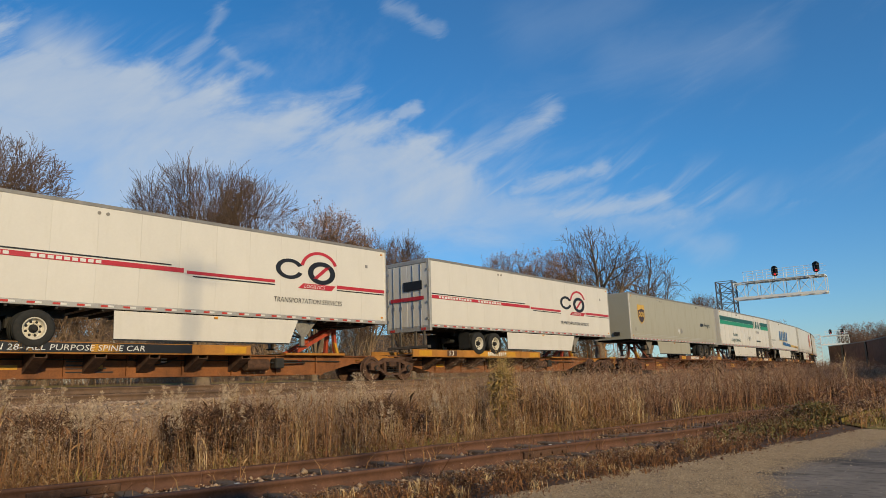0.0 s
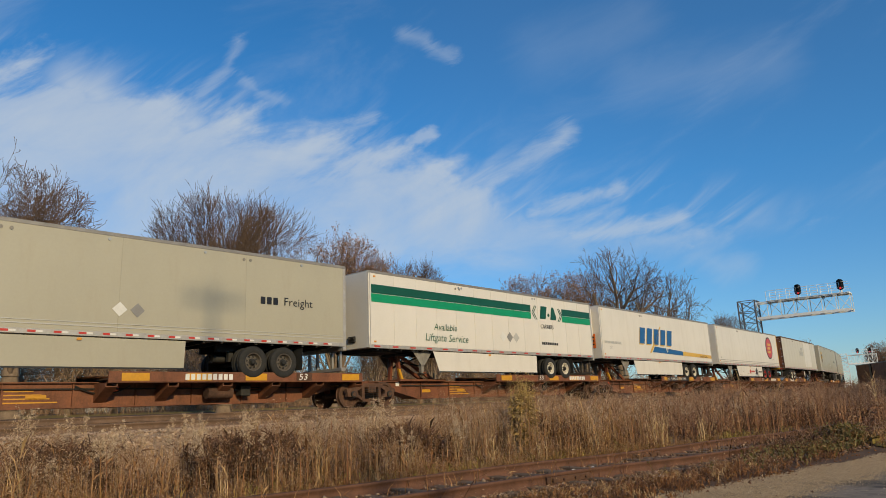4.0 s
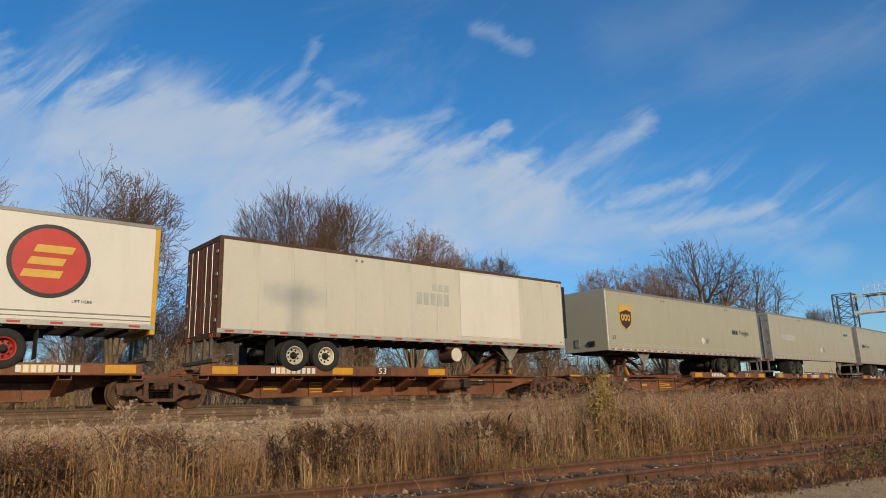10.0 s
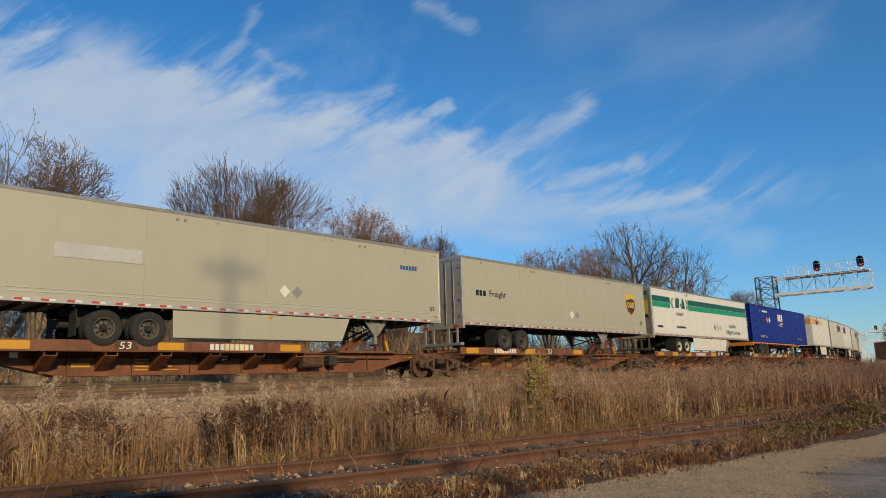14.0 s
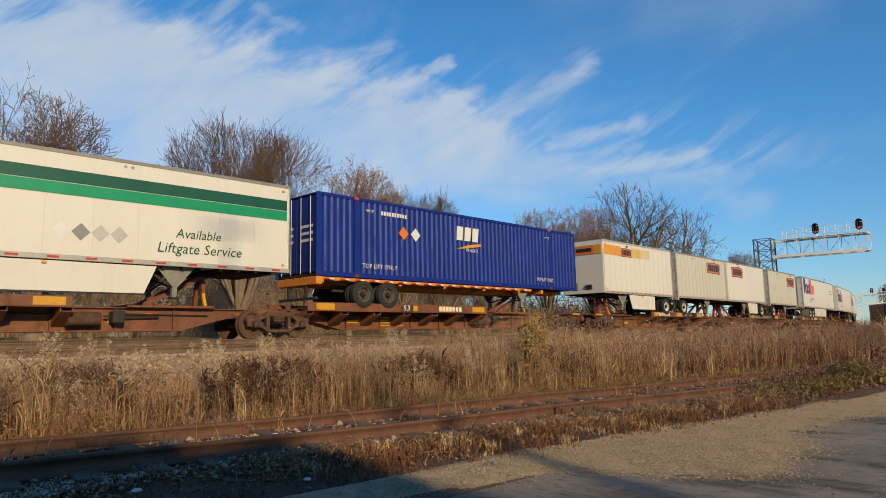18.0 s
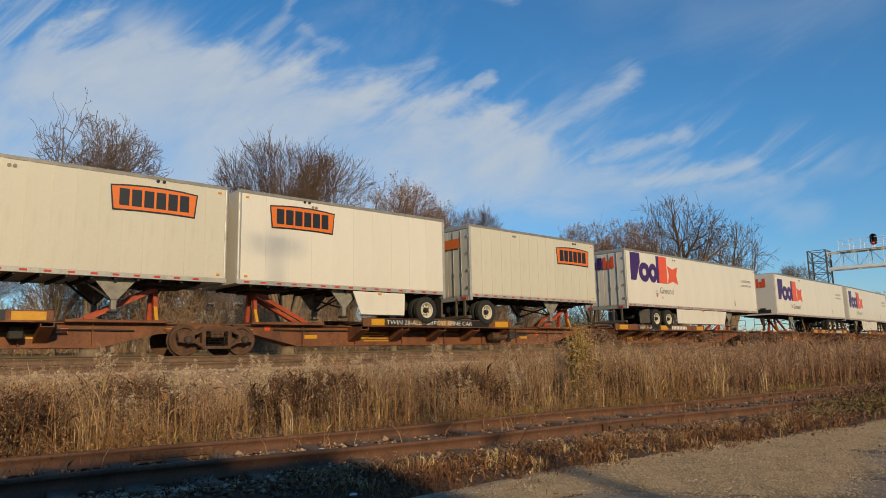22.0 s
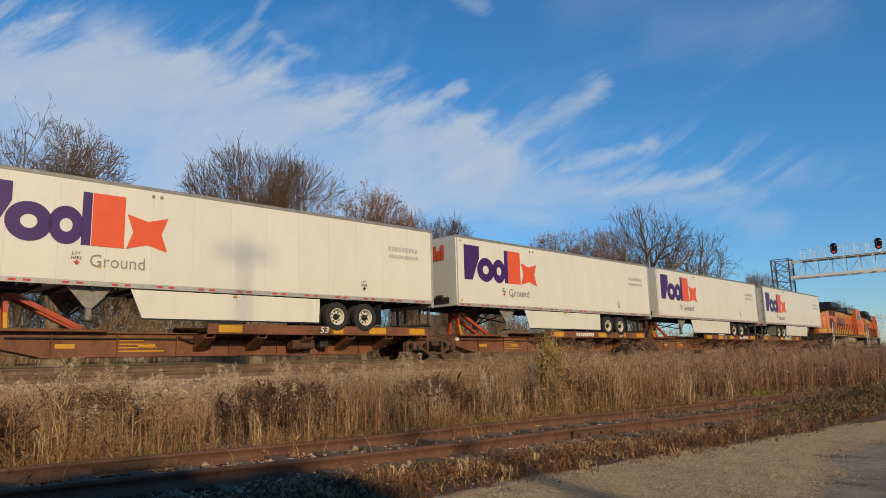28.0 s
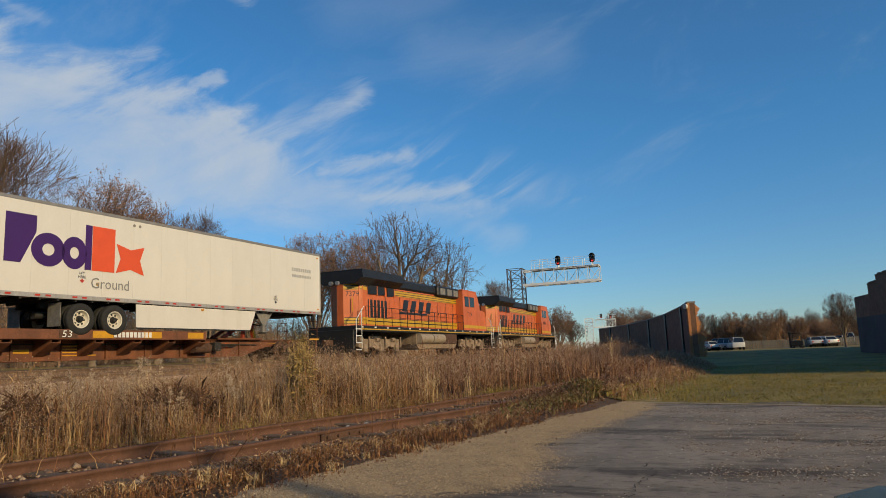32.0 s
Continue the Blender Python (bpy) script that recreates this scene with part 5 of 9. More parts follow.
t = trailer("plain aged white box trailer with dark doors and faded markings", 109.7, -1, (2.6, 3.75), 12.6, None, body="cream", L=15.85, panel=1.22, frame_mat="rust", door_mat="brown", tape=(0.9, False), roof_mat="rust")
bars(7.55, 9.2, 3.55, 0.45, 5, "lightink", t), bars(8.3, 9.2, 4.1, 0.25, 3, "lightink", t)
part("newer_panel", Decal().rect(9.7, 13.0, 2.45, 4.95), "white", t)
part("nose_frame", Shape().cbox(15.8, 16.05, -1.28, -1.1, 2.6, 4.9, 0.02).cbox(15.8, 16.05, 1.1, 1.28, 2.6, 4.9, 0.02), "black", t)
part("fuel_tank", Shape().bar((9.6, -1.1, 1.75), (9.6, -0.35, 1.75), 0.29, 18).box(9.2, 10.0, -1.0, -0.9, 1.95, 2.2).box(9.2, 10.0, -0.5, -0.4, 1.95, 2.2), "rust", t, smooth=True)
part("tank_face", Shape().bar((9.6, -1.105, 1.75), (9.6, -1.1, 1.75), 0.26, 18), "rim", t)
t = trailer("warm grey box trailer with a brown and gold shield, no skirt", 128.75, 1, (11.15, 12.5), 3.3, None, body="grey", rim="rim_dark", panel=16)
ups_marks(t, 1.57, 12.6, 9.0, 0.35)
t = trailer("warm grey box trailer with a small blue mark and a skirt", 146.6, -1, (3.1, 4.32), 12.9, (5.0, 11.5), body="grey", rim="rim_dark", panel=4, door_mat="alu")
bars(13.95, 14.85, 4.18, 0.16, 6, "blue", t)
part("red_swoosh", Decal().poly([(14.3, 4.38), (14.9, 4.33), (14.9, 4.36)]), "redtape", t)
placards(t, 8.75, 2.95)
lettering("53", 0.26, "ink", t, 15.5, 2.62)
part("faded_patch", Decal().rect(1.7, 4.0, 3.4, 3.8), "lightink", t)
roof_lamps(t, (6.3, 10.4, 10.7, 14.2))
part("moulding", Decal().rect(0.1, 16.0, 2.42, 2.45).rect(0.1, 16.0, 2.52, 2.54), "lightink", t)
t = trailer("warm grey box trailer with the shield near its nose", 164.05, -1, (2.85, 4.1), 11.6, None, body="grey", rim="rim_dark", panel=16, door_mat="alu")
ups_marks(t, 14.45, 0.9, 8.3, 15.4)
t = trailer("white box trailer with green bands and green door poster", 181.1, -1, (3.55, 4.7), 12.35, (5.8, 11.7), seams=False, tape=(0.95, False), door_mat="geargrey", panel=1.235)
rl_marks(t, 3.35, 11.65, 3.3, 9.1, True)
poster = part("door_poster", Shape().box(-0.068, -0.060, -1.08, 1.08, 3.42, 4.86), "postergreen", t, "pale green poster on the rear doors")
part("poster_band", Shape().box(-0.071, -0.0685, -1.08, 1.08, 4.62, 4.84), "dkgreen", poster)
part("poster_patch", Shape().add([(x, y, z) for x in (-0.071, -0.0685) for y, z in ((-1.08, 3.44), (-0.15, 3.44), (-0.75, 4.3), (-1.08, 4.3))], [(0, 1, 2, 3), (7, 6, 5, 4), (0, 4, 5, 1), (1, 5, 6, 2), (2, 6, 7, 3), (3, 7, 4, 0)]), "gold", poster)
part("poster_strip", Shape().box(-0.071, -0.060, -1.08, 1.08, 3.24, 3.415), "ink", t)
part("poster_mark", Shape().box(-0.074, -0.0715, -0.35, 0.5, 4.65, 4.82), "whitetape", poster)
for i, w in enumerate(("Anytime!", "Anywhere", "Anything")):
    lettering(w, 0.36, "ink", poster, -0.080, 3.55 + 0.34 * i, y=0.92, turn=-90, name="door_words")
bars(0.6, 1.4, 2.66, 0.13, 5, "ink", t)

# blue container on an orange chassis
t = thing("container_chassis", "orange container chassis with paired wheels on the car", "container chassis", "trailers on the train")
s = Shape()
for y in (-0.42, 0.42):
    s.cbox(0.15, 13.4, y - 0.07, y + 0.07, 1.84, 2.12, 0.012)
for x in (0.3, 1.9, 4.0, 6.5, 9.0, 11.5, 13.3):
    s.cbox(x - 0.07, x + 0.07, -1.2, 1.2, 1.92, 2.1, 0.01)
part("main_frame", s, "chassis", t)
part("gooseneck", Shape().cbox(12.6, 15.9, -0.5, 0.5, 1.98, 2.14, 0.015).beam((12.2, -0.4, 1.85), (13.3, -0.4, 2.05), 0.12, 0.2).beam((12.2, 0.4, 1.85), (13.3, 0.4, 2.05), 0.12, 0.2), "chassis", t)
part("rear_bolster", Shape().cbox(0.0, 0.25, -1.25, 1.25, 1.85, 2.14, 0.015), "chassis", t)
part("side_rail", Shape().cbox(0.2, 12.4, -1.24, -1.16, 2.0, 2.12, 0.01), "chassis", t)
conspicuity(t, 0.3, 12.0, 2.03, 0.7)
part("suspension", Shape().box(1.2, 4.3, -0.56, -0.44, 1.65, 1.9).box(1.2, 4.3, 0.44, 0.56, 1.65, 1.9), "dark", t)
part("underride_guard", Shape().cbox(0.02, 0.14, -1.15, 1.15, 1.32, 1.42, 0.01).box(0.02, 0.12, -0.6, -0.5, 1.4, 1.9).box(0.02, 0.12, 0.5, 0.6, 1.4, 1.9), "dark", t)
for ax in (2.1, 3.32):
    wheel_set(t, ax, "rim_dark")
landing_gear(t, 11.9, -1)
rides(t, 198.35, 1.2, 15.0)

c = thing("freight_container", "blue corrugated freight container with white markings on a chassis", "container", "trailers on the train")
L = 16.15
z0, z1 = 2.15, 5.14


def corrugated(x0, x1, y, z0, z1, pitch=0.278, depth=0.036):
    v, f = [], []
    x, k, up = x0, 0, False
    xs = []
    while x < x1:
        for dx, dy in ((0.0, 0.0), (0.07, 0.0), (0.139, 1.0), (0.209, 1.0)):
            if x + dx < x1:
                xs.append((x + dx, y + depth * dy))
        x += pitch
    xs.append((x1, y))
    for px, py in xs:
        v += [(px, py, z0), (px, py, z1)]
    f = [(2 * i, 2 * i + 2, 2 * i + 3, 2 * i + 1) for i in range(len(xs) - 1)]
    return Shape().add(v, f)


for a, b in ((0.12, 1.66), (1.86, 13.85), (14.05, L - 0.12)):
    part("corrugated_side", corrugated(a, b, -1.275, z0 + 0.16, z1 - 0.10), "container", c)
    part("far_side", Shape().box(a, b, 1.25, 1.27, z0 + 0.16, z1 - 0.1), "container", c)
fr = Shape()
for y in (-1.295, 1.235):
    part("bottom_rail", Shape().cbox(0.02, L - 0.02, y, y + 0.06, z0, z0 + 0.17, 0.01), "container", c)
    part("top_rail", Shape().cbox(0.02, L - 0.02, y, y + 0.06, z1 - 0.11, z1, 0.01), "container", c)
for x in (0.06, 1.76, 13.95, L - 0.06):
    for y in (-1.297, 1.205):
        part("post", Shape().cbox(x - 0.09, x + 0.09, y, y + 0.09, z0 + 0.02, z1 - 0.02, 0.012), "container", c)
for x in (1.76, 13.95):
    for z in (z0 + 0.0, z1 - 0.115):
        part("corner_casting", Shape().cbox(x - 0.1, x + 0.1, -1.31, -1.15, z, z + 0.13, 0.015), "rust" if z < 3 else "redtape", c)
part("roof", Shape().box(0.05, L - 0.05, -1.25, 1.25, z1 - 0.03, z1 - 0.005), "container", c)
part("floor", Shape().box(0.05, L - 0.05, -1.25, 1.25, z0 + 0.02, z0 + 0.1), "dark", c)
part("front_end", Shape().box(L - 0.05, L - 0.02, -1.25, 1.25, z0 + 0.1, z1 - 0.03), "container", c)
for y0, y1 in ((-1.2, -0.01), (0.01, 1.2)):
    dr = part("door", Shape().cbox(0.02, 0.07, y0, y1, z0 + 0.15, z1 - 0.12, 0.01), "container", c)
    for yy in (y0 + 0.3, y1 - 0.3):
        part("lock_rod", Shape().bar((-0.02, yy, z0 + 0.1), (-0.02, yy, z1 - 0.1), 0.02, 6), "steel", dr)
    for k in range(3):
        part("door_marking", Shape().box(0.008, 0.014, y0 + 0.2, y1 - 0.25, 3.4 + 0.25 * k, 3.5 + 0.25 * k), "whitetape", dr)
d = Decal()
d.y = -1.302
for i in range(3):
    d.poly([(7.15 + 0.5 * i, 4.02), (7.52 + 0.5 * i, 4.02), (7.60 + 0.5 * i, 4.62), (7.2 + 0.5 * i, 4.62)])
part("white_block_logo", d, "whitetape", c)
d = Decal()
d.y = -1.302
part("orange_dash", d.poly([(7.1, 3.62), (7.9, 3.86), (8.7, 3.96), (8.7, 3.84), (7.9, 3.72)]), "amber", c)
lettering("FREIGHT", 0.20, "whitetape", c, 7.75, 3.56, -1.304)
for x in (2.0, 12.75):
    lettering("TOP LIFT ONLY", 0.25, "whitetape", c, x, 2.52, -1.304, squash=0.8 if x > 5 else 1.0)
for x in (2.2, 13.5):
    lettering("WTP", 0.18, "whitetape", c, x, 4.62, -1.304)
bars(2.95, 4.3, 4.60, 0.15, 10, "whitetape", c, y=-1.302)
d = Decal()
d.y = -1.304
for i, x in enumerate((4.1, 4.75)):
    d = Decal()
    d.y = -1.304
    part("hazard_placard", d.poly([(x - 0.27, 4.0), (x, 3.73), (x + 0.27, 4.0), (x, 4.27)]), ("signorange", "whitetape")[i], c)
rides(c, 198.35, 1.2, 15.0)

# short trailers in pairs
t = trailer("short white ribbed trailer with an amber band and orange plaque", 217.35, 1, (7.5,), 2.4, (2.8, 6.0), L=8.5, seams=True, panel=0.62, tape=(0.55, False), roof_mat="alu")
part("amber_band", Decal().rect(0.12, 2.0, 4.32, 4.86), "amber", t)
part("faded_band", Decal().rect(3.3, 4.35, 4.32, 4.86), "fadedyellow", t)
part("bleached_band", Decal().rect(4.35, 5.5, 4.34, 4.86), "paleyellow", t)
plaque(t, 2.64, 4.55, 1.25, 0.52)
part("front_band", Shape().box(-0.03, -0.008, -1.2, 1.2, 4.35, 4.86), "amber", t)
part("front_plaque", Shape().box(-0.036, -0.03, -0.75, 0.55, 4.38, 4.83), "signorange", t)
part("front_marking", Shape().box(-0.042, -0.036, -0.6, 0.4, 4.5, 4.7), "ink", t)
t = trailer("short white ribbed trailer with an orange plaque near its nose", 226.6, -1, (0.85,), 5.35, None, L=8.45, seams=True, panel=0.62, tape=(0.55, False), body="cream", flaps=None)
plaque(t, 6.25, 4.42, 2.45, 0.80)
t = trailer("short white smooth-sided trailer with an orange plaque and skirt", 235.35, 1, (7.65,), 4.1, (4.3, 6.6), L=8.6, seams=False, panel=0.9, tape=(0.55, False))
plaque(t, 2.3, 4.42, 2.45, 0.82)
t = trailer("short cream ribbed trailer with a large orange plaque", 245.3, -1, (0.95,), 5.4, None, L=8.62, seams=True, panel=0.62, tape=(0.55, False), body="cream", flaps=None)
plaque(t, 6.85, 4.31, 2.5, 0.86)
part("tail_plaque", Shape().box(-0.040, -0.034, -0.75, 0.45, 4.2, 4.6), "signorange", t)

# white parcel trailers
for left, rear, ax, gear, skirt, logo_z in ((256.55, -1, (2.9, 4.2), 12.2, (5.15, 11.4), 3.5), (276.1, 1, (11.7, 12.95), 3.4, None, 3.26), (293.5, 1, (11.52, 12.75), 3.5, (4.5, 10.8), 3.26), (310.95, 1, (11.52, 12.75), 3.5, (4.5, 10.8), 3.28),
                                        (328.05, 1, (11.3, 12.6), 3.5, (4.4, 10.6), 3.26), (345.75, -1, (3.1, 4.35), 12.2, (5.2, 11.4), 3.14)):
    t = trailer("white box trailer with a purple and orange block logo" + ("" if skirt else ", no skirt"), left, rear, ax, gear, skirt, panel=1.235, tape=(1.24, False), flaps="geargrey" if rear < 0 else "rubber")
    parcel_marks(t, logo_z)
    end_marks(t, "purple", "orange")
    if rear > 0:
        part("front_vent", Shape().cbox(-0.05, -0.02, -0.9, 0.4, 2.3, 2.55, 0.01), "dark", t)


# ---- spine cars and trucks ----
LEFT_DECK, RIGHT_DECK = -1, 1
brown = "rust-brown spine car unit with wheel deck, brackets and yellow plates"
gold = "weathered yellow-orange spine car unit with dark brackets"


def car(ss, decks, paint, label, words):
    n = len(ss) - 1
    for i in range(n):
        L = ss[i + 1] - ss[i]
        if decks[i] == LEFT_DECK:
            plat, hit = (1.0, 10.4), ((L - 2.3, -1),)
        elif decks[i] == RIGHT_DECK:
            plat, hit = (L - 9.6, L - 0.6), ((2.2, 1),)
        else:
            plat, hit = (5.2, 12.8), ((1.6, 1), (L - 1.6, -1))
        w = words[i]
        spine_unit(ss[i], ss[i + 1], plat, hit, paint, [(a, plat[0] + b, c) for a, b, c in w], label, ends=tuple(e for e, ok in ((-1, i == 0), (1, i == n - 1)) if ok))


W_A = [("53", 3.3, 0.17), (9, 6.0, 1.5)]
W_B = [(9, 2.2, 1.6), ("53", 6.2, 0.17)]
car((2.0, 19.0, 36.35), (-1, -1), "orange_car", gold, ([("53 / TWIN 28- ALL PURPOSE SPINE CAR", 1.0, 0.16)], [("53", 2.2, 0.17), (9, 5.0, 1.5)]))
car((40.55, 57.5, 74.4, 91.3, 108.3, 125.2), (1, 1, 1, 1, -1), "brown", brown, (W_B, W_A, [("ALL PURPOSE SPINE CAR", 0.8, 0.15), ("53", 6.2, 0.17)], W_A, W_B))
car((129.3, 145.8, 162.9, 180.2, 197.0, 213.5), (1, -1, -1, -1, -1), "brown", brown, (W_B, W_A, W_B, W_A, [("53", 4.4, 0.17), (7, 6.4, 1.4)]))
car((217.65, 234.9, 254.45, 272.4), (0, 0, -1), "brown", brown, ([(9, 0.9, 1.6), ("2-28 / 1-57", 4.6, 0.15)], [("TWIN 28-ALL PURPOSE SPINE CAR", 1.0, 0.16)], [("2-28 / 1-57", 2.2, 0.16), (10, 5.6, 1.7)]))
car((276.4, 293.0, 309.9, 326.9, 343.9, 360.4), (1, 1, 1, 1, -1), "brown", brown, (W_A, [("53", 4.0, 0.17)], W_B, W_A, [("53", 3.3, 0.17), (10, 5.2, 1.6)]))
for s in (2.0, 19.0, 36.35, 40.55, 57.5, 74.4, 91.3, 108.3, 125.2, 129.3, 145.8, 162.9, 180.2, 197.0, 213.5, 217.65, 234.9, 254.45, 272.4, 276.4, 293.0, 309.9, 326.9, 343.9, 360.4):
    truck(s)


# ---- locomotives ----
def locomotive(left, number, label):
    t = thing("locomotive", label, "locomotive", "locomotives")
    part("frame_sill", Shape().cbox(0.55, 21.75, -1.50, 1.50, 1.42, 1.72, 0.02), "black", t)
    part("sill_stripe", Decal.rect(_deck(-1.508), 0.7, 21.6, 1.50, 1.56), "locoyel", t)
    for i in range(15):
        d = _deck(-1.512)
        part("reflector", d.rect(1.0 + i * 1.42, 1.22 + i * 1.42, 1.60, 1.68), "whitetape", t)
    # long hood with doors
    part("hood", Shape().cbox(1.9, 15.6, -0.93, 0.93, 1.72, 4.28, 0.05), "loco", t)
    # rear end with canted corners that carry stripes and number
    plan = [(1.35, -0.2), (2.05, -1.02), (2.6, -1.02), (2.6, 1.02), (2.05, 1.02), (1.35, 0.2)]
    rear = Shape().add([(x, y, z) for z in (1.72, 4.22) for x, y in plan], [tuple(range(6))[::-1], tuple(range(6, 12))] + [(i, (i + 1) % 6, 6 + (i + 1) % 6, 6 + i) for i in range(6)])
    part("rear_hood", rear, "loco", t)

    def canted(a, b, z0, z1, off=0.006):
        ends = [(1.35 + 0.649 * q - 0.76 * o, -0.2 - 0.76 * q - 0.649 * o) for q in (a, b) for o in (0.001, off)]
        v = [(x, y, z) for x, y in ends for z in (z0, z1)]
        return Shape().add(v, [(0, 1, 3, 2), (4, 6, 7, 5), (0, 4, 5, 1), (2, 3, 7, 6), (0, 2, 6, 4), (1, 5, 7, 3)])

    for z0, z1 in ((3.74, 4.14), (1.84, 2.22)):
        part("tail_stripe", canted(0.02, 1.06, z0, z1), "locoyel", t)
        for k in (0.05, 0.5, 0.92):
            z = z0 + (z1 - z0) * k
            part("tail_line", canted(0.02, 1.06, z, z + 0.03, 0.010), "ink", t)
    part("grab_rail", Shape().bar((1.55, -0.66, 2.5), (1.55, -0.66, 3.3), 0.02, 6), "locoyel", t)
    part("rear_seam", canted(0.50, 0.515, 2.25, 3.3, 0.004), "ink", t)
    for i in range(19):
        x = 2.6 + i * 0.68
        part("hood_door", Shape().cbox(x, x + 0.62, -0.955, -0.925, 1.82, 3.35, 0.01), "loco", t)
    for i in range(6):
        x = 2.55 + i * 0.42
        part("grille", Shape().cbox(x, x + 0.26, -0.975, -0.93, 2.25, 3.25, 0.01), "black", t)
    part("lower_stripe", _deck(-1.026).rect(2.07, 2.55, 1.84, 2.22), "locoyel", t)
    part("lower_stripe", _deck(-0.962).rect(2.6, 15.6, 1.84, 2.22), "locoyel", t)
    part("black_line", _deck(-0.966).rect(2.6, 15.6, 2.01, 2.06), "ink", t)
    part("black_line", _deck(-0.966).rect(2.6, 15.6, 2.22, 2.25), "ink", t)
    part("upper_stripe", _deck(-0.962).rect(5.6, 15.6, 3.62, 3.98), "locoyel", t)
    part("upper_line", _deck(-0.966).rect(5.6, 15.6, 3.66, 3.69).rect(5.6, 15.6, 3.95, 3.98).rect(5.6, 15.6, 3.80, 3.83), "ink", t)
    part("tail_stripe", Shape().box(2.07, 2.55, -1.028, -1.02, 3.74, 4.14), "locoyel", t)
    part("tail_line", Shape().box(2.07, 2.55, -1.031, -1.027, 3.92, 3.97), "ink", t)
    # dark air intakes under the radiator wing
    for x, w in ((2.7, 1.0), (3.8, 0.85), (5.0, 0.8)):
        part("air_intake", Shape().prism([(x, 3.52), (x + w, 3.58), (x + w, 4.1), (x, 4.1)], -1.0, -0.93), "black", t)
        part("intake_frame", Shape().cbox(x + w, x + w + 0.06, -1.02, -0.93, 3.5, 4.1, 0.01), "loco", t)
    for x in (4.75, 6.6, 8.0, 9.4, 10.8, 12.2, 13.6, 14.9):
        part("door_seam", _deck(-0.968).rect(x, x + 0.035, 2.28, 3.58), "ink", t)
        part("door_latch", Shape().cbox(x + 0.1, x + 0.16, -0.99, -0.955, 2.7, 2.84, 0.008), "dark", t)
    # black roof and flared radiator
    part("roof", Shape().cbox(4.9, 15.6, -1.05, 1.05, 4.06, 4.66, 0.12), "black", t)
    rad = Shape()
    rad.add([(x, y, z) for x in (1.3, 6.2) for y, z in ((-1.02, 4.05), (1.02, 4.05), (1.5, 4.35), (1.45, 4.80), (-1.45, 4.80), (-1.5, 4.35))], [tuple(range(6))[::-1], tuple(range(6, 12))] + [(i, (i + 1) % 6, 6 + (i + 1) % 6, 6 + i) for i in range(6)])
    part("radiator_wing", rad, "black", t)
    part("wing_screen", Shape().add([(1.2 + a, -1.03 + b, 3.98 + c) for a, b, c in ((0, 0, 0), (1.6, 0, 0), (1.6, -0.46, 0.36), (0, -0.46, 0.36), (0, -0.01, 0.0), (1.6, -0.01, 0), (1.6, -0.47, 0.36), (0, -0.47, 0.36))], [(4, 5, 6, 7), (0, 3, 2, 1)]), "dark", t)
    for x, w in ((6.2, 1.1), (8.4, 0.9), (10.6, 1.4), (13.2, 1.2)):
        part("roof_housing", Shape().cbox(x, x + w, -0.6, 0.6, 4.6, 4.74, 0.03), "black", t)
    part("exhaust_stack", Shape().cbox(9.6, 10.1, -0.25, 0.25, 4.6, 4.86, 0.03), "black", t)
    part("dynamic_brake_housing", Shape().cbox(11.8, 15.5, -1.25, 1.25, 4.0, 4.7, 0.08), "black", t)
    for x in (12.2, 13.4, 14.5):
        part("brake_grille", Shape().cbox(x, x + 0.8, -1.27, -1.2, 4.1, 4.55, 0.02), "geargrey", t)
    # cab and nose
    cab = part("cab", Shape().prism([(15.6, 1.72), (19.0, 1.72), (19.0, 3.5), (18.55, 4.35), (18.3, 4.6), (15.6, 4.6)], -1.50, 1.50), "loco", t)
    part("cab_roof", Shape().cbox(15.55, 18.4, -1.52, 1.52, 4.58, 4.68, 0.03), "loco", cab)
    for a, b in ((15.95, 16.75), (16.95, 17.85)):
        part("cab_window", Shape().cbox(a, b, -1.515, -1.49, 3.45, 4.2, 0.02), "glass", cab)
    part("windscreen", Shape().add([(18.56, -1.2, 4.3), (18.56, 1.2, 4.3), (18.97, 1.2, 3.55), (18.97, -1.2, 3.55)], [(0, 1, 2, 3)]), "glass", cab)
    part("cab_stripe", _deck(-1.506).rect(15.65, 19.0, 1.88, 2.10), "locoyel", cab)
    lettering(number, 0.42, "ink", cab, 16.4, 2.75, -1.510) if number else bars(16.4, 17.4, 2.75, 0.3, 4, "ink", cab, y=-1.506)
    part("nose", Shape().prism([(19.0, 1.72), (21.2, 1.72), (21.3, 2.6), (21.0, 3.25), (19.0, 3.45)], -1.15, 1.15), "loco", t)
    part("nose_stripe", _deck(-1.158).rect(19.0, 21.2, 1.90, 2.12), "locoyel", t)
    if number:
        lettering(number, 0.38, "ink", t, 1.35 + 0.649 * 0.12 - 0.006, 3.38, -0.2 - 0.76 * 0.12 - 0.005, turn=-49.5)
    # block mark on the hood
    for i in range(4):
        x = 6.9 + i * 1.12
        part("block_logo", _deck(-0.965).poly([(x, 2.74), (x + 0.66, 2.74), (x + 0.94, 3.46), (x + 0.28, 3.46)]), "ink", t)
    part("logo_swoosh", _deck(-0.965).poly([(6.4, 2.55), (10.6, 2.62), (10.4, 2.72), (6.6, 2.70)]), "ink", t)
    # tank, reservoirs, trucks
    part("fuel_tank", Shape().prism([(7.9, 0.75), (8.2, 0.45), (14.1, 0.45), (14.4, 0.75), (14.4, 1.42), (7.9, 1.42)], -1.35, 1.35), "dusty", t)
    for i in range(2):
        part("air_reservoir", Shape().bar((8.0 + i * 1.95, -1.42, 1.08), (9.8 + i * 1.95, -1.42, 1.08), 0.31, 16), "reservoir", t, smooth=True)
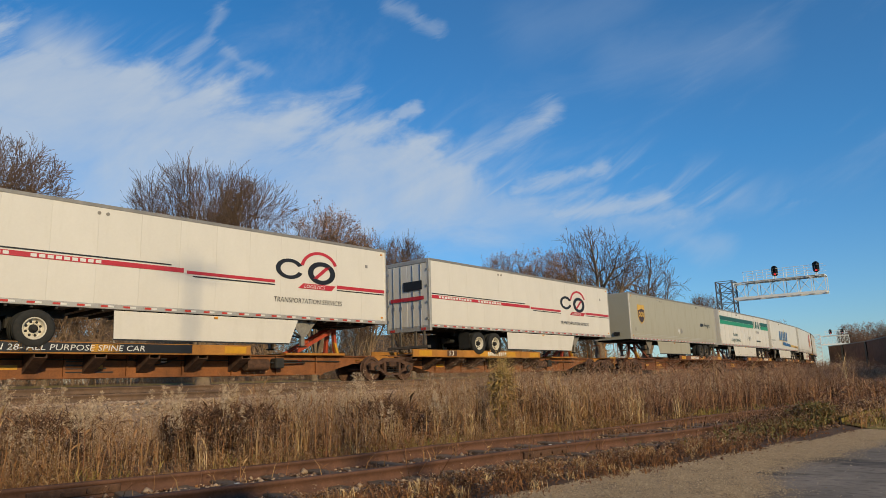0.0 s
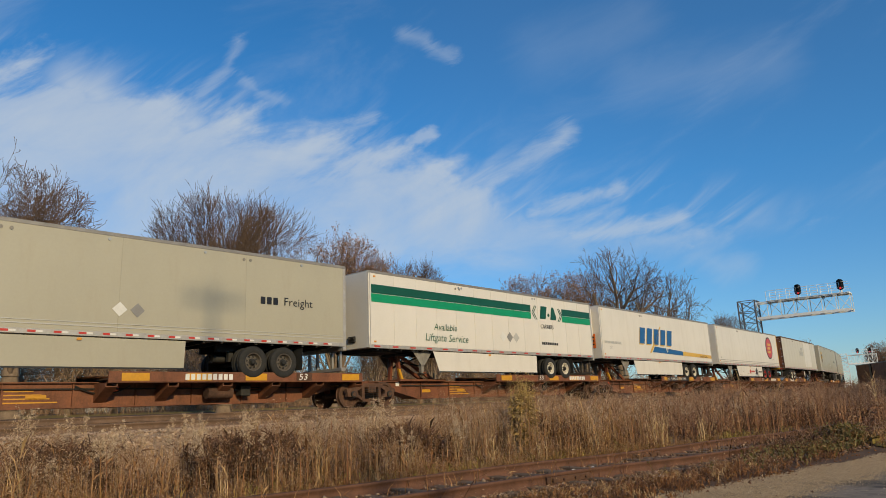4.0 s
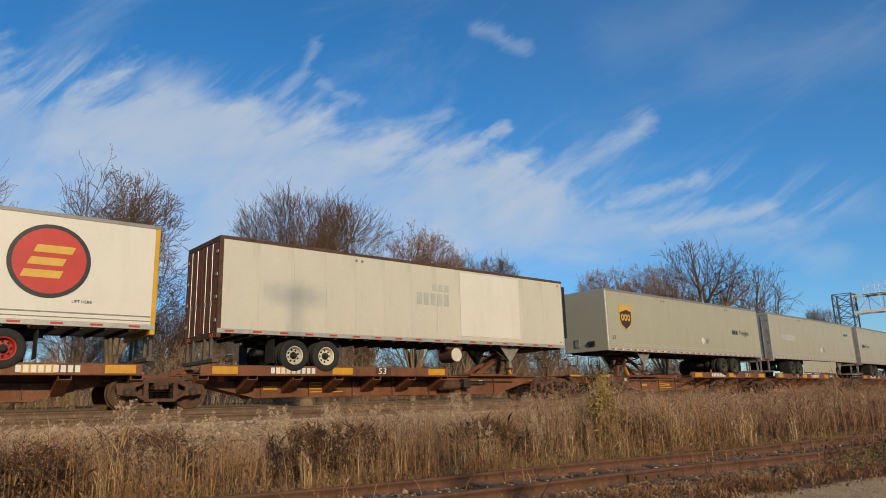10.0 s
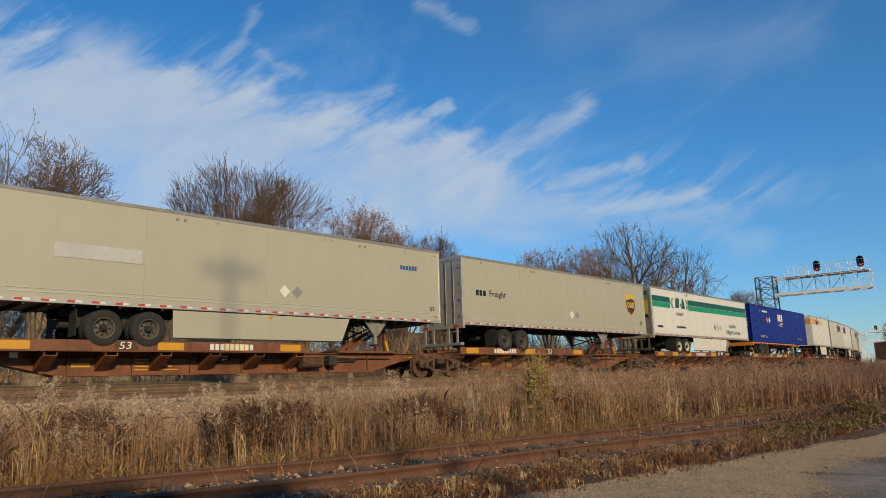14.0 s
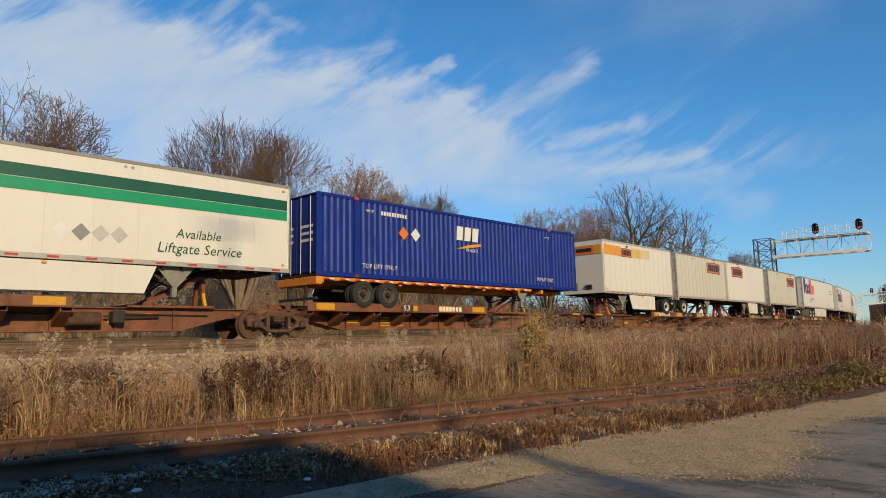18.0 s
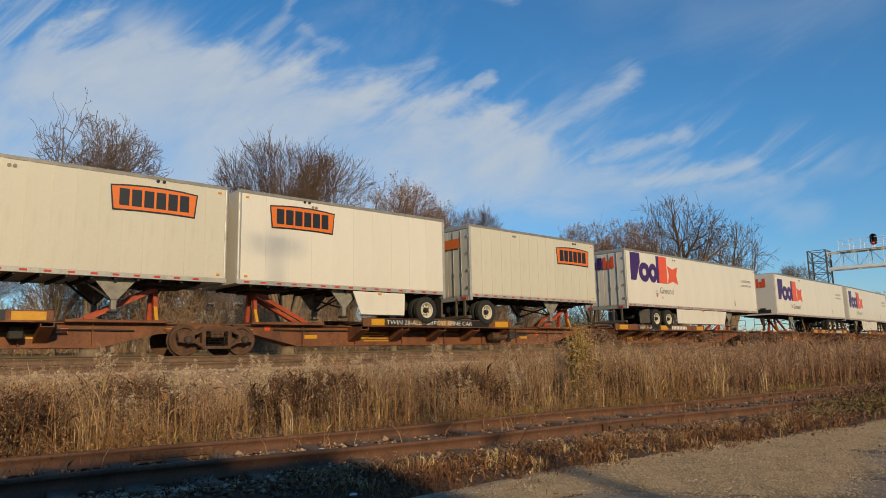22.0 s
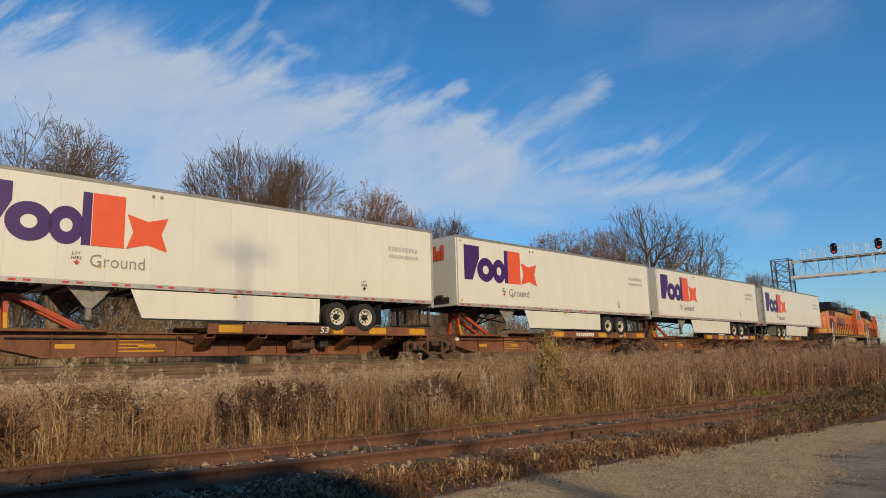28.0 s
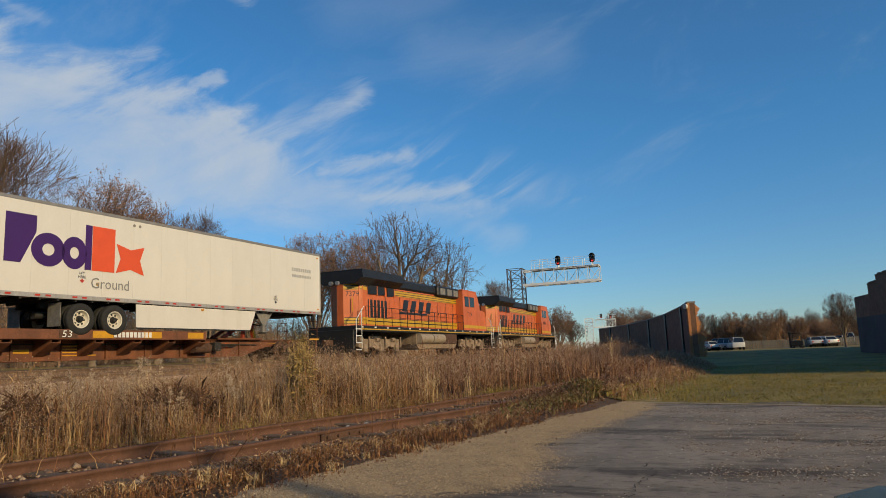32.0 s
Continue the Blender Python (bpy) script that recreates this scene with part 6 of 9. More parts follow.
    part("equipment_box", Shape().cbox(12.0, 14.2, -1.48, -1.2, 0.75, 1.4, 0.03), "rust", t)
    wm = freight_wheel()
    for c in (3.75, 18.0):
        fr = part("truck_frame", Shape().prism([(c - 2.5, 0.62), (c - 2.3, 1.02), (c + 2.3, 1.02), (c + 2.5, 0.62), (c + 2.1, 0.5), (c + 1.0, 0.62), (c + 0.6, 0.48), (c - 0.6, 0.48), (c - 1.0, 0.62), (c - 2.1, 0.5)], -1.14, -1.0), "dusty", t)
        part("truck_frame", Shape().prism([(c - 2.5, 0.62), (c - 2.3, 1.02), (c + 2.3, 1.02), (c + 2.5, 0.62), (c - 2.1, 0.5), (c + 2.1, 0.5)][:4], 1.0, 1.14), "rust", t)
        part("truck_bolster", Shape().cbox(c - 0.6, c + 0.6, -0.9, 0.9, 0.9, 1.42, 0.05), "dark", t)
        for dx in (-1.85, 0.0, 1.85):
            for y, r in ((-0.755, 0), (0.755, 180)):
                w = part("wheel", wm, None, t)
                w.matrix_basis = pose(c + dx, y, 0.50, 0, 0, r) @ Matrix.Scale(1.08, 4)
            part("axle_box", Shape().cbox(c + dx - 0.2, c + dx + 0.2, -1.26, -1.02, 0.34, 0.74, 0.04), "dusty", fr)
            part("damper", Shape().bar((c + dx + 0.45, -1.2, 0.55), (c + dx + 0.45, -1.2, 1.15), 0.06, 8), "dusty", fr)
            part("brake_cylinder", Shape().bar((c + dx - 0.7, -1.18, 0.98), (c + dx - 0.3, -1.18, 0.98), 0.12, 10), "dusty", fr)
    # walkway rails
    for i in range(15):
        x = 1.6 + i * 1.0
        part("rail_post", Shape().bar((x, -1.46, 1.7), (x, -1.46, 2.78), 0.02, 6), "black", t)
    part("hand_rail", Shape().bar((1.6, -1.46, 2.78), (15.6, -1.46, 2.78), 0.02, 6).bar((1.6, -1.46, 2.25), (15.6, -1.46, 2.25), 0.012, 6), "black", t)
    for x, s in ((0.45, 1), (21.85, -1)):
        st = Shape()
        for k in range(4):
            st.cbox(x - 0.05, x + s * 0.5 if s > 0 else x + 0.05, -1.52, -1.0, 0.42 + 0.36 * k, 0.46 + 0.36 * k, 0.008) if s > 0 else st.cbox(x - 0.5, x + 0.05, -1.52, -1.0, 0.42 + 0.36 * k, 0.46 + 0.36 * k, 0.008)
        part("steps", st, "black", t)
        for k in range(4):
            a, b = (x - 0.06, x + 0.5) if s > 0 else (x - 0.5, x + 0.06)
            part("step_nosing", Shape().cbox(a, b, -1.545, -1.515, 0.41 + 0.36 * k, 0.47 + 0.36 * k, 0.006), "whitetape", t)
        part("step_rail", Shape().bar((x, -1.52, 0.8), (x, -1.52, 2.0), 0.022, 6).bar((x, -1.52, 2.0), (x + s * 0.9, -1.48, 2.75), 0.022, 6).bar((x + s * 0.55, -1.53, 0.5), (x + s * 0.55, -1.53, 2.6), 0.022, 6), "whitetape", t)
        part("pilot", Shape().cbox(x - 0.1, x + 0.1, -1.4, 1.4, 0.3, 1.5, 0.02), "black", t)
        part("coupler", Shape().cbox(min(x, x - s * 0.75), max(x, x - s * 0.75), -0.16, 0.16, 0.72, 1.0, 0.04), "rust", t)
    for y in (-0.2, 0.2):
        part("headlamp", Shape().bar((0.70, y, 4.05), (0.86, y, 4.05), 0.11, 12), "steel", t)
    rides(t, left, 3.75, 18.0)
    return t


locomotive(364.25, "7379", "orange and black diesel locomotive with yellow stripes")
locomotive(386.95, "", "second orange and black diesel locomotive, coupled behind")


# ---- ground ----
rng = np.random.default_rng(7)


def lat_of(x, y):
    """How far a point lies beyond the near side of the train, across the line."""
    x = np.asarray(x, float)
    h = np.interp(x, LINE_X[:2900], LINE_H[:2900])
    return (np.asarray(y, float) - np.interp(x, LINE_X[:2900], LINE_Y[:2900])) * np.cos(h)


def step(v, a, b):
    q = np.clip((v - a) / (b - a), 0, 1)
    return q * q * (3 - 2 * q)


SID_X = (-60.0, -20.0, -6.0, 0.0, 5.0, 10.0, 15.0, 20.0, 30.0, 40.0, 60.0, 90.0, 125.0)
SID_Y = (14.5, 10.2, 8.45, 7.68, 6.98, 6.35, 5.90, 5.60, 5.35, 5.8, 10.2, 20.0, 34.0)


def sid(x):
    """The old siding's centre line, smoothed."""
    x = np.asarray(x, float)
    return sum(np.interp(x + d, SID_X, SID_Y) for d in (-4, -2, 0, 2, 4)) / 5


def rise(lat):
    """The grass beyond the running lines climbs gently."""
    return 1.05 * step(lat, 13, 22) + 0.5 * step(lat, 22, 50)


def far_z(x, y):
    return np.where((np.abs(x) < 118) & (np.asarray(y) > 0), np.maximum(0.4, ground_z(x, y)), 0.4)


def ground_z(x, y):
    x, y = np.asarray(x, float), np.asarray(y, float)
    lat, ds = lat_of(x, y), y - sid(x)
    z = 0.13 * step(ds, -2.6, -1.5) * step(x, -80, -60) + 0.10 * step(ds, 0.9, 2.2)
    z = z + 0.35 * step(x, 22, 70) * (1 - step(ds, -2.6, -1.0)) + 0.3 * step(x, 30, 80) * step(ds, -2.6, -1.0)
    up = step(lat, -7.2, -5.3)
    top = 0.95 + 0.16 * step(lat, -1.0, -0.4)
    z = z * (1 - up) + top * up
    down = step(lat, 3.6, 7.0)
    z = z * (1 - down) + 0.45 * down
    return z + rise(lat) * (1 - step(x, 62, 100))


def lumps(x, y, s, a):
    return a * (np.sin(x * s + 1.3 * np.sin(y * s * 0.7)) * np.cos(y * s * 1.1 + 0.8 * np.sin(x * s * 0.6)))


def sheet(name, xs, ys, zf, material):
    X, Y = np.meshgrid(xs, ys, indexing="ij")
    V = np.stack([X, Y, zf(X, Y)], -1).reshape(-1, 3)
    n, m = len(xs), len(ys)
    i, j = np.meshgrid(np.arange(n - 1), np.arange(m - 1), indexing="ij")
    a = (i * m + j).ravel()
    F = np.stack([a, a + m, a + m + 1, a + 1], -1)
    me = big_mesh(name, V, F, material, 4)
    me.polygons.foreach_set("use_smooth", np.ones(len(F), dtype=bool))
    return tagged(new(name, me), kind="structure")


far = np.array([-1800, -900, -400, -200, -120, -80])
gx = np.concatenate([far, np.arange(-60, 130, 1.0), [135, 145, 160, 180, 220, 300, 500, 900, 1800]])
gy = np.concatenate([[-1800, -700, -250, -100, -50, -25, -14, -8, -4], np.arange(-2, 46, 0.5), [48, 52, 58, 66, 80, 110, 160, 260, 500, 900, 1800]])


def soil_z(x, y):
    near = (abs(x) < 140) & (abs(y) < 60)
    return np.where(near, ground_z(x, y), far_z(x, y)) - 0.012 + np.where(near, lumps(x, y, 1.7, 0.012), 0)


tagged(sheet("ground", gx, gy, soil_z, "soil"), "dry brown soil with dead growth", "ground")

# worn car park and its loose gravel
def lot_z(x, y):
    return ground_z(x, y) * 0 + 0.012 + lumps(x, y, 0.8, 0.006)


tagged(sheet("pavement", np.arange(-14, 18.0, 0.4), np.arange(-9.0, 4.21, 0.35), lot_z, "asphalt"), "worn grey asphalt of a car park", "pavement")


VERGE_X = (-10.0, 0.0, 4.3, 5.1, 5.5, 6.1, 7.2, 8.1, 9.4, 10.4, 12.8, 14.7, 19.0)
VERGE_Y = (4.5, 4.4, 4.2, 3.9, 3.1, 2.35, 2.4, 2.6, 3.1, 3.0, 2.77, 2.72, 2.7)


def verge(x):
    """Where the loose gravel gives way to the asphalt."""
    return np.interp(x, VERGE_X, VERGE_Y) + 0.07 * np.sin(x * 3.7) + 0.04 * np.sin(x * 9.1 + 1)


def edge_z(x, y):
    b = verge(x)
    return 0.020 + 0.012 * step(y, b + 0.1, b + 0.7) + 0.02 * step(y, 3.8, 4.6) - 0.06 * (1 - step(y, b, b + 0.3)) + lumps(x, y, 2.3, 0.007)


tagged(sheet("gravel_verge", np.arange(-10, 19, 0.25), np.arange(2.1, 4.9, 0.08), edge_z, "gravelbed"), "pale loose gravel along the car park's edge", "gravel")


def lawn_z(x, y):
    return ground_z(x, y) + 0.02 + lumps(x, y, 1.1, 0.02) + 0.03 * step(x, 16.3, 17.5)


lawn = sheet("lawn", np.concatenate([np.arange(15.5, 40, 0.5), np.arange(40, 124, 2.0)]), np.concatenate([np.arange(-34, -4, 1.0), np.arange(-4, 13.1, 0.5)]), lawn_z, "lawn")
for v in lawn.data.vertices:
    v.co.y = min(v.co.y, 4.05 + 0.125 * max(0.0, v.co.x - 26))
    v.co.x += 0.30 * max(-12.0, min(4.0, v.co.y))
tagged(lawn, "mown grass, green with tan patches", "lawn")
kerb = part("lawn_edge", Shape().cbox(-0.09, 0.10, -9.4, 4.1, -0.05, 0.03, 0.01), "gravelbed", None)
kerb.matrix_basis = pose(15.42, 0, 0, 0, 0, -16.7)
tagged(kerb, "low concrete edge between lawn and asphalt", "kerb", kind="structure")


def crack(pts, w):
    """A ragged dark crack in the asphalt."""
    V, r = [], random.Random(len(pts))
    for (xa, ya), (xb, yb) in zip(pts, pts[1:]):
        for k in range(12):
            u = k / 12
            V.append((xa + (xb - xa) * u + r.gauss(0, 0.02), ya + (yb - ya) * u + r.gauss(0, 0.025)))
    s = Shape()
    for (xa, ya), (xb, yb) in zip(V, V[1:]):
        o = w * r.uniform(0.4, 1.3)
        za, zb = lot_z(xa, ya) + 0.004, lot_z(xb, yb) + 0.004
        s.add([(xa, ya - o, za), (xb, yb - o, zb), (xb + o * 0.6, yb + o, zb), (xa + o * 0.6, ya + o, za)], [(0, 1, 2, 3)])
    tagged(part("crack", s, "crack"), "ragged dark crack in the worn asphalt", "crack", kind="structure")


crack([(7.9, 1.55), (7.23, 1.33), (6.76, 1.41), (6.05, 1.32), (5.2, 1.5), (4.2, 1.2)], 0.006)
crack([(12.9, -0.35), (12.75, 0.1), (12.9, 0.35)], 0.010)


# ballast under the running lines
def ballast():
    ss = np.concatenate([np.arange(-120, 70, 0.8), np.arange(70, 260, 2.0)])
    ls = np.array([-7.1, -6.6, -6.1, -5.6, -5.2, -4.6, -3.8, -3.0, -2.2, -1.5, -1.0, -0.5, 0.2, 1.3, 2.4, 3.2, 3.8, 4.6, 5.4])
    V = []
    for s in ss:
        x, y, h = on_line(s, 0.0)
        for l in ls:
            up = step(l, -7.2, -5.3)
            z = 0.25 * (1 - up) + (0.95 + 0.16 * step(l, -1.0, -0.4)) * up
            d = step(l, 3.6, 7.0)
            z = z * (1 - d) + 0.45 * d
            V.append((x - l * math.sin(h), y + l * math.cos(h), z + 0.03 + 0.02 * math.sin(s * 2.1 + l * 3)))
    n, m = len(ss), len(ls)
    i, j = np.meshgrid(np.arange(n - 1), np.arange(m - 1), indexing="ij")
    a = (i * m + j).ravel()
    me = big_mesh("ballast", V, np.stack([a, a + m, a + m + 1, a + 1], -1), "ballast", 4)
    return tagged(new("ballast", me), "crushed stone bank under the running lines", "ballast", kind="structure")


ballast()


def clumpy(x, y, k=1.0):
    return 0.5 + 0.5 * np.sin(x * 1.9 * k + 1.7 * np.sin(y * 1.3 * k)) * np.cos(y * 2.3 * k + 1.1 * np.sin(x * 0.9 * k))


def stones(name, pts, sizes, label, material="stone", category="stones"):
    """Many small angular stones as one object."""
    n = len(pts)
    base = np.array([(1, 0, 0), (-1, 0, 0), (0, 1, 0), (0, -1, 0), (0, 0, 1), (0, 0, -1)], float)
    tri = np.array([(0, 2, 4), (2, 1, 4), (1, 3, 4), (3, 0, 4), (2, 0, 5), (1, 2, 5), (3, 1, 5), (0, 3, 5)])
    a = rng.uniform(0, 6.28, n)
    k = rng.uniform(0.6, 1.3, (n, 6, 1)) * base[None]
    k[:, :, 2] *= 0.62
    c, s = np.cos(a)[:, None], np.sin(a)[:, None]
    x = k[:, :, 0] * c - k[:, :, 1] * s
    y = k[:, :, 0] * s + k[:, :, 1] * c
    V = np.stack([x, y, k[:, :, 2]], -1) * np.asarray(sizes)[:, None, None] + np.asarray(pts)[:, None, :]
    F = (tri[None] + 6 * np.arange(n)[:, None, None]).reshape(-1, 3)
    return tagged(new(name, big_mesh(name, V.reshape(-1, 3), F, material)), label, category, kind="stuff")


def scatter(n, x0, x1, y0, y1):
    return rng.uniform(x0, x1, n), rng.uniform(y0, y1, n)


def bank_stones():
    n = 34000
    s, l = np.concatenate([rng.uniform(-8, 22, 24000), rng.uniform(22, 60, 10000)]), -7.1 + 4.0 * rng.random(n) ** 1.2
    h = np.interp(s, LINE_S, LINE_H)
    x, y = np.interp(s, LINE_S, LINE_X) - l * np.sin(h), np.interp(s, LINE_S, LINE_Y) + l * np.cos(h)
    z = ground_z(x, y) + 0.035
    stones("ballast_stones", np.stack([x, y, z], -1), rng.uniform(0.022, 0.062, n), "grey and tan crushed stones on the railway bank", "bankstone")


bank_stones()
x, y = scatter(130000, 3.5, 17, 1.9, 4.7)
keep = y > verge(x) + 0.12 - np.minimum(0.9, rng.exponential(0.13, len(x)))
x, y = x[keep], y[keep]
stones("gravel", np.stack([x, y, np.maximum(edge_z(x, y), lot_z(x, y)) + 0.005], -1), np.minimum(0.016, 0.0034 + rng.exponential(0.0024, len(x))), "pale loose gravel beside the car park", category="gravel")
# grit washed into long drifts across the car park
x, y = scatter(170000, 3, 16.5, -4.5, 2.9)
wave = 0.25 * np.sin(y * 1.3) + 0.15 * np.sin(y * 3.1 + 1)


def drift(at, wide, y0, y1):
    return np.exp(-((x + wave - at) / wide) ** 2) * step(y, y0 - 0.5, y0 + 0.4) * (1 - step(y, y1 - 0.5, y1 + 0.4))


thick = 0.85 * drift(9.2, 0.42, -4.0, 1.4) + 0.8 * drift(7.7, 0.42, -1.0, 0.95) + 0.5 * drift(10.4, 0.7, -4.0, 1.7) + 0.75 * drift(12.6, 0.7, -1.6, 1.6) + 0.35 * drift(14.3, 0.9, -4.0, 2.6) + 0.2 * drift(6.2, 0.3, -1.5, 1.8)
ragged = np.clip(0.55 + 0.9 * np.sin(x * 5.1 + 2.0 * np.sin(y * 2.3)) * np.sin(y * 3.7 + 1.5 * np.sin(x * 3.3)), 0.05, 1.0)
keep = rng.random(len(x)) < np.clip(thick * ragged, 0.006, 1.0) * 0.95
x, y = x[keep], y[keep]
dark = rng.random(len(x)) < 0.45
for name, pick, stone, label in (("loose_grit", ~dark, "palegrit", "pale grit in long drifts on worn asphalt"), ("dark_grit", dark, "darkstone", "dark crumbs of broken asphalt among the grit")):
    stones(name, np.stack([x[pick], y[pick], 0.015 + lumps(x[pick], y[pick], 0.8, 0.006)], -1), np.minimum(0.016, 0.0042 + rng.exponential(0.0032, int(pick.sum()))), label, stone, category="gravel")
x = rng.uniform(0.4, 2.7, 7000)
y = 6.17 + rng.normal(0, 0.13, len(x)) * (1 - 0.45 * step(x, 1.6, 2.7))
stones("pale_gravel", np.stack([x, y, ground_z(x, y) + 0.014], -1), np.minimum(0.02, 0.005 + rng.exponential(0.004, len(x))), "pale gravel spilt beside the old siding", "palegrit", category="gravel")
x = rng.uniform(-4, 26, 9000)
y = sid(x) + rng.uniform(-1.9, 1.0, len(x))
stones("siding_stones", np.stack([x, y, ground_z(x, y) + 0.012], -1), 0.012 + rng.exponential(0.012, len(x)), "dark and tan stones round the old siding's rails", "darkstone")


x = rng.uniform(-4, 22, 5600)
y = sid(x) + rng.uniform(-1.5, 0.72, len(x))
keep = rng.random(len(x)) < 0.08 + clumpy(x, y, 1.7) ** 2
x, y = x[keep], y[keep]
stones("pale_ballast", np.stack([x, y, ground_z(x, y) + 0.018], -1), 0.012 + np.minimum(0.03, rng.exponential(0.010, len(x))), "pale stones lying between and beside the old rails", "bankstone")


# ---- rails ----
RAIL_PROFILE = [(-0.07, 0.0), (-0.07, 0.018), (-0.012, 0.035), (-0.012, 0.125), (-0.036, 0.135), (-0.036, 0.165), (-0.028, 0.172), (0.028, 0.172), (0.036, 0.165), (0.036, 0.135), (0.012, 0.125), (0.012, 0.035), (0.07, 0.018), (0.07, 0.0)]


def rail(name, pts, z, label, worn=True, steel="rail"):
    pts = np.asarray(pts, float)
    d = np.gradient(pts, axis=0)
    d /= np.linalg.norm(d, axis=1)[:, None]
    nrm = np.stack([-d[:, 1], d[:, 0]], -1)
    V, m = [], len(RAIL_PROFILE)
    for p, q, zz in zip(pts, nrm, np.broadcast_to(z, len(pts))):
        V += [(p[0] + q[0] * a, p[1] + q[1] * a, zz - 0.172 + b) for a, b in RAIL_PROFILE]
    i, j = np.meshgrid(np.arange(len(pts) - 1), np.arange(m), indexing="ij")
    a, b = (i * m + j).ravel(), (i * m + (j + 1) % m).ravel()
    me = big_mesh(name, V, np.stack([a, a + m, b + m, b], -1), steel, 4)
    ob = tagged(new(name, me), label, "rail", kind="structure")
    if worn:
        V2 = []
        for p, q, zz in zip(pts, nrm, np.broadcast_to(z, len(pts))):
            V2 += [(p[0] - q[0] * 0.026, p[1] - q[1] * 0.026, zz + 0.003), (p[0] + q[0] * 0.026, p[1] + q[1] * 0.026, zz + 0.003)]
        k = np.arange(len(pts) - 1) * 2
        part("rail_head", big_mesh("rail_head", V2, np.stack([k, k + 2, k + 3, k + 1], -1), "railtop", 4), None, ob)
    return ob


ss = np.concatenate([np.arange(-160, 90, 2.0), np.arange(90, 300, 5.0)])
for c, z in ((HALF_W, RAIL_Z), (HALF_W - 4.3, RAIL_Z - 0.17)):
    for o in (-0.7525, 0.7525):
        P = [on_line(s, c + o)[:2] for s in ss]
        rail("rail", P, z, "brown running rail with a polished head", steel="runrail")
    sl = np.arange(-60, 120, 0.55)
    tiesh = Shape()
    for s in sl:
        x, y, h = on_line(s, c)
        cs, sn = math.cos(h), math.sin(h)
        n0 = len(tiesh.v)
        tiesh.box(-0.115, 0.115, -1.3, 1.3, -0.20, 0.0)
        tiesh.v[n0:] = [(x + a * cs - b * sn, y + a * sn + b * cs, z - 0.172 + q) for a, b, q in tiesh.v[n0:]]
    tagged(part("railway_ties", tiesh, "tie"), "dark wooden ties in the ballast", "ties", kind="stuff")

sx = np.concatenate([np.arange(-30, 40, 0.8), np.arange(40, 120, 4)])
sy = sid(sx)
dd = np.gradient(sy, sx)
nx, ny = -dd / np.hypot(1, dd), 1 / np.hypot(1, dd)
sz = ground_z(sx, sy) + 0.17 + 0.012 * np.sin(sx * 0.9)
for o in (-0.7525, 0.7525):
    r = rail("rusty_rail", np.stack([sx + nx * o, sy + ny * o], -1), sz, "rust-brown rail of a disused siding", worn=False)
    for xj in ((2.75, 12.4) if o > 0 else (8.2, 17.0)):
        i = int(np.argmin(abs(sx - xj)))
        jb = Shape().cbox(-0.45, 0.45, -0.048, -0.014, -0.14, -0.05, 0.008)
        for k in (-0.34, -0.12, 0.12, 0.34):
            jb.bar((k, -0.075, -0.095), (k, -0.045, -0.095), 0.02, 6)
        ob = part("joint_bar", jb, "rust", r)
        ob.matrix_basis = Matrix.Translation((sx[i] + nx[i] * o, sy[i] + ny[i] * o, sz[i])) @ Matrix.Rotation(math.atan(dd[i]), 4, "Z")
tie_me = Shape().cbox(-0.11, 0.11, -1.25, 1.25, -0.16, 0.0, 0.015).mesh("tie", "tie")
bed = tagged(new("siding_bed"), "half-buried weathered ties of the disused siding", "ties", kind="structure")
for k in range(62):
    x = -4 + k * 0.56 + rng.uniform(-0.08, 0.08)
    y = float(sid(x))
    ob = part("tie", tie_me, None, bed)
    ob.matrix_basis = pose(x, y, float(ground_z(x, y)) + rng.uniform(0.015, 0.05), rng.uniform(-0.6, 0.6), rng.uniform(-4, 4), math.degrees(math.atan(float(np.interp(x, sx, dd)))) + rng.uniform(-3, 3))


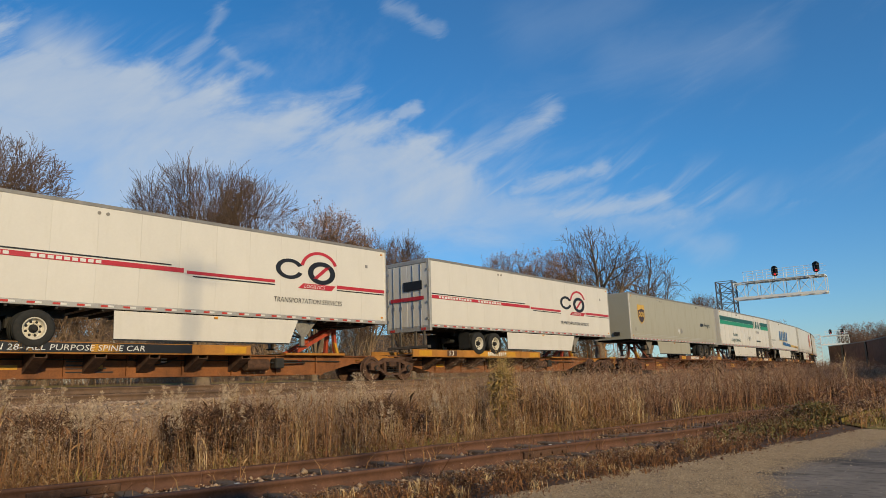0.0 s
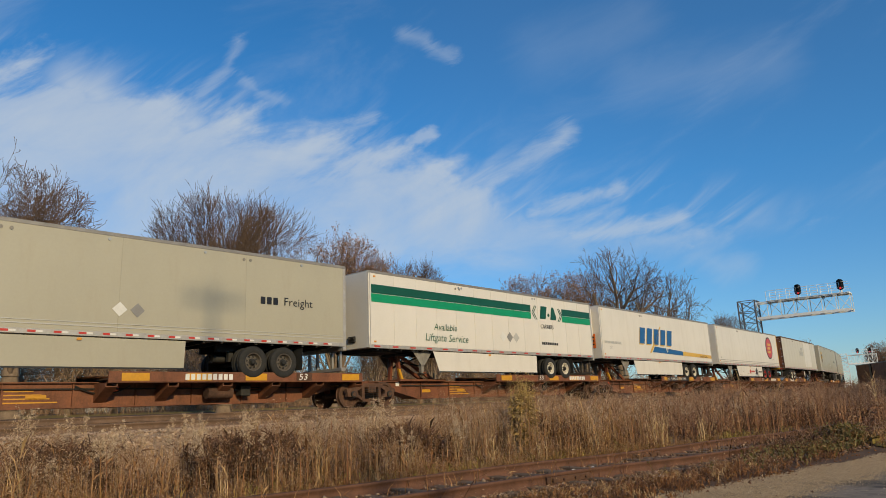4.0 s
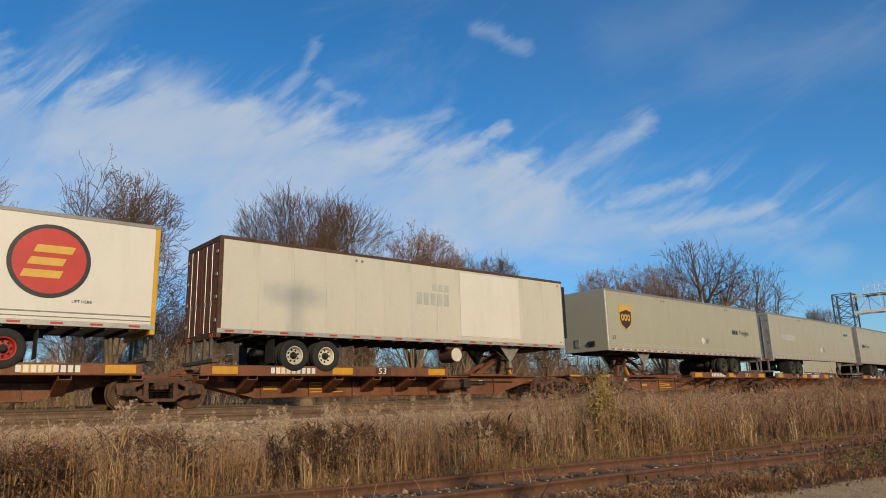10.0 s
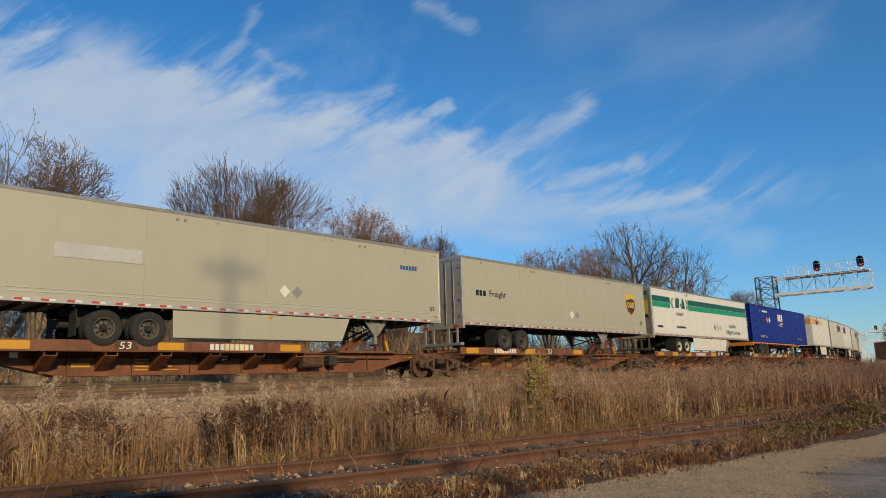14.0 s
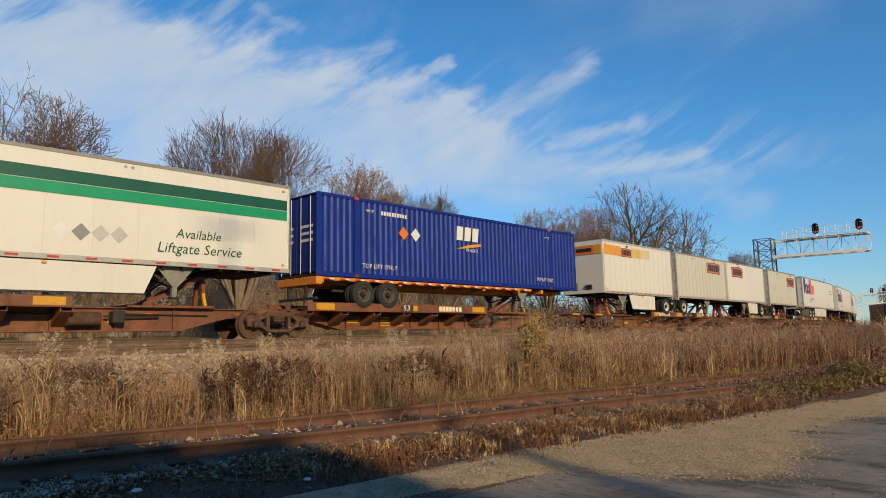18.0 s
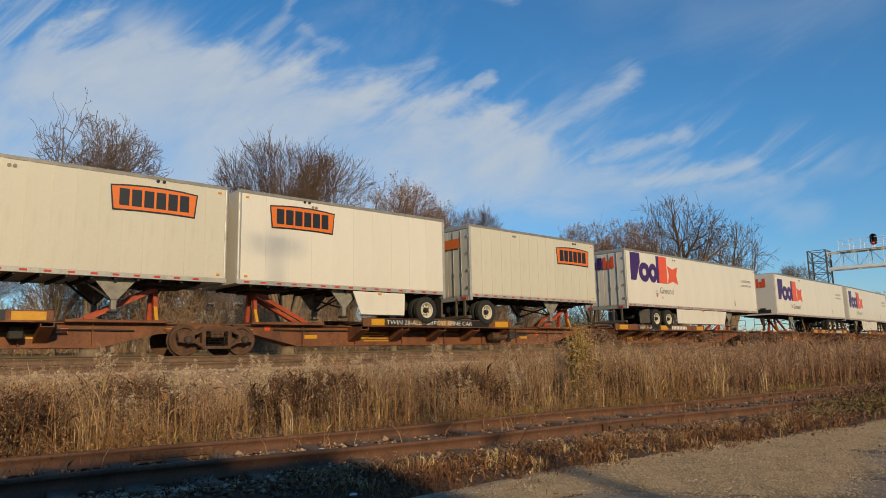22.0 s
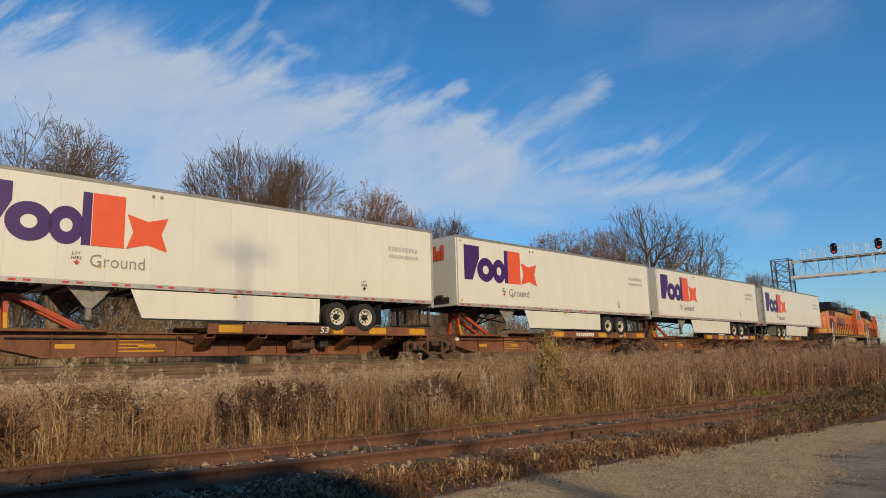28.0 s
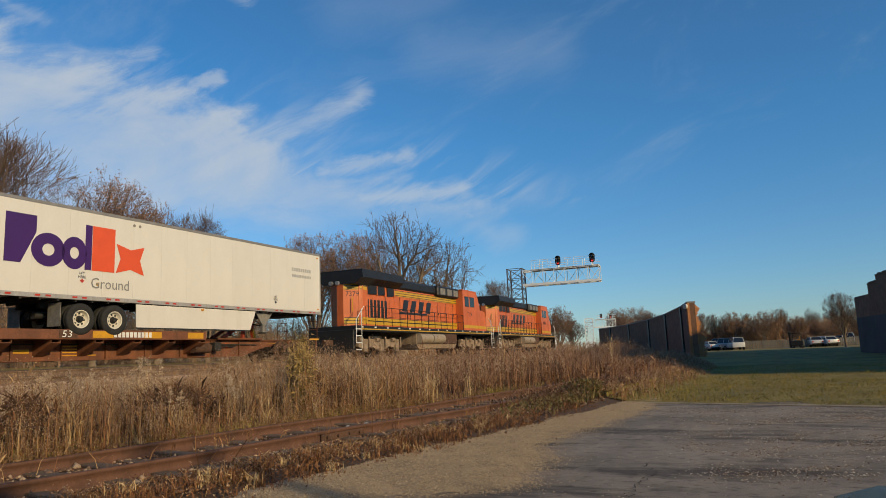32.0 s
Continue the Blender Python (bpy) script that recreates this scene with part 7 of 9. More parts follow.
# ---- dry weeds ----
def stalks(name, x, y, H, label, mats=("weed", "plume"), width=0.006, leaves=3, tufts=10, lean=0.22, tuft=0.022, category="weeds", base=None, droop=0.25, leaf=(0.06, 0.24), rising=(-0.3, 1.6), headed=1.0):
    """Thin stalks with narrow leaves, and seed heads in their tops; two objects of stuff."""
    n = len(x)
    z = (ground_z(x, y) if base is None else base) - 0.01
    P = np.stack([x, y, z], -1)
    a = rng.uniform(0, 6.283, n)
    ln = np.abs(rng.normal(0, lean, n)) * H
    tip = P + np.stack([np.cos(a) * ln, np.sin(a) * ln, H], -1)
    mid = P + np.stack([np.cos(a) * ln * 0.3, np.sin(a) * ln * 0.3, H * 0.55], -1)
    f = rng.uniform(0, 3.1416, n)
    side = np.stack([np.cos(f), np.sin(f), np.zeros(n)], -1) * (width * rng.uniform(0.6, 1.5, n))[:, None]
    V = [np.stack([P - side, P + side, mid - side * 0.8, mid + side * 0.8, tip], 1).reshape(-1, 3)]
    b = np.arange(n)[:, None] * 5
    F = [np.concatenate([b + np.array([[0, 1, 3]]), b + np.array([[0, 3, 2]]), b + np.array([[2, 3, 4]])], 0)]
    off = n * 5
    if leaves:
        m = n * leaves
        k = np.repeat(np.arange(n), leaves)
        u = rng.uniform(0.05, 0.8, m)[:, None]
        p = P[k] * (1 - u) + tip[k] * u
        aa = rng.uniform(0, 6.283, m)
        l = (rng.uniform(*leaf, m) * H[k])[:, None]
        up = rng.uniform(*rising, m)
        d = np.stack([np.cos(aa), np.sin(aa), up], -1) * l
        e = d + np.stack([np.cos(aa), np.sin(aa), up * 0.3 - droop * 2], -1) * l * rng.uniform(0.2, 0.8, m)[:, None]
        w = (np.stack([-np.sin(aa), np.cos(aa), np.zeros(m)], -1) + rng.normal(0, 0.5, (m, 3))) * width * rng.uniform(0.7, 1.9, m)[:, None]
        V.append(np.stack([p, p + d * 0.6 - w, p + d * 0.6 + w, p + e], 1).reshape(-1, 3))
        q = (np.arange(m) * 4)[:, None] + off
        F.append(np.concatenate([q + np.array([[0, 1, 2]]), q + np.array([[1, 3, 2]])], 0))
    tagged(new(name, big_mesh(name, np.concatenate(V), np.concatenate(F), mats[0])), label, category, kind="stuff")
    if tufts:
        crowned = np.where(rng.random(n) < headed)[0]
        m = len(crowned) * tufts
        k = np.repeat(crowned, tufts)
        u = 1.03 - 0.42 * (rng.random(m) ** 1.5)[:, None]
        p = mid[k] + (tip[k] - mid[k]) * ((u - 0.55) / 0.45)
        p = p + rng.normal(0, 1, (m, 3)) * np.array([0.044, 0.044, 0.026]) * (H[k] * 1.3)[:, None]
        q = rng.normal(0, 1, (m, 2, 3))
        q /= np.linalg.norm(q, axis=2)[:, :, None]
        s = (tuft * rng.uniform(0.5, 1.5, m))[:, None]
        p2 = p + q[:, 0] * s
        p3 = p + q[:, 1] * s * 0.6
        tagged(new("seed_heads", big_mesh("seed_heads", np.stack([p, p2, p3], 1).reshape(-1, 3), np.arange(m * 3).reshape(-1, 3), mats[1])), "pale dry seed heads of the " + name.replace("_", " "), category, kind="stuff")


def weed_band(n, x0, x1, wide0, wide1, h, name, label, width=0.006, tufts=10, tuft=0.022, headed=0.5, mats=("weed", "plume")):
    x = rng.uniform(x0, x1, n)
    lo = sid(x) + 1.0
    hi = np.interp(x, LINE_X, LINE_Y) - 6.5 - 0.5 * step(x, 12, 24)
    u = rng.random(n)
    y = lo + wide0 + (hi - lo - wide0 + wide1) * u
    c = clumpy(x, y, 0.55)
    keep = rng.random(n) < 0.30 + 0.85 * c
    x, y, c, u = x[keep], y[keep], c[keep], u[keep]
    H = h * (0.55 + 0.55 * c) * rng.uniform(0.42, 1.28, len(x)) * (1 - 0.55 * step(u, 0.5, 0.95) * (1 - 0.6 * step(x, 6, 14)))
    H *= 0.86 + 0.34 * step(x, 3, 14)
    stalks(name, x, y, H, label, mats=mats, width=width, tufts=tufts, tuft=tuft, leaves=4, lean=0.16, leaf=(0.03, 0.12), rising=(0.2, 2.2), droop=0.15, headed=headed)
    # low stems coloured dark, so that the gaps between stalks look shaded
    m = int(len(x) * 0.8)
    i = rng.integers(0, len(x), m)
    stalks("undergrowth", x[i] + rng.normal(0, 0.15, m), y[i] + rng.normal(0, 0.15, m), rng.uniform(0.15, 0.55, m) * H[i], "tangled dead stems under the tall weeds, coloured dark as shade", mats=("darkweed", "plume"), width=width * 0.9, tufts=0, leaves=6, lean=0.7)
    # bunches of pale straw that stand out of the rest
    b = rng.integers(0, len(x), len(x) // (70 if x1 < 20 else 150))
    i = np.repeat(b, 9)
    stalks("pale_straw", x[i] + rng.normal(0, 0.045, len(i)), y[i] + rng.normal(0, 0.045, len(i)), np.maximum(0.25, H[i] * rng.uniform(0.7, 1.1, len(i))), "pale straw stems standing out of the dry weeds", mats=("straw", "plume"), width=width * 1.15, tufts=tufts, leaves=2, lean=0.14, rising=(0.8, 2.6), tuft=tuft, headed=0.3)


weed_band(15000, -4.0, 14.0, 0.0, 0.2, 0.94, "dry_weeds", "tall tan and brown dry weeds beside the siding", width=0.0042, tufts=42, tuft=0.0155, headed=0.8)
weed_band(11000, 14.0, 45.0, 0.0, 0.2, 1.0, "dry_weeds", "tall tan and brown dry weeds along the railway", width=0.0056, tufts=48, tuft=0.022, headed=0.95, mats=("redweed", "redplume"))
weed_band(7000, 45.0, 110.0, 0.0, 0.4, 0.95, "far_dry_weeds", "reddish dry weeds along the curve", width=0.022, tufts=8, tuft=0.075, headed=0.7, mats=("redweed", "redplume"))
# fine dead grass that frays the front of the tall weeds
x = rng.uniform(-4, 16, 9000)
y = sid(x) + 0.95 + rng.exponential(0.32, len(x))
keep = rng.random(len(x)) < 0.25 + 0.8 * clumpy(x, y, 1.3)
x, y = x[keep], y[keep]
stalks("fine_grass", x, y, rng.uniform(0.10, 0.46, len(x)) * (0.6 + 0.5 * clumpy(x, y, 0.8)), "fine straw-coloured dead grass beside the siding", width=0.0028, leaves=6, tufts=4, lean=0.55, tuft=0.014, category="grass")
# straw trodden down between the siding and the gravel
x = rng.uniform(3.2, 13, 4600)
y = sid(x) - 1.25 - np.abs(rng.normal(0, 0.38, len(x)))
keep = rng.random(len(x)) < clumpy(x, y, 1.6) ** 1.5
x, y = x[keep], y[keep]
stalks("straw", x, y, rng.uniform(0.03, 0.16, len(x)), "trodden straw and dead leaves beside the siding", width=0.004, leaves=5, tufts=2, lean=1.3, tuft=0.02, category="straw")
x = rng.uniform(3, 20, 2600)
y = sid(x) + 0.98 + rng.exponential(0.16, len(x))
keep = rng.random(len(x)) < clumpy(x, y, 0.8) ** 1.5
x, y = x[keep], y[keep]
stalks("green_grass", x, y, rng.uniform(0.08, 0.34, len(x)), "yellow-green grass at the foot of the weeds", mats=("greengrass", "greengrass"), width=0.0035, leaves=4, tufts=0, lean=0.3, category="grass", rising=(0.8, 2.4))
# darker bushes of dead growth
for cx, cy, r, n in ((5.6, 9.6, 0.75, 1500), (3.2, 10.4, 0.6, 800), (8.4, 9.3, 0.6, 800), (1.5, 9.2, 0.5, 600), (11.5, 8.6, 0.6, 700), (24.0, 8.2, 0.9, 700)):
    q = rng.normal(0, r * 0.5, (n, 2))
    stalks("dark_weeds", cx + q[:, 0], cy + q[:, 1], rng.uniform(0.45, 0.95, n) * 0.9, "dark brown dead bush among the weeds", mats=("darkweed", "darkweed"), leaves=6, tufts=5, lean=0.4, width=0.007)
TALL_X, TALL_Y = 10.6, 8.3
# one tall greenish weed standing above the rest
q = rng.normal(0, 0.075, (170, 2)) * np.array([1.3, 1.0])
stalks("tall_weed", TALL_X + q[:, 0], TALL_Y + q[:, 1], rng.uniform(0.75, 1.55, 170), "tall dense olive weed standing above the others", mats=("tallweed", "tallweed"), leaves=46, tufts=26, lean=0.05, tuft=0.026, category="weed", leaf=(0.03, 0.08), rising=(-0.6, 0.6), width=0.011)


def plumed(name, plants, label):
    """Plants with drooping pyramids of pale seed heads on side branches; stems and heads as two objects."""
    V, W = [], []
    for cx, cy, h, n in plants:
        z0 = float(ground_z(cx, cy))
        for _ in range(n):
            a, lean = rng.uniform(0, 6.283), abs(rng.normal(0, 0.10)) * h
            foot = np.array([cx + rng.normal(0, 0.09), cy + rng.normal(0, 0.09), z0])
            top = foot + np.array([math.cos(a) * lean, math.sin(a) * lean, h * rng.uniform(0.82, 1.0)])
            side = np.array([math.cos(a + 1), math.sin(a + 1), 0]) * 0.005
            V += [foot - side, foot + side, top]
            for k in range(16):
                u = rng.uniform(0.62, 0.99)
                p = foot + (top - foot) * u
                b, l = rng.uniform(0, 6.283), (1.06 - u) * h * 0.30 * rng.uniform(0.7, 1.2)
                out = np.array([math.cos(b), math.sin(b), 0.0])
                q = p + out * l + np.array([0, 0, l * rng.uniform(-0.1, 0.45)])
                V += [p - side * 0.5, p + side * 0.5, q]
                m = 14
                f = rng.uniform(0.25, 1.05, m)[:, None]
                c = p + (q - p) * f + np.array([0, 0, 0.012]) + rng.normal(0, 0.012, (m, 3))
                e = rng.normal(0, 1, (m, 2, 3)) * 0.011
                W.append(np.stack([c, c + e[:, 0], c + e[:, 1]], 1).reshape(-1, 3))
    V, W = np.array(V), np.concatenate(W)
    tagged(new(name, big_mesh(name, V, np.arange(len(V)).reshape(-1, 3), "straw")), label, "weed", kind="stuff")
    tagged(new("seed_heads", big_mesh("seed_heads", W, np.arange(len(W)).reshape(-1, 3), "palehead")), "pale feathery seed heads of the plumed weeds", "weed", kind="stuff")


plumed("goldenrod", [(cx, cy, hh, 5) for cx, cy, hh in ((2.9, 10.8, 1.3), (3.7, 11.0, 1.15), (9.2, 10.9, 1.3), (16.8, 11.4, 1.4), (1.2, 10.6, 1.05), (5.4, 10.9, 1.1), (6.6, 11.2, 1.2), (7.9, 10.6, 1.05), (11.4, 11.0, 1.25), (12.9, 10.4, 1.15), (14.6, 10.9, 1.3), (19.5, 11.8, 1.35), (22.5, 12.0, 1.25), (26.0, 12.6, 1.35))], "pale plumed weeds with feathery seed heads")
x = rng.uniform(-2, 26, 190)
y = sid(x) + 1.6 + rng.random(190) * (np.interp(x, LINE_X, LINE_Y) - 8.4 - sid(x))
plumed("small_goldenrod", [(a, b, c, 2) for a, b, c in zip(x, y, rng.uniform(0.75, 1.12, 190))], "smaller plumed weeds among the dry stems")
# short dry grass along the near side of the siding and between its rails
x = rng.uniform(3.6, 15, 6000)
y = sid(x) - 1.62 - np.abs(rng.normal(0, 0.42, len(x)))
keep = (y > 4.25 + 0.2 * np.sin(x * 2.1)) & (rng.random(len(x)) < 0.06 + 1.0 * clumpy(x, y, 1.4) ** 2)
stalks("short_grass", x[keep], y[keep], rng.uniform(0.03, 0.15, int(keep.sum())), "short reddish dead grass beside the siding", mats=("leafgold", "leafgold"), leaves=3, tufts=0, lean=0.9, width=0.005, category="grass")
x = rng.uniform(-3, 22, 1500)
y = sid(x) + rng.uniform(-0.7, 0.9, len(x))
keep = rng.random(len(x)) < clumpy(x, y, 1.1) ** 2
stalks("sparse_weeds", x[keep], y[keep], rng.uniform(0.08, 0.4, int(keep.sum())), "sparse dry weeds between the old rails", leaves=2, tufts=3, lean=0.5, width=0.004, category="weeds", tuft=0.012)
x = rng.normal(15.8, 1.8, 700)
y = rng.normal(4.6, 0.26, len(x))
keep = (y > 4.05) & (x < 19)
stalks("green_weeds", x[keep], y[keep], rng.uniform(0.06, 0.22, int(keep.sum())), "low green leafy weeds at the gravel's edge", mats=("greenleaf", "greenleaf"), leaves=5, tufts=7, lean=0.5, width=0.010, tuft=0.05, category="weeds")
# dead and green growth that buries the near rail farther on, and a few tufts leaning over it
x = rng.uniform(12.5, 24, 2600)
y = sid(x) - 1.0 + rng.normal(0, 0.42, len(x))
keep = (rng.random(len(x)) < np.minimum(1.0, (x - 12.3) / 2.2) * (0.25 + clumpy(x, y, 1.2))) & (y > 4.2)
stalks("rail_weeds", x[keep], y[keep], rng.uniform(0.10, 0.42, int(keep.sum())), "tangled dead weeds burying the old rail", mats=("darkweed", "redplume"), leaves=5, tufts=4, lean=0.7, width=0.006, category="weeds", tuft=0.02)
x = rng.uniform(12.8, 19.5, 420)
y = sid(x) - 1.45 + rng.normal(0, 0.30, len(x))
keep = (y > 4.2) & (rng.random(len(x)) < 0.2 + clumpy(x, y, 0.9))
stalks("low_green_weeds", x[keep], y[keep], rng.uniform(0.05, 0.24, int(keep.sum())), "low green leafy weeds over the buried rail", mats=("greenleaf", "greenleaf"), leaves=5, tufts=7, lean=0.5, width=0.008, tuft=0.035, category="weeds")
for cx, o, n in ((8.9, -0.72, 16), (9.6, -0.80, 10), (10.4, -0.55, 8), (7.6, -1.0, 5), (11.7, -0.75, 12), (6.1, -0.95, 3)):
    q = rng.normal(0, 0.10, (n, 2))
    stalks("leaning_stems", cx + q[:, 0] * 1.8, sid(cx) + o + q[:, 1], rng.uniform(0.16, 0.55, n), "thin straw stems leaning over the old rail", mats=("weed", "weed"), leaves=2, tufts=0, lean=0.75, width=0.004, category="weeds")
q = rng.normal(0, 0.16, (220, 2))
stalks("green_bush", 16.4 + q[:, 0] * 1.6, 4.5 + q[:, 1], rng.uniform(0.2, 0.45, 220), "small grey-green bush by the gravel", mats=("greenleaf", "greenleaf"), leaves=6, tufts=16, lean=0.4, width=0.01, tuft=0.05, category="bush")
def tufted(x, y):
    """Uneven growth: a random value per patch, at two sizes."""
    g = np.zeros(len(x))
    for size, much in ((0.9, 0.9), (0.33, 0.7)):
        a = 0.6 + size
        u, v = np.floor((x * math.cos(a) - y * math.sin(a)) / size), np.floor((x * math.sin(a) + y * math.cos(a)) / size * 0.6)
        g += much * (np.sin(u * 127.1 + v * 311.7) * 43758.5453 % 1.0)
    return 0.45 + 0.65 * g


x, y = scatter(62000, 16.9, 40, -9, 4.4)
x = x + 0.3 * y - 1.2
keep = rng.random(len(x)) < 1.25 - x / 40
x, y = x[keep], y[keep]
stalks("lawn_grass", x, y, rng.uniform(0.02, 0.07, len(x)) * tufted(x, y), "mown grass blades, green and straw-coloured", mats=("lawnblade", "lawnblade"), leaves=3, tufts=0, lean=0.8, width=0.008, category="grass", base=lawn_z(x, y))
# fallen leaves and litter
x = rng.uniform(-2, 16, 2600)
y = sid(x) - 1.0 - np.abs(rng.normal(0, 0.7, len(x)))
stones("fallen_leaves", np.stack([x, y, ground_z(x, y) + 0.02], -1), rng.uniform(0.008, 0.03, len(x)), "fallen yellow and brown leaves", "leafgold", "leaves")
for i, (x, y, r) in enumerate(((8.35, 6.05, 0.06), (9.5, 5.05, 0.07), (10.4, 6.75, 0.05), (2.15, 5.6, 0.05), (4.4, 7.35, 0.06), (9.9, 6.8, 0.05), (3.4, 5.15, 0.04))):
    s = Shape().lathe([(0.0, -0.5), (0.7, -0.35), (1.0, 0.1), (0.6, 0.55), (0.0, 0.7)], (0, 0, 0), 7)
    s.v = [(a * r * (1 + 0.25 * math.sin(5 * b + i)), c * r * 0.8, b * r * 0.6) for a, b, c in s.v]
    ob = part("pale_stone", s, "litter")
    ob.location = (x, y, float(ground_z(x, y)) + r * 0.35)
    tagged(ob, "pale stone lying by the old rails", "stone", "pale stones")

# cut stubble in tufts and flat leaf litter beside the near rail
x = rng.uniform(2.5, 12.5, 170)
y = sid(x) - 1.50 - np.abs(rng.normal(0.25, 0.35, len(x)))
keep = (y > 4.2 + 0.15 * np.sin(x * 2.1)) & (rng.random(len(x)) < 0.2 + clumpy(x, y, 1.2))
x, y = x[keep], y[keep]
i = np.repeat(np.arange(len(x)), 26)
sx_, sy_ = x[i] + rng.normal(0, 0.055, len(i)), y[i] + rng.normal(0, 0.04, len(i))
hs = np.repeat(rng.uniform(0.05, 0.15, len(x)), 26) * rng.uniform(0.5, 1.2, len(i))
gold = (np.repeat(rng.random(len(x)), 26) < 0.22)
for pick, m, label in ((gold, "straw", "tufts of pale cut stubble beside the siding"), (~gold, "leafgold", "tufts of reddish-brown cut stubble beside the siding")):
    stalks("stubble", sx_[pick], sy_[pick], hs[pick], label, mats=(m, m), width=0.0042, leaves=1, tufts=0, lean=0.45, category="stubble")


def litter(name, x, y, z, size, material, label):
    """Flat curled dead leaves lying about, as one object."""
    n = len(x)
    a = rng.uniform(0, 6.283, n)
    u = np.stack([np.cos(a), np.sin(a), rng.normal(0, 0.35, n)], -1) * size[:, None]
    w = np.stack([-np.sin(a), np.cos(a), rng.normal(0, 0.35, n)], -1) * (size * rng.uniform(0.3, 0.6, n))[:, None]
    p = np.stack([x, y, z + size * 0.3], -1)
    V = np.stack([p - u, p - w, p + u + np.array([0, 0, 0.006]), p + w], 1).reshape(-1, 3)
    b = (np.arange(n) * 4)[:, None]
    F = np.concatenate([b + np.array([[0, 1, 2]]), b + np.array([[0, 2, 3]])], 0)
    tagged(new(name, big_mesh(name, V, F, material)), label, "leaves", kind="stuff")


x = rng.uniform(-3, 17, 16000)
y = sid(x) - 1.15 - np.abs(rng.normal(0, 0.62, len(x)))
keep = (y > 4.0) & (rng.random(len(x)) < 0.15 + 0.9 * clumpy(x, y, 1.5) ** 1.5)
x, y = x[keep], y[keep]
litter("leaf_litter", x, y, ground_z(x, y), rng.uniform(0.012, 0.038, len(x)), "leafgold", "brown and orange leaf litter beside the siding")
x = rng.uniform(-3, 20, 5000)
y = sid(x) + rng.uniform(-0.68, 0.68, len(x))
litter("leaf_litter", x, y, ground_z(x, y) + 0.01, rng.uniform(0.01, 0.03, len(x)), "leafgold", "dead leaves caught between the old rails")
# broken straw lying flat
x = rng.uniform(2.5, 15, 420)
y = sid(x) - 0.85 - np.abs(rng.normal(0, 0.75, len(x)))
keep = y > 4.1
stalks("flat_straw", x[keep], y[keep], rng.uniform(0.03, 0.09, int(keep.sum())), "broken straw lying flat beside the siding", mats=("straw", "straw"), width=0.0035, leaves=0, tufts=0, lean=3.0, category="straw")
# dark dead matter between the near rail and the gravel
x = rng.uniform(-3, 17, 5200)
y = sid(x) - 1.0 - np.abs(rng.normal(0, 0.55, len(x)))
keep = (y > 4.1) & (rng.random(len(x)) < 0.25 + 0.8 * clumpy(x, y, 1.1))
stalks("dead_stems", x[keep], y[keep], rng.uniform(0.02, 0.10, int(keep.sum())), "dark trampled dead stems between siding and gravel", mats=("darkweed", "darkweed"), leaves=5, tufts=0, lean=1.6, width=0.006, category="dead stems")
# grass beyond the running lines
s = rng.uniform(-30, 60, 9000)
l = rng.uniform(6.2, 13, len(s))
h = np.interp(s, LINE_S, LINE_H)
x, y = np.interp(s, LINE_S, LINE_X) - l * np.sin(h), np.interp(s, LINE_S, LINE_Y) + l * np.cos(h)
def far_lawn():
    ss, ls = np.arange(-120, 200, 4.0), np.array([6.6, 8, 11, 16, 24, 34])
    V = []
    for q in ss:
        for l in ls:
            a, b, _ = on_line(q, l)
            V.append((a, b, float(far_z(a, b)) + 0.03 + 0.02 * math.sin(q * 0.7 + l)))
    i, j = np.meshgrid(np.arange(len(ss) - 1), np.arange(len(ls) - 1), indexing="ij")
    k = (i * len(ls) + j).ravel()
    m = len(ls)
    tagged(new("far_lawn", big_mesh("far_lawn", V, np.stack([k, k + m, k + m + 1, k + 1], -1), "lawn", 4)), "rough grass beyond the running lines", "grass", kind="structure")


far_lawn()
stalks("far_grass", x, y, rng.uniform(0.05, 0.22, len(x)), "green and tan grass beyond the running lines", mats=("lawnblade", "lawnblade"), leaves=3, tufts=0, lean=0.7, width=0.03, category="grass")

# weeds that close over the old siding towards the brick wall
x = rng.uniform(21, 62, 5200)
y = sid(x) + rng.uniform(-2.3, 1.3, len(x))
keep = (rng.random(len(x)) < 0.35 + 0.6 * clumpy(x, y, 0.5)) & (y < np.interp(x, [21, 30, 59, 62], [99, 99, 6.6, 7.4])) & (rng.random(len(x)) < step(x, 19, 30))
stalks("dry_weeds", x[keep], y[keep], rng.uniform(0.35, 0.95, int(keep.sum())) * (0.25 + 0.75 * step(y[keep] - sid(x[keep]), -2.2, -0.4)), "reddish dry weeds grown over the old siding", mats=("redweed", "redplume"), width=0.011, leaves=4, tufts=10, lean=0.2, tuft=0.035)
# low weeds that fray the lawn's edge
x = rng.uniform(16.5, 56, 3800)
y = 4.0 + 0.125 * np.maximum(0, x - 26) + rng.normal(0, 0.42, len(x))
stalks("low_weeds", x, y, rng.uniform(0.08, 0.42, len(x)), "low reddish weeds along the lawn's ragged edge", leaves=4, tufts=6, lean=0.35, width=0.008, tuft=0.025)


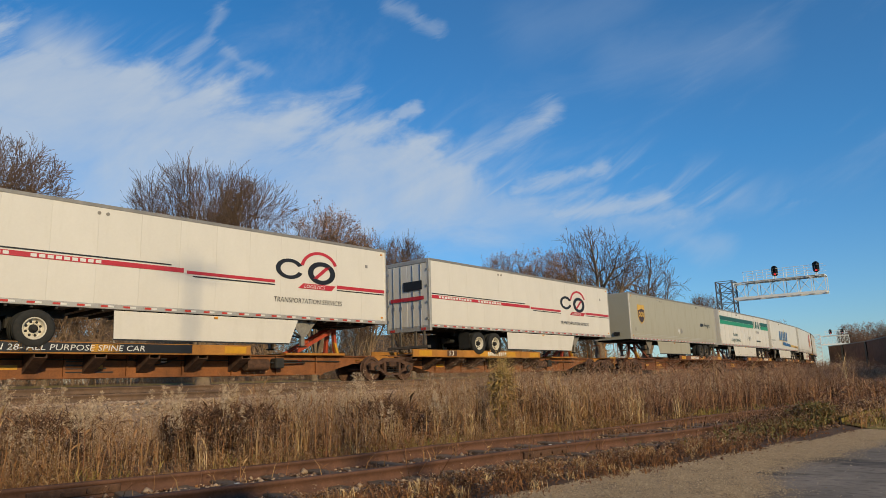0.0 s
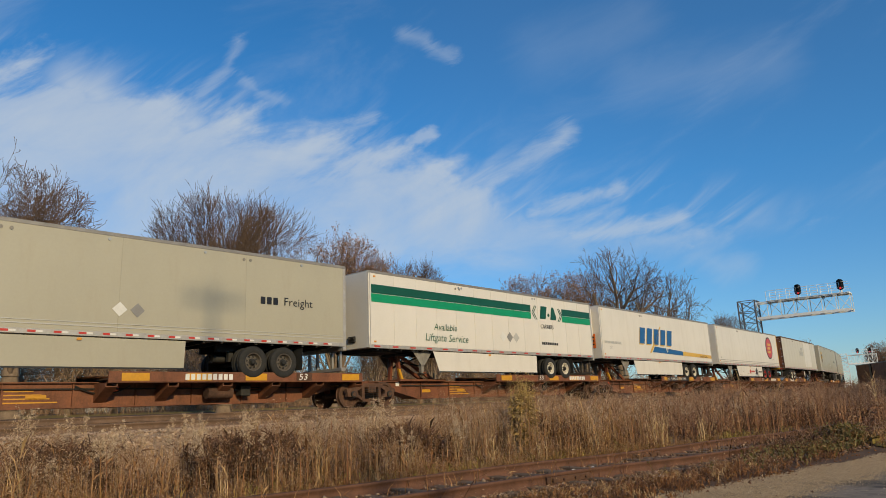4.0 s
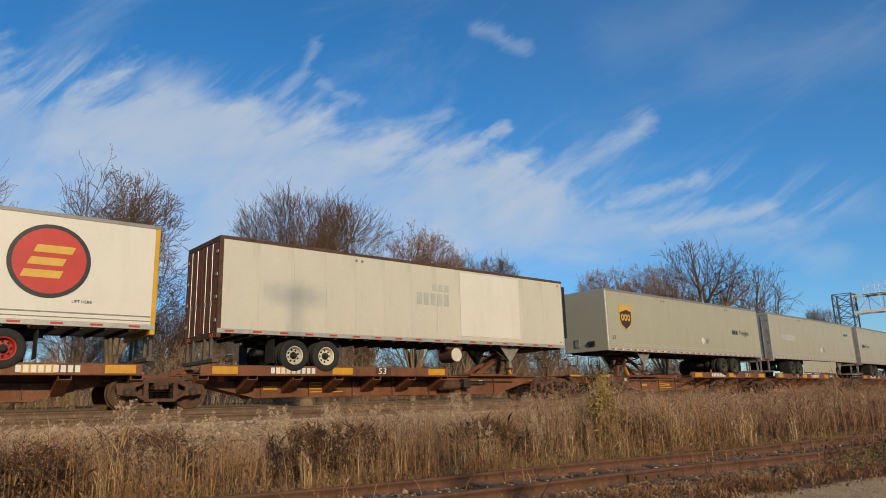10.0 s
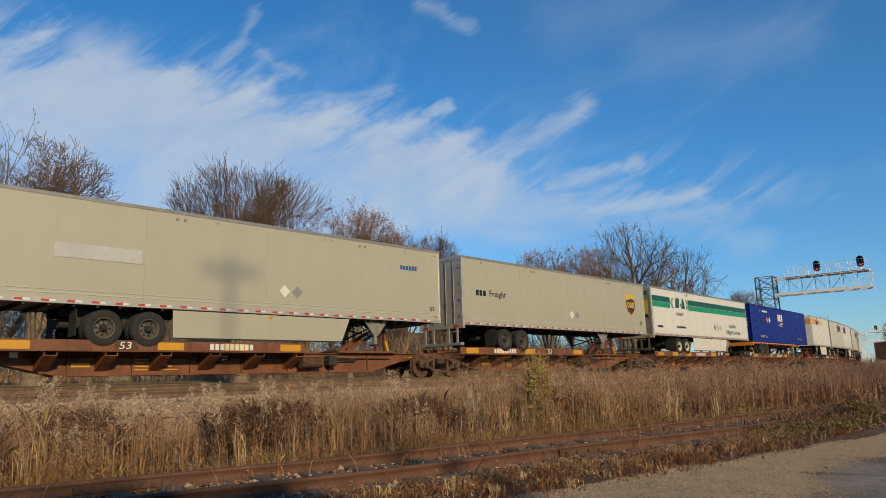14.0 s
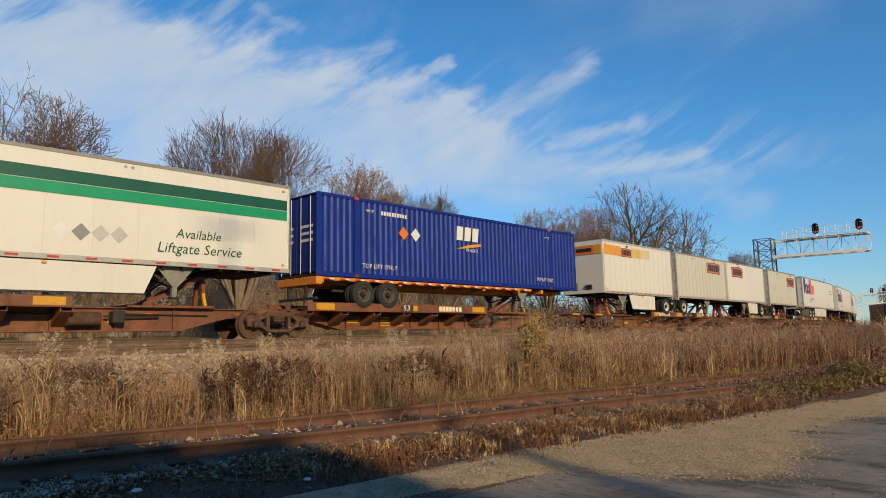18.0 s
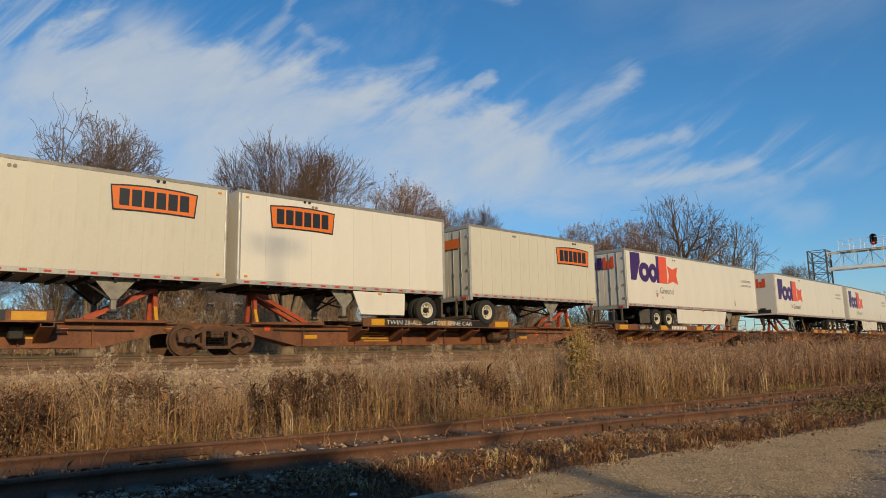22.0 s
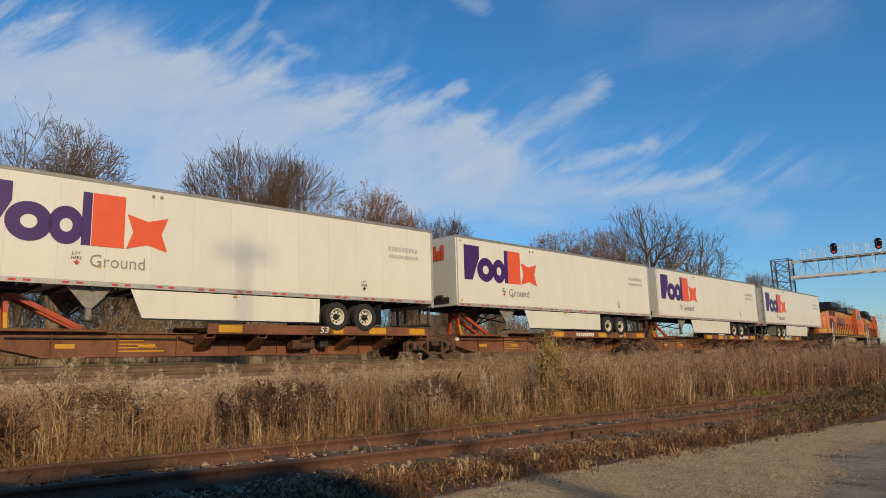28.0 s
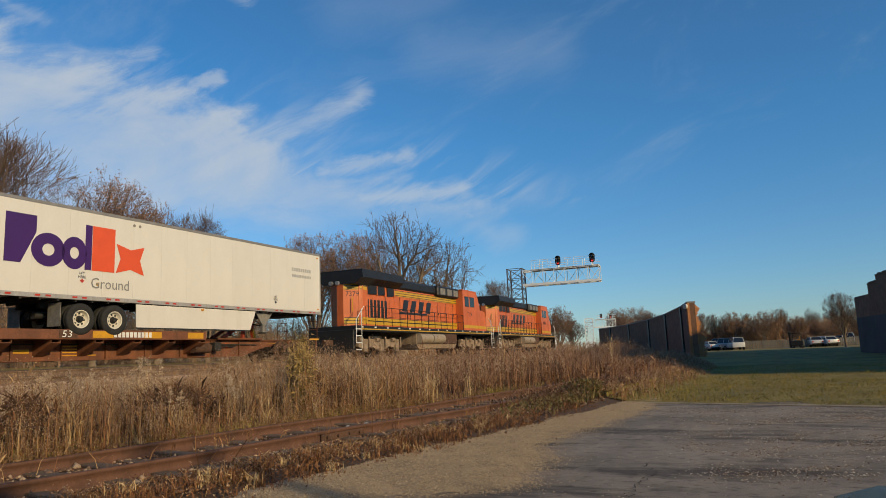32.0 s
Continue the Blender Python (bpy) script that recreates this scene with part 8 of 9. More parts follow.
# ---- bare trees ----
def grow(seed, height, wide, low, fork, curl, angle, fill, girth=0.023, fine=0.0075, order=4):
    """Branch segments of a bare tree inside an uneven crown: (start, end, radius at both, thin), and the tips."""
    r = np.random.default_rng(seed)
    mid, rz = height * (low * 0.7 + 1.0) / 2, height * (1.0 - low * 0.7) / 2
    segs, tips = [], []

    def full(p):
        a = math.atan2(p[1], p[0])
        b = 1 + 0.13 * math.sin(3 * a + seed) + 0.10 * math.sin(5 * a + 2.1 * seed + p[2] * 0.5) + 0.06 * math.sin(9 * a + p[2])
        return math.hypot(p[0], p[1]) / (wide * b) > max(0.0, 1 - abs((p[2] - mid) / rz) ** 2.5) ** 0.4

    def turned(d, ang):
        o = np.cross(d, r.normal(0, 1, 3))
        o /= np.linalg.norm(o) + 1e-6
        return d * math.cos(ang) + o * math.sin(ang)

    base, rad0 = height * low * 0.75, girth * height
    p = np.zeros(3)
    for k in range(5):
        q = p + np.array([r.normal(0, 0.03), r.normal(0, 0.03), base / 5])
        segs.append((p, q, rad0 * (1.25 - 0.25 * k / 4 if k else 1.5), rad0 * (1.0 - 0.05 * k), False))
        p = q
    stack = []
    for k in range(fork):
        b, rho = 2.4 * k + r.uniform(-0.35, 0.35), 0.97 * math.sqrt((k + r.uniform(0.1, 0.9)) / fork)
        d = np.array([math.cos(b) * rho * wide, math.sin(b) * rho * wide, mid + rz * (1 - rho ** 2.5) ** 0.4 - base])
        d /= np.linalg.norm(d)
        o, reach = p - np.array([0, 0, r.uniform(0, base * 0.35)]), 1.0
        while reach < height and not full(p + d * reach):
            reach += 0.25
        stack.append((o, d, reach * r.uniform(0.95, 1.12), rad0 * r.uniform(0.34, 0.62), 0))
    stride = (0.30, 0.21, 0.16, 0.13, 0.11)
    while stack:
        p, d, l, rad, lev = stack.pop()
        n = max(3, int(l / stride[lev]))
        for k in range(n):
            u = (k + 1) / n
            d = d + r.normal(0, curl * (0.7 + 0.2 * lev), 3) + np.array([0, 0, (0.006, 0.012, 0.018, 0.022, 0.02)[lev]])
            d = d / np.linalg.norm(d)
            q = p + d * l / n
            ra, rb = max(fine, rad * (1 - k / n) ** 1.3), max(fine * 0.75, rad * (1 - u) ** 1.3)
            segs.append((p, q, ra, rb, ra < 0.022))
            p = q
            if full(q) and q[2] > base and r.random() < 0.7:
                break
            if lev < order and u > (0.22, 0.12, 0.08, 0.1)[lev] and r.random() < fill * (0.80, 0.85, 0.85, 0.75)[lev]:
                c = turned(d, angle * r.uniform(0.65, 1.35))
                out = np.array([p[0], p[1], 0.55 * (p[2] - base)])
                c = c + out / (np.linalg.norm(out) + 1e-6) * 0.30
                stack.append((p, c / np.linalg.norm(c), min(l * 0.62, (9, 3.4, 1.8, 1.0, 0.55)[lev + 1]) * (1.0 - 0.35 * u) * r.uniform(0.6, 1.3), min(0.075, rb * (0.68, 0.72, 0.74, 0.72)[lev]), lev + 1))
        if lev < order:
            stack.append((p, turned(d, 0.3), l * 0.3, rb, lev + 1))
        tips.append(p)
    k = np.array([1, 1, 1.01 * height / np.percentile([q[2] for q in tips], 99.6)])
    return [(a * k, b * k, c, d, e) for a, b, c, d, e in segs], [q * k for q in tips]


def seg_mesh(name, segs, material, sides, thick=1.0):
    P, Q = np.array([s[0] for s in segs]), np.array([s[1] for s in segs])
    R, R1 = np.array([s[2] for s in segs]) * thick, np.array([s[3] for s in segs]) * thick
    d = Q - P
    d /= np.linalg.norm(d, axis=1)[:, None]
    a = np.cross(d, np.array([0.31, 0.77, 0.56]))
    a /= np.linalg.norm(a, axis=1)[:, None]
    b = np.cross(d, a)
    ang = 2 * np.pi * np.arange(sides) / sides
    ring = a[:, None, :] * np.cos(ang)[None, :, None] + b[:, None, :] * np.sin(ang)[None, :, None]
    V = np.concatenate([P[:, None] + ring * R[:, None, None], Q[:, None] + ring * R1[:, None, None]], 1)
    i = np.arange(sides)
    f = np.stack([i, (i + 1) % sides, sides + (i + 1) % sides, sides + i], -1)
    F = (f[None] + (2 * sides * np.arange(len(segs)))[:, None, None]).reshape(-1, 4)
    return big_mesh(name, V.reshape(-1, 3), F, material, 4)


TREES, CROWN = {}, {}


def tree_kind(key, seed, wide, low, fork, curl, angle, fill, leafy=0, girth=0.023, fine=0.0075):
    segs, tips = grow(seed, 10.0, wide, low, fork, curl, angle, fill, girth, fine)
    trunk = seg_mesh("trunk", [s for s in segs if not s[4]], "bark", 6)
    fine = seg_mesh("crown", [s for s in segs if s[4]], "twig", 3)
    leaves = None
    if leafy:
        r = np.random.default_rng(seed)
        E = np.array(tips)
        p = E[r.integers(0, len(E), leafy)] + r.normal(0, 0.10, (leafy, 3))
        q = r.normal(0, 0.05, (leafy, 2, 3))
        leaves = big_mesh("dead_leaves", np.stack([p, p + q[:, 0], p + q[:, 1]], 1).reshape(-1, 3), np.arange(leafy * 3).reshape(-1, 3), "leafbrown")
    TREES[key], CROWN[key] = (trunk, fine, leaves), wide


tree_kind("big", 3, 4.3, 0.22, 20, 0.045, 0.60, 0.64, 0, 0.034)
tree_kind("round", 5, 3.6, 0.24, 14, 0.07, 0.62, 0.66)
tree_kind("vase", 11, 3.2, 0.22, 12, 0.06, 0.58, 0.68)
tree_kind("tall", 23, 2.8, 0.26, 12, 0.09, 0.65, 0.70)
tree_kind("leafy", 31, 4.0, 0.18, 16, 0.07, 0.62, 0.66, 19000)
tree_kind("old", 47, 4.0, 0.28, 9, 0.15, 0.88, 0.67, 0, 0.042, 0.0105)
tree_kind("open", 61, 4.0, 0.30, 7, 0.14, 0.78, 0.60, 0, 0.052, 0.0110)


def tree(kind, left, right, dist, el, label, turn=0.0):
    """A tree whose crown spans two bearings and tops out at an elevation."""
    angle, half = (left + right) / 2, dist * math.tan(radians((left - right) / 2))
    x, y = dist * math.cos(radians(angle)), dist * math.sin(radians(angle))
    z = float(far_z(x, y)) - 0.05
    k = (dist * math.tan(radians(el)) + 1.25 - z) / 10.1
    w = min(1.25 * k, max(half / CROWN[kind], 0.8 * k))
    t = thing("tree", label, "tree", "bare trees", pose(x, y, z, 0, 0, turn) @ Matrix.Diagonal((w, w, k, 1)))
    for nm, me in zip(("trunk", "crown", "dead_leaves"), TREES[kind]):
        if me:
            part(nm, me, None, t)
    return t


bare = "bare grey-brown tree with many fine twigs behind the tracks"
brownish = "tree with thin brown dead leaves behind the tracks"
farbare = "fine-twigged bare tree behind the board fence"
farleaf = "rust-brown leafy tree behind the board fence"
slender = "slender bare tree in the thicket behind the tracks"
for row in (
        ("old", 81.0, 71.2, 44, 17.9, bare, 20), ("round", 92, 83, 43, 17.2, bare, 60), ("old", 101, 91, 40, 17, bare, 200),
        ("big", 68.9, 55.0, 43, 17.4, "large bare tree with a pale forked trunk behind the tracks", 10),
        ("leafy", 57.0, 49.6, 60, 14.2, brownish, 0), ("round", 51.2, 46.6, 66, 12.2, bare, 140), ("vase", 48.4, 44.2, 72, 11.9, bare, 300),
        ("leafy", 39.8, 33.8, 80, 10.3, brownish, 150), ("leafy", 35.6, 30.6, 84, 10.2, brownish, 250), ("open", 33.2, 27.0, 74, 11.8, bare, 80), ("open", 28.9, 24.2, 76, 9.8, bare, 230),
        ("round", 23.5, 20.6, 112, 6.1, bare, 15), ("leafy", 18.5, 15.6, 140, 3.6, brownish, 70), ("round", 17.2, 14.8, 225, 2.5, bare, 170), ("leafy", 13.4, 10.9, 225, 3.2, brownish, 120), ("leafy", 12.0, 9.6, 230, 3.2, brownish, 20), ("round", 10.6, 8.8, 230, 2.8, bare, 80),
        ("round", -2.4, -4.6, 92, 3.4, bare, 45),
        ("vase", 6.9, 5.4, 126, 2.51, farbare, 30), ("round", 5.9, 4.3, 130, 2.36, farbare, 80), ("leafy", 4.6, 3.0, 128, 2.43, farleaf, 200), ("round", 3.4, 2.0, 132, 2.28, farbare, 130), ("leafy", 2.5, 0.9, 127, 2.36, farleaf, 20),
        ("vase", 1.3, -0.2, 130, 2.51, farbare, 250), ("leafy", 0.5, -1.3, 122, 1.90, farleaf, 310), ("tall", -0.9, -2.1, 134, 2.36, farbare, 60), ("leafy", -1.2, -2.7, 124, 1.52, farleaf, 100), ("vase", -2.0, -3.4, 136, 2.13, farbare, 10), ("round", -3.6, -5.4, 128, 2.28, farbare, 220),
        ("tall", 75.0, 70.0, 52, 8.5, slender, 10), ("round", 72.0, 67.0, 58, 8.0, slender, 70), ("vase", 59.5, 55.0, 62, 7.2, slender, 30), ("round", 52.0, 48.0, 60, 7.2, slender, 90),
        ("tall", 47.5, 43.0, 66, 6.9, slender, 200), ("round", 44.0, 40.5, 70, 6.6, slender, 260), ("vase", 81.0, 76.0, 50, 8.8, slender, 100), ("tall", 87.0, 81.0, 48, 9.0, slender, 170), ("old", 66.0, 61.0, 72, 6.4, slender, 10), ("vase", 33.0, 29.0, 90, 5.2, slender, 90)):
    tree(*row)


# thickets behind the tracks and the far wood
def thicket(name, pts, h, label, spread=0.5, wid=0.02, n_leaf=4, material="brush", shoot=0.16, grown=1.0):
    n = len(pts)
    P = np.asarray(pts, float)
    H = h * rng.uniform(0.45, 1.1, n) * grown
    a = rng.uniform(0, 6.283, n)
    tip = P + np.stack([np.cos(a) * H * spread * rng.random(n), np.sin(a) * H * spread * rng.random(n), H], -1)
    f = rng.uniform(0, 3.14, n)
    w = np.stack([np.cos(f), np.sin(f), 0 * f], -1) * wid
    V = [np.stack([P - w, P + w, tip], 1).reshape(-1, 3)]
    m = n * n_leaf
    k = np.repeat(np.arange(n), n_leaf)
    u = rng.uniform(0.2, 0.98, m)[:, None]
    p = P[k] * (1 - u) + tip[k] * u
    d = (rng.normal(0, 1, (m, 3)) * np.array([0.8, 0.8, 0.8]) + np.array([0, 0, 0.9])) * (H[k] * shoot)[:, None]
    w2 = rng.normal(0, wid * 0.9, (m, 3))
    V.append(np.stack([p - w2, p + w2, p + d], 1).reshape(-1, 3))
    V = np.concatenate(V)
    return tagged(new(name, big_mesh(name, V, np.arange(len(V)).reshape(-1, 3), material)), label, "bushes", kind="stuff")


n = 12000
s = np.concatenate([rng.uniform(-25, 40, 6000), rng.uniform(40, 110, 6000)])
off = 26.0 + 24 * rng.random(n) + 2 * np.sin(s * 0.21)
hx = np.interp(s, LINE_S, LINE_H)
X, Y = np.interp(s, LINE_S, LINE_X) - off * np.sin(hx), np.interp(s, LINE_S, LINE_Y) + off * np.cos(hx)
lush = 0.70 + 0.30 * np.sin(s * 0.47 + 1.2 * np.sin(s * 0.19)) + 0.2 * np.sin(s * 1.7)
thicket("thicket", np.stack([X, Y, far_z(X, Y)], -1), 6.4, "brown leafless thicket along the far side of the line", spread=0.8, wid=0.013, n_leaf=20, shoot=0.12, material="greybrush", grown=np.clip(lush, 0.35, 1.3))
n = 15000
ang, d = np.radians(rng.uniform(-14, 9.0, n)), rng.uniform(128, 150, n)
hh = 1 + 0.30 * np.sin(np.degrees(ang) * 1.3 + 0.4) * np.sin(np.degrees(ang) * 3.1)
thicket("far_wood", np.stack([d * np.cos(ang), d * np.sin(ang), 0.4 + 0 * d], -1), 3.9, "brown and rust far wood behind the lawn", wid=0.022, n_leaf=26, shoot=0.075, grown=hh)
n = 9000
ang, d = np.radians(rng.uniform(9.0, 118.0, n)), rng.uniform(100, 180, n)
d = d + 110 * (1 - step(np.degrees(ang), 17.5, 19.0))
thicket("distant_wood", np.stack([d * np.cos(ang), d * np.sin(ang), 0.4 + 0 * d], -1), 5.2, "hazy distant wood beyond the line", wid=0.04, n_leaf=22, shoot=0.09, grown=0.72 + 0.4 * step(np.degrees(ang), 22, 40))


# ---- signal bridge over the line ----
def lattice(s, a, b, w, h, n, r=0.055):
    """A square lattice girder from a to b; w and h are its cross size."""
    a, b = Vector(a), Vector(b)
    d = (b - a).normalized()
    up = Vector((0, 0, 1)) if abs(d.z) < 0.5 else Vector((1, 0.0, 0))
    sd = d.cross(up).normalized()
    up = sd.cross(d).normalized()
    c = [(sd * i * w / 2, up * j * h / 2) for i, j in ((-1, -1), (1, -1), (1, 1), (-1, 1))]
    P = [[a + (b - a) * (k / n) + p + q for p, q in c] for k in range(n + 1)]
    for i in range(4):
        s.beam(P[0][i], P[n][i], r * 2, r * 2)
    for k in range(n + 1):
        for i in range(4):
            s.beam(P[k][i], P[k][(i + 1) % 4], r, r)
    for k in range(n):
        for i in (0, 2) if k % 2 else (0, 2):
            s.beam(P[k][i], P[k + 1][(i + 1) % 4], r * 0.8, r * 0.8)
            s.beam(P[k][(i + 1) % 4], P[k + 1][i], r * 0.8, r * 0.8)
        for i in (1, 3):
            s.beam(P[k][i if k % 2 else (i + 1) % 4], P[k + 1][(i + 1) % 4 if k % 2 else i], r * 0.8, r * 0.8)
    return s


def signal_bridge(mx, my, heading, reach, z_arm, heads, label, size=1.0, steel="shadesteel"):
    t = thing("signal_bridge", label, "railway signal", m=pose(mx, my, 0.4, 0, 0, heading))
    # by default mast and ladder take the steel with shade in its colour
    part("mast", lattice(Shape(), (0, 0, 0.1), (0, 0, z_arm + 1.6 * size), 1.35 * size, 1.35 * size, 9, 0.05 * size), steel, t)
    part("footing", Shape().cbox(-0.9, 0.9, -0.9, 0.9, -0.4, 0.15, 0.04), "concrete", t)
    part("arm", lattice(Shape(), (0, -0.6 * size, z_arm + 0.7 * size), (0, -reach, z_arm + 0.7 * size), 1.2 * size, 1.25 * size, 7, 0.045 * size), "silver", t)
    for x in (-0.6, 0.6):
        part("lower_chord", Shape().beam((x * size, -0.6 * size, z_arm + 0.03 * size), (x * size, -reach, z_arm + 0.03 * size), 0.14 * size, 0.2 * size), "silver", t)
    ladder = Shape().bar((-0.9, 0.5, 0.2), (-0.9, 0.5, z_arm + 2), 0.03, 6).bar((-0.9, 0.9, 0.2), (-0.9, 0.9, z_arm + 2), 0.03, 6)
    for k in range(int(z_arm / 0.35)):
        ladder.bar((-0.9, 0.5, 0.5 + 0.35 * k), (-0.9, 0.9, 0.5 + 0.35 * k), 0.018, 5)
    part("ladder", ladder, "shadesteel", t)
    walk_z = z_arm + 1.36 * size
    part("walkway", Shape().box(-0.7 * size, 0.7 * size, -reach, -2.0, walk_z, walk_z + 0.05), "silver", t)
    rails = Shape()
    k = 0
    y = -2.1
    while y > -reach:
        rails.bar((-0.68 * size, y, walk_z), (-0.68 * size, y, walk_z + 1.1), 0.025, 6).bar((0.68 * size, y, walk_z), (0.68 * size, y, walk_z + 1.1), 0.025, 6)
        y -= 1.0
    for x in (-0.68 * size, 0.68 * size):
        for z in (0.55, 1.1):
            rails.bar((x, -2.1, walk_z + z), (x, -reach, walk_z + z), 0.022, 6)
    part("walkway_railing", rails, "silver", t)
    for hy in heads:
        face = [(0.32 * math.cos(a) + hy, 0.32 * math.sin(a) + walk_z + (1.12 if math.sin(a) > 0 else 0.62)) for a in (k * math.pi / 12 for k in range(24))]
        v = [(x, y, z) for x in (-0.78, -0.70) for y, z in face]
        h = part("signal_head", Shape().add(v, [tuple(range(24)), tuple(range(47, 23, -1))] + [(k, (k + 1) % 24, 24 + (k + 1) % 24, 24 + k) for k in range(24)]), "black", t)
        for dz in (0.52, 0.87, 1.22):
            part("hood", Shape().bar((-1.05, hy, walk_z + dz), (-0.78, hy, walk_z + dz), 0.16, 14, caps=False), "black", h)
        part("red_lamp", Shape().bar((-0.80, hy, walk_z + 0.52), (-0.785, hy, walk_z + 0.52), 0.095, 14), "redlamp", h)
        part("signal_post", Shape().bar((-0.66, hy, walk_z - 0.3), (-0.66, hy, walk_z + 1.4), 0.05, 8), "silver", t)
    return t


signal_bridge(77.6, 28.6, 6.5, 9.9, 8.72, (-5.25, -9.2), "silver lattice signal cantilever with two red signals over the tracks", 1.3)
signal_bridge(179.0, 46.6, 14, 6.8, 6.6, (-3.2, -5.6), "second silver signal bridge far along the curve", 1.5, "silver")


# ---- old brick wall beside the siding ----
def brick_wall():
    t = tagged(new("wall_east"), "tall old brick wall in shade, broken near end coloured sunlit orange", "brick wall", kind="structure")
    bear = np.radians([6.92, 7.42, 8.65, 9.97, 11.5, 12.95, 13.85])
    dist = np.interp(np.degrees(bear), [6.92, 7.64, 8.74, 10.27, 12.05, 13.85], [59.6, 68.4, 79.8, 94.5, 111.0, 122.0])
    xs, ys = dist * np.cos(bear), dist * np.sin(bear)
    for i in range(6):
        a, b = Vector((xs[i], ys[i], 0)), Vector((xs[i + 1], ys[i + 1], 0))
        d = (b - a).normalized()
        nrm = Vector((-d.y, d.x, 0))
        v = [p + nrm * o + Vector((0, 0, z)) for p in (a, b) for o in (0.0, -0.55) for z in (0.2, 4.72)]
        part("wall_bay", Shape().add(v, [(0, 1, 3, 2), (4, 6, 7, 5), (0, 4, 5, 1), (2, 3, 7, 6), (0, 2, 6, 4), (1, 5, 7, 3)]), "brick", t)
        v = [p + nrm * o + Vector((0, 0, z)) for p in (a, b) for o in (0.06, -0.61) for z in (4.72, 4.84)]
        part("coping", Shape().add(v, [(0, 1, 3, 2), (4, 6, 7, 5), (0, 4, 5, 1), (2, 3, 7, 6), (0, 2, 6, 4), (1, 5, 7, 3)]), "concrete", t)
        if i:
            v = [a + d * q + nrm * o + Vector((0, 0, z)) for q in (-0.35, 0.35) for o in (0.002, 0.16) for z in (0.2, 4.71)]
            part("pilaster", Shape().add(v, [(0, 1, 3, 2), (4, 6, 7, 5), (0, 4, 5, 1), (2, 3, 7, 6), (0, 2, 6, 4), (1, 5, 7, 3)]), "black", t)
    # the broken end, laid brick by brick in the brightened, sunlit-coloured copy
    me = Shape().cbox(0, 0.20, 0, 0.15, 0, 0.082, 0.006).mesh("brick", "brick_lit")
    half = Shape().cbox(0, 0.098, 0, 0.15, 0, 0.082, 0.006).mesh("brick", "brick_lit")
    x0, y0 = float(xs[0]), float(ys[0])
    r = random.Random(5)
    for row in range(50):
        z = 0.22 + row * 0.090
        u = row / 50
        wide = 1.0 + 0.42 * (1 - step(u, 0.30, 0.62)) + 0.10 * math.sin(row * 0.45) - 0.35 * step(u, 0.86, 1.0) + r.uniform(-0.06, 0.06)
        q = 0.0
        while q < wide - 0.04:
            short = row % 2 and q == 0.0
            ob = part("brick", half if short else me, None, t)
            o = r.uniform(-0.006, 0.006)
            ob.matrix_basis = pose(x0 - 0.14 + 0.707 * (q + o), y0 + 0.03 - 0.707 * (q - o), z, 0, 0, -45)
            q += 0.105 if short else 0.207
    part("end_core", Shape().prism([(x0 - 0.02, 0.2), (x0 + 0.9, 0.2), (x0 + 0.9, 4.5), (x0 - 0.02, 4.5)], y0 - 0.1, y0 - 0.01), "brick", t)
    part("wall_lamp", Shape().bar((x0 - 0.1, y0 + 0.12, 4.45), (x0 - 0.25, y0 + 0.22, 4.45), 0.2, 14), "rim", t)
    return t


brick_wall()


# ---- brick building at the edge of the lawn ----
def old_building():
    t = thing("brick_building", "old brick building with a stepped parapet and slate-painted lower wall", "building", m=pose(56.0, -4.28, 0, 0, 0, 189.7))
    part("lower_wall", Shape().box(0, 21, 0, 7.5, 0.1, 2.7), "slate", t)
    tops = ((0.02, 3.4, 4.0), (3.4, 5.3, 4.75), (5.3, 20.98, 5.15))
    for a, b, z in tops:
        part("upper_wall", Shape().box(a, b, 0.012, 7.48, 2.7, z), "brick", t)
        part("coping", Shape().cbox(a - 0.01, b - 0.02, -0.02, 0.36, z, z + 0.07, 0.015), "brick", t)
    r = random.Random(9)
    me = Shape().cbox(0, 0.21, -0.02, 0.1, 0, 0.07, 0.006).mesh("brick", "brick")
    for a, b, z in tops:
        for k in range(int((b - a) / 0.24)):
            if r.random() < 0.6:
                part("brick", me, None, t).matrix_basis = pose(a + 0.1 + k * 0.24, 0.03 + r.uniform(0, 0.03), z + 0.072, 0, 0, r.uniform(-4, 4))
    part("drain_pipe", Shape().bar((-0.09, 0.12, 0.2), (-0.09, 0.12, 3.0), 0.06, 8), "dark", t)
    part("pipe_bracket", Shape().cbox(-0.16, 0.02, 0.06, 0.18, 2.55, 2.62, 0.01), "dark", t)


old_building()


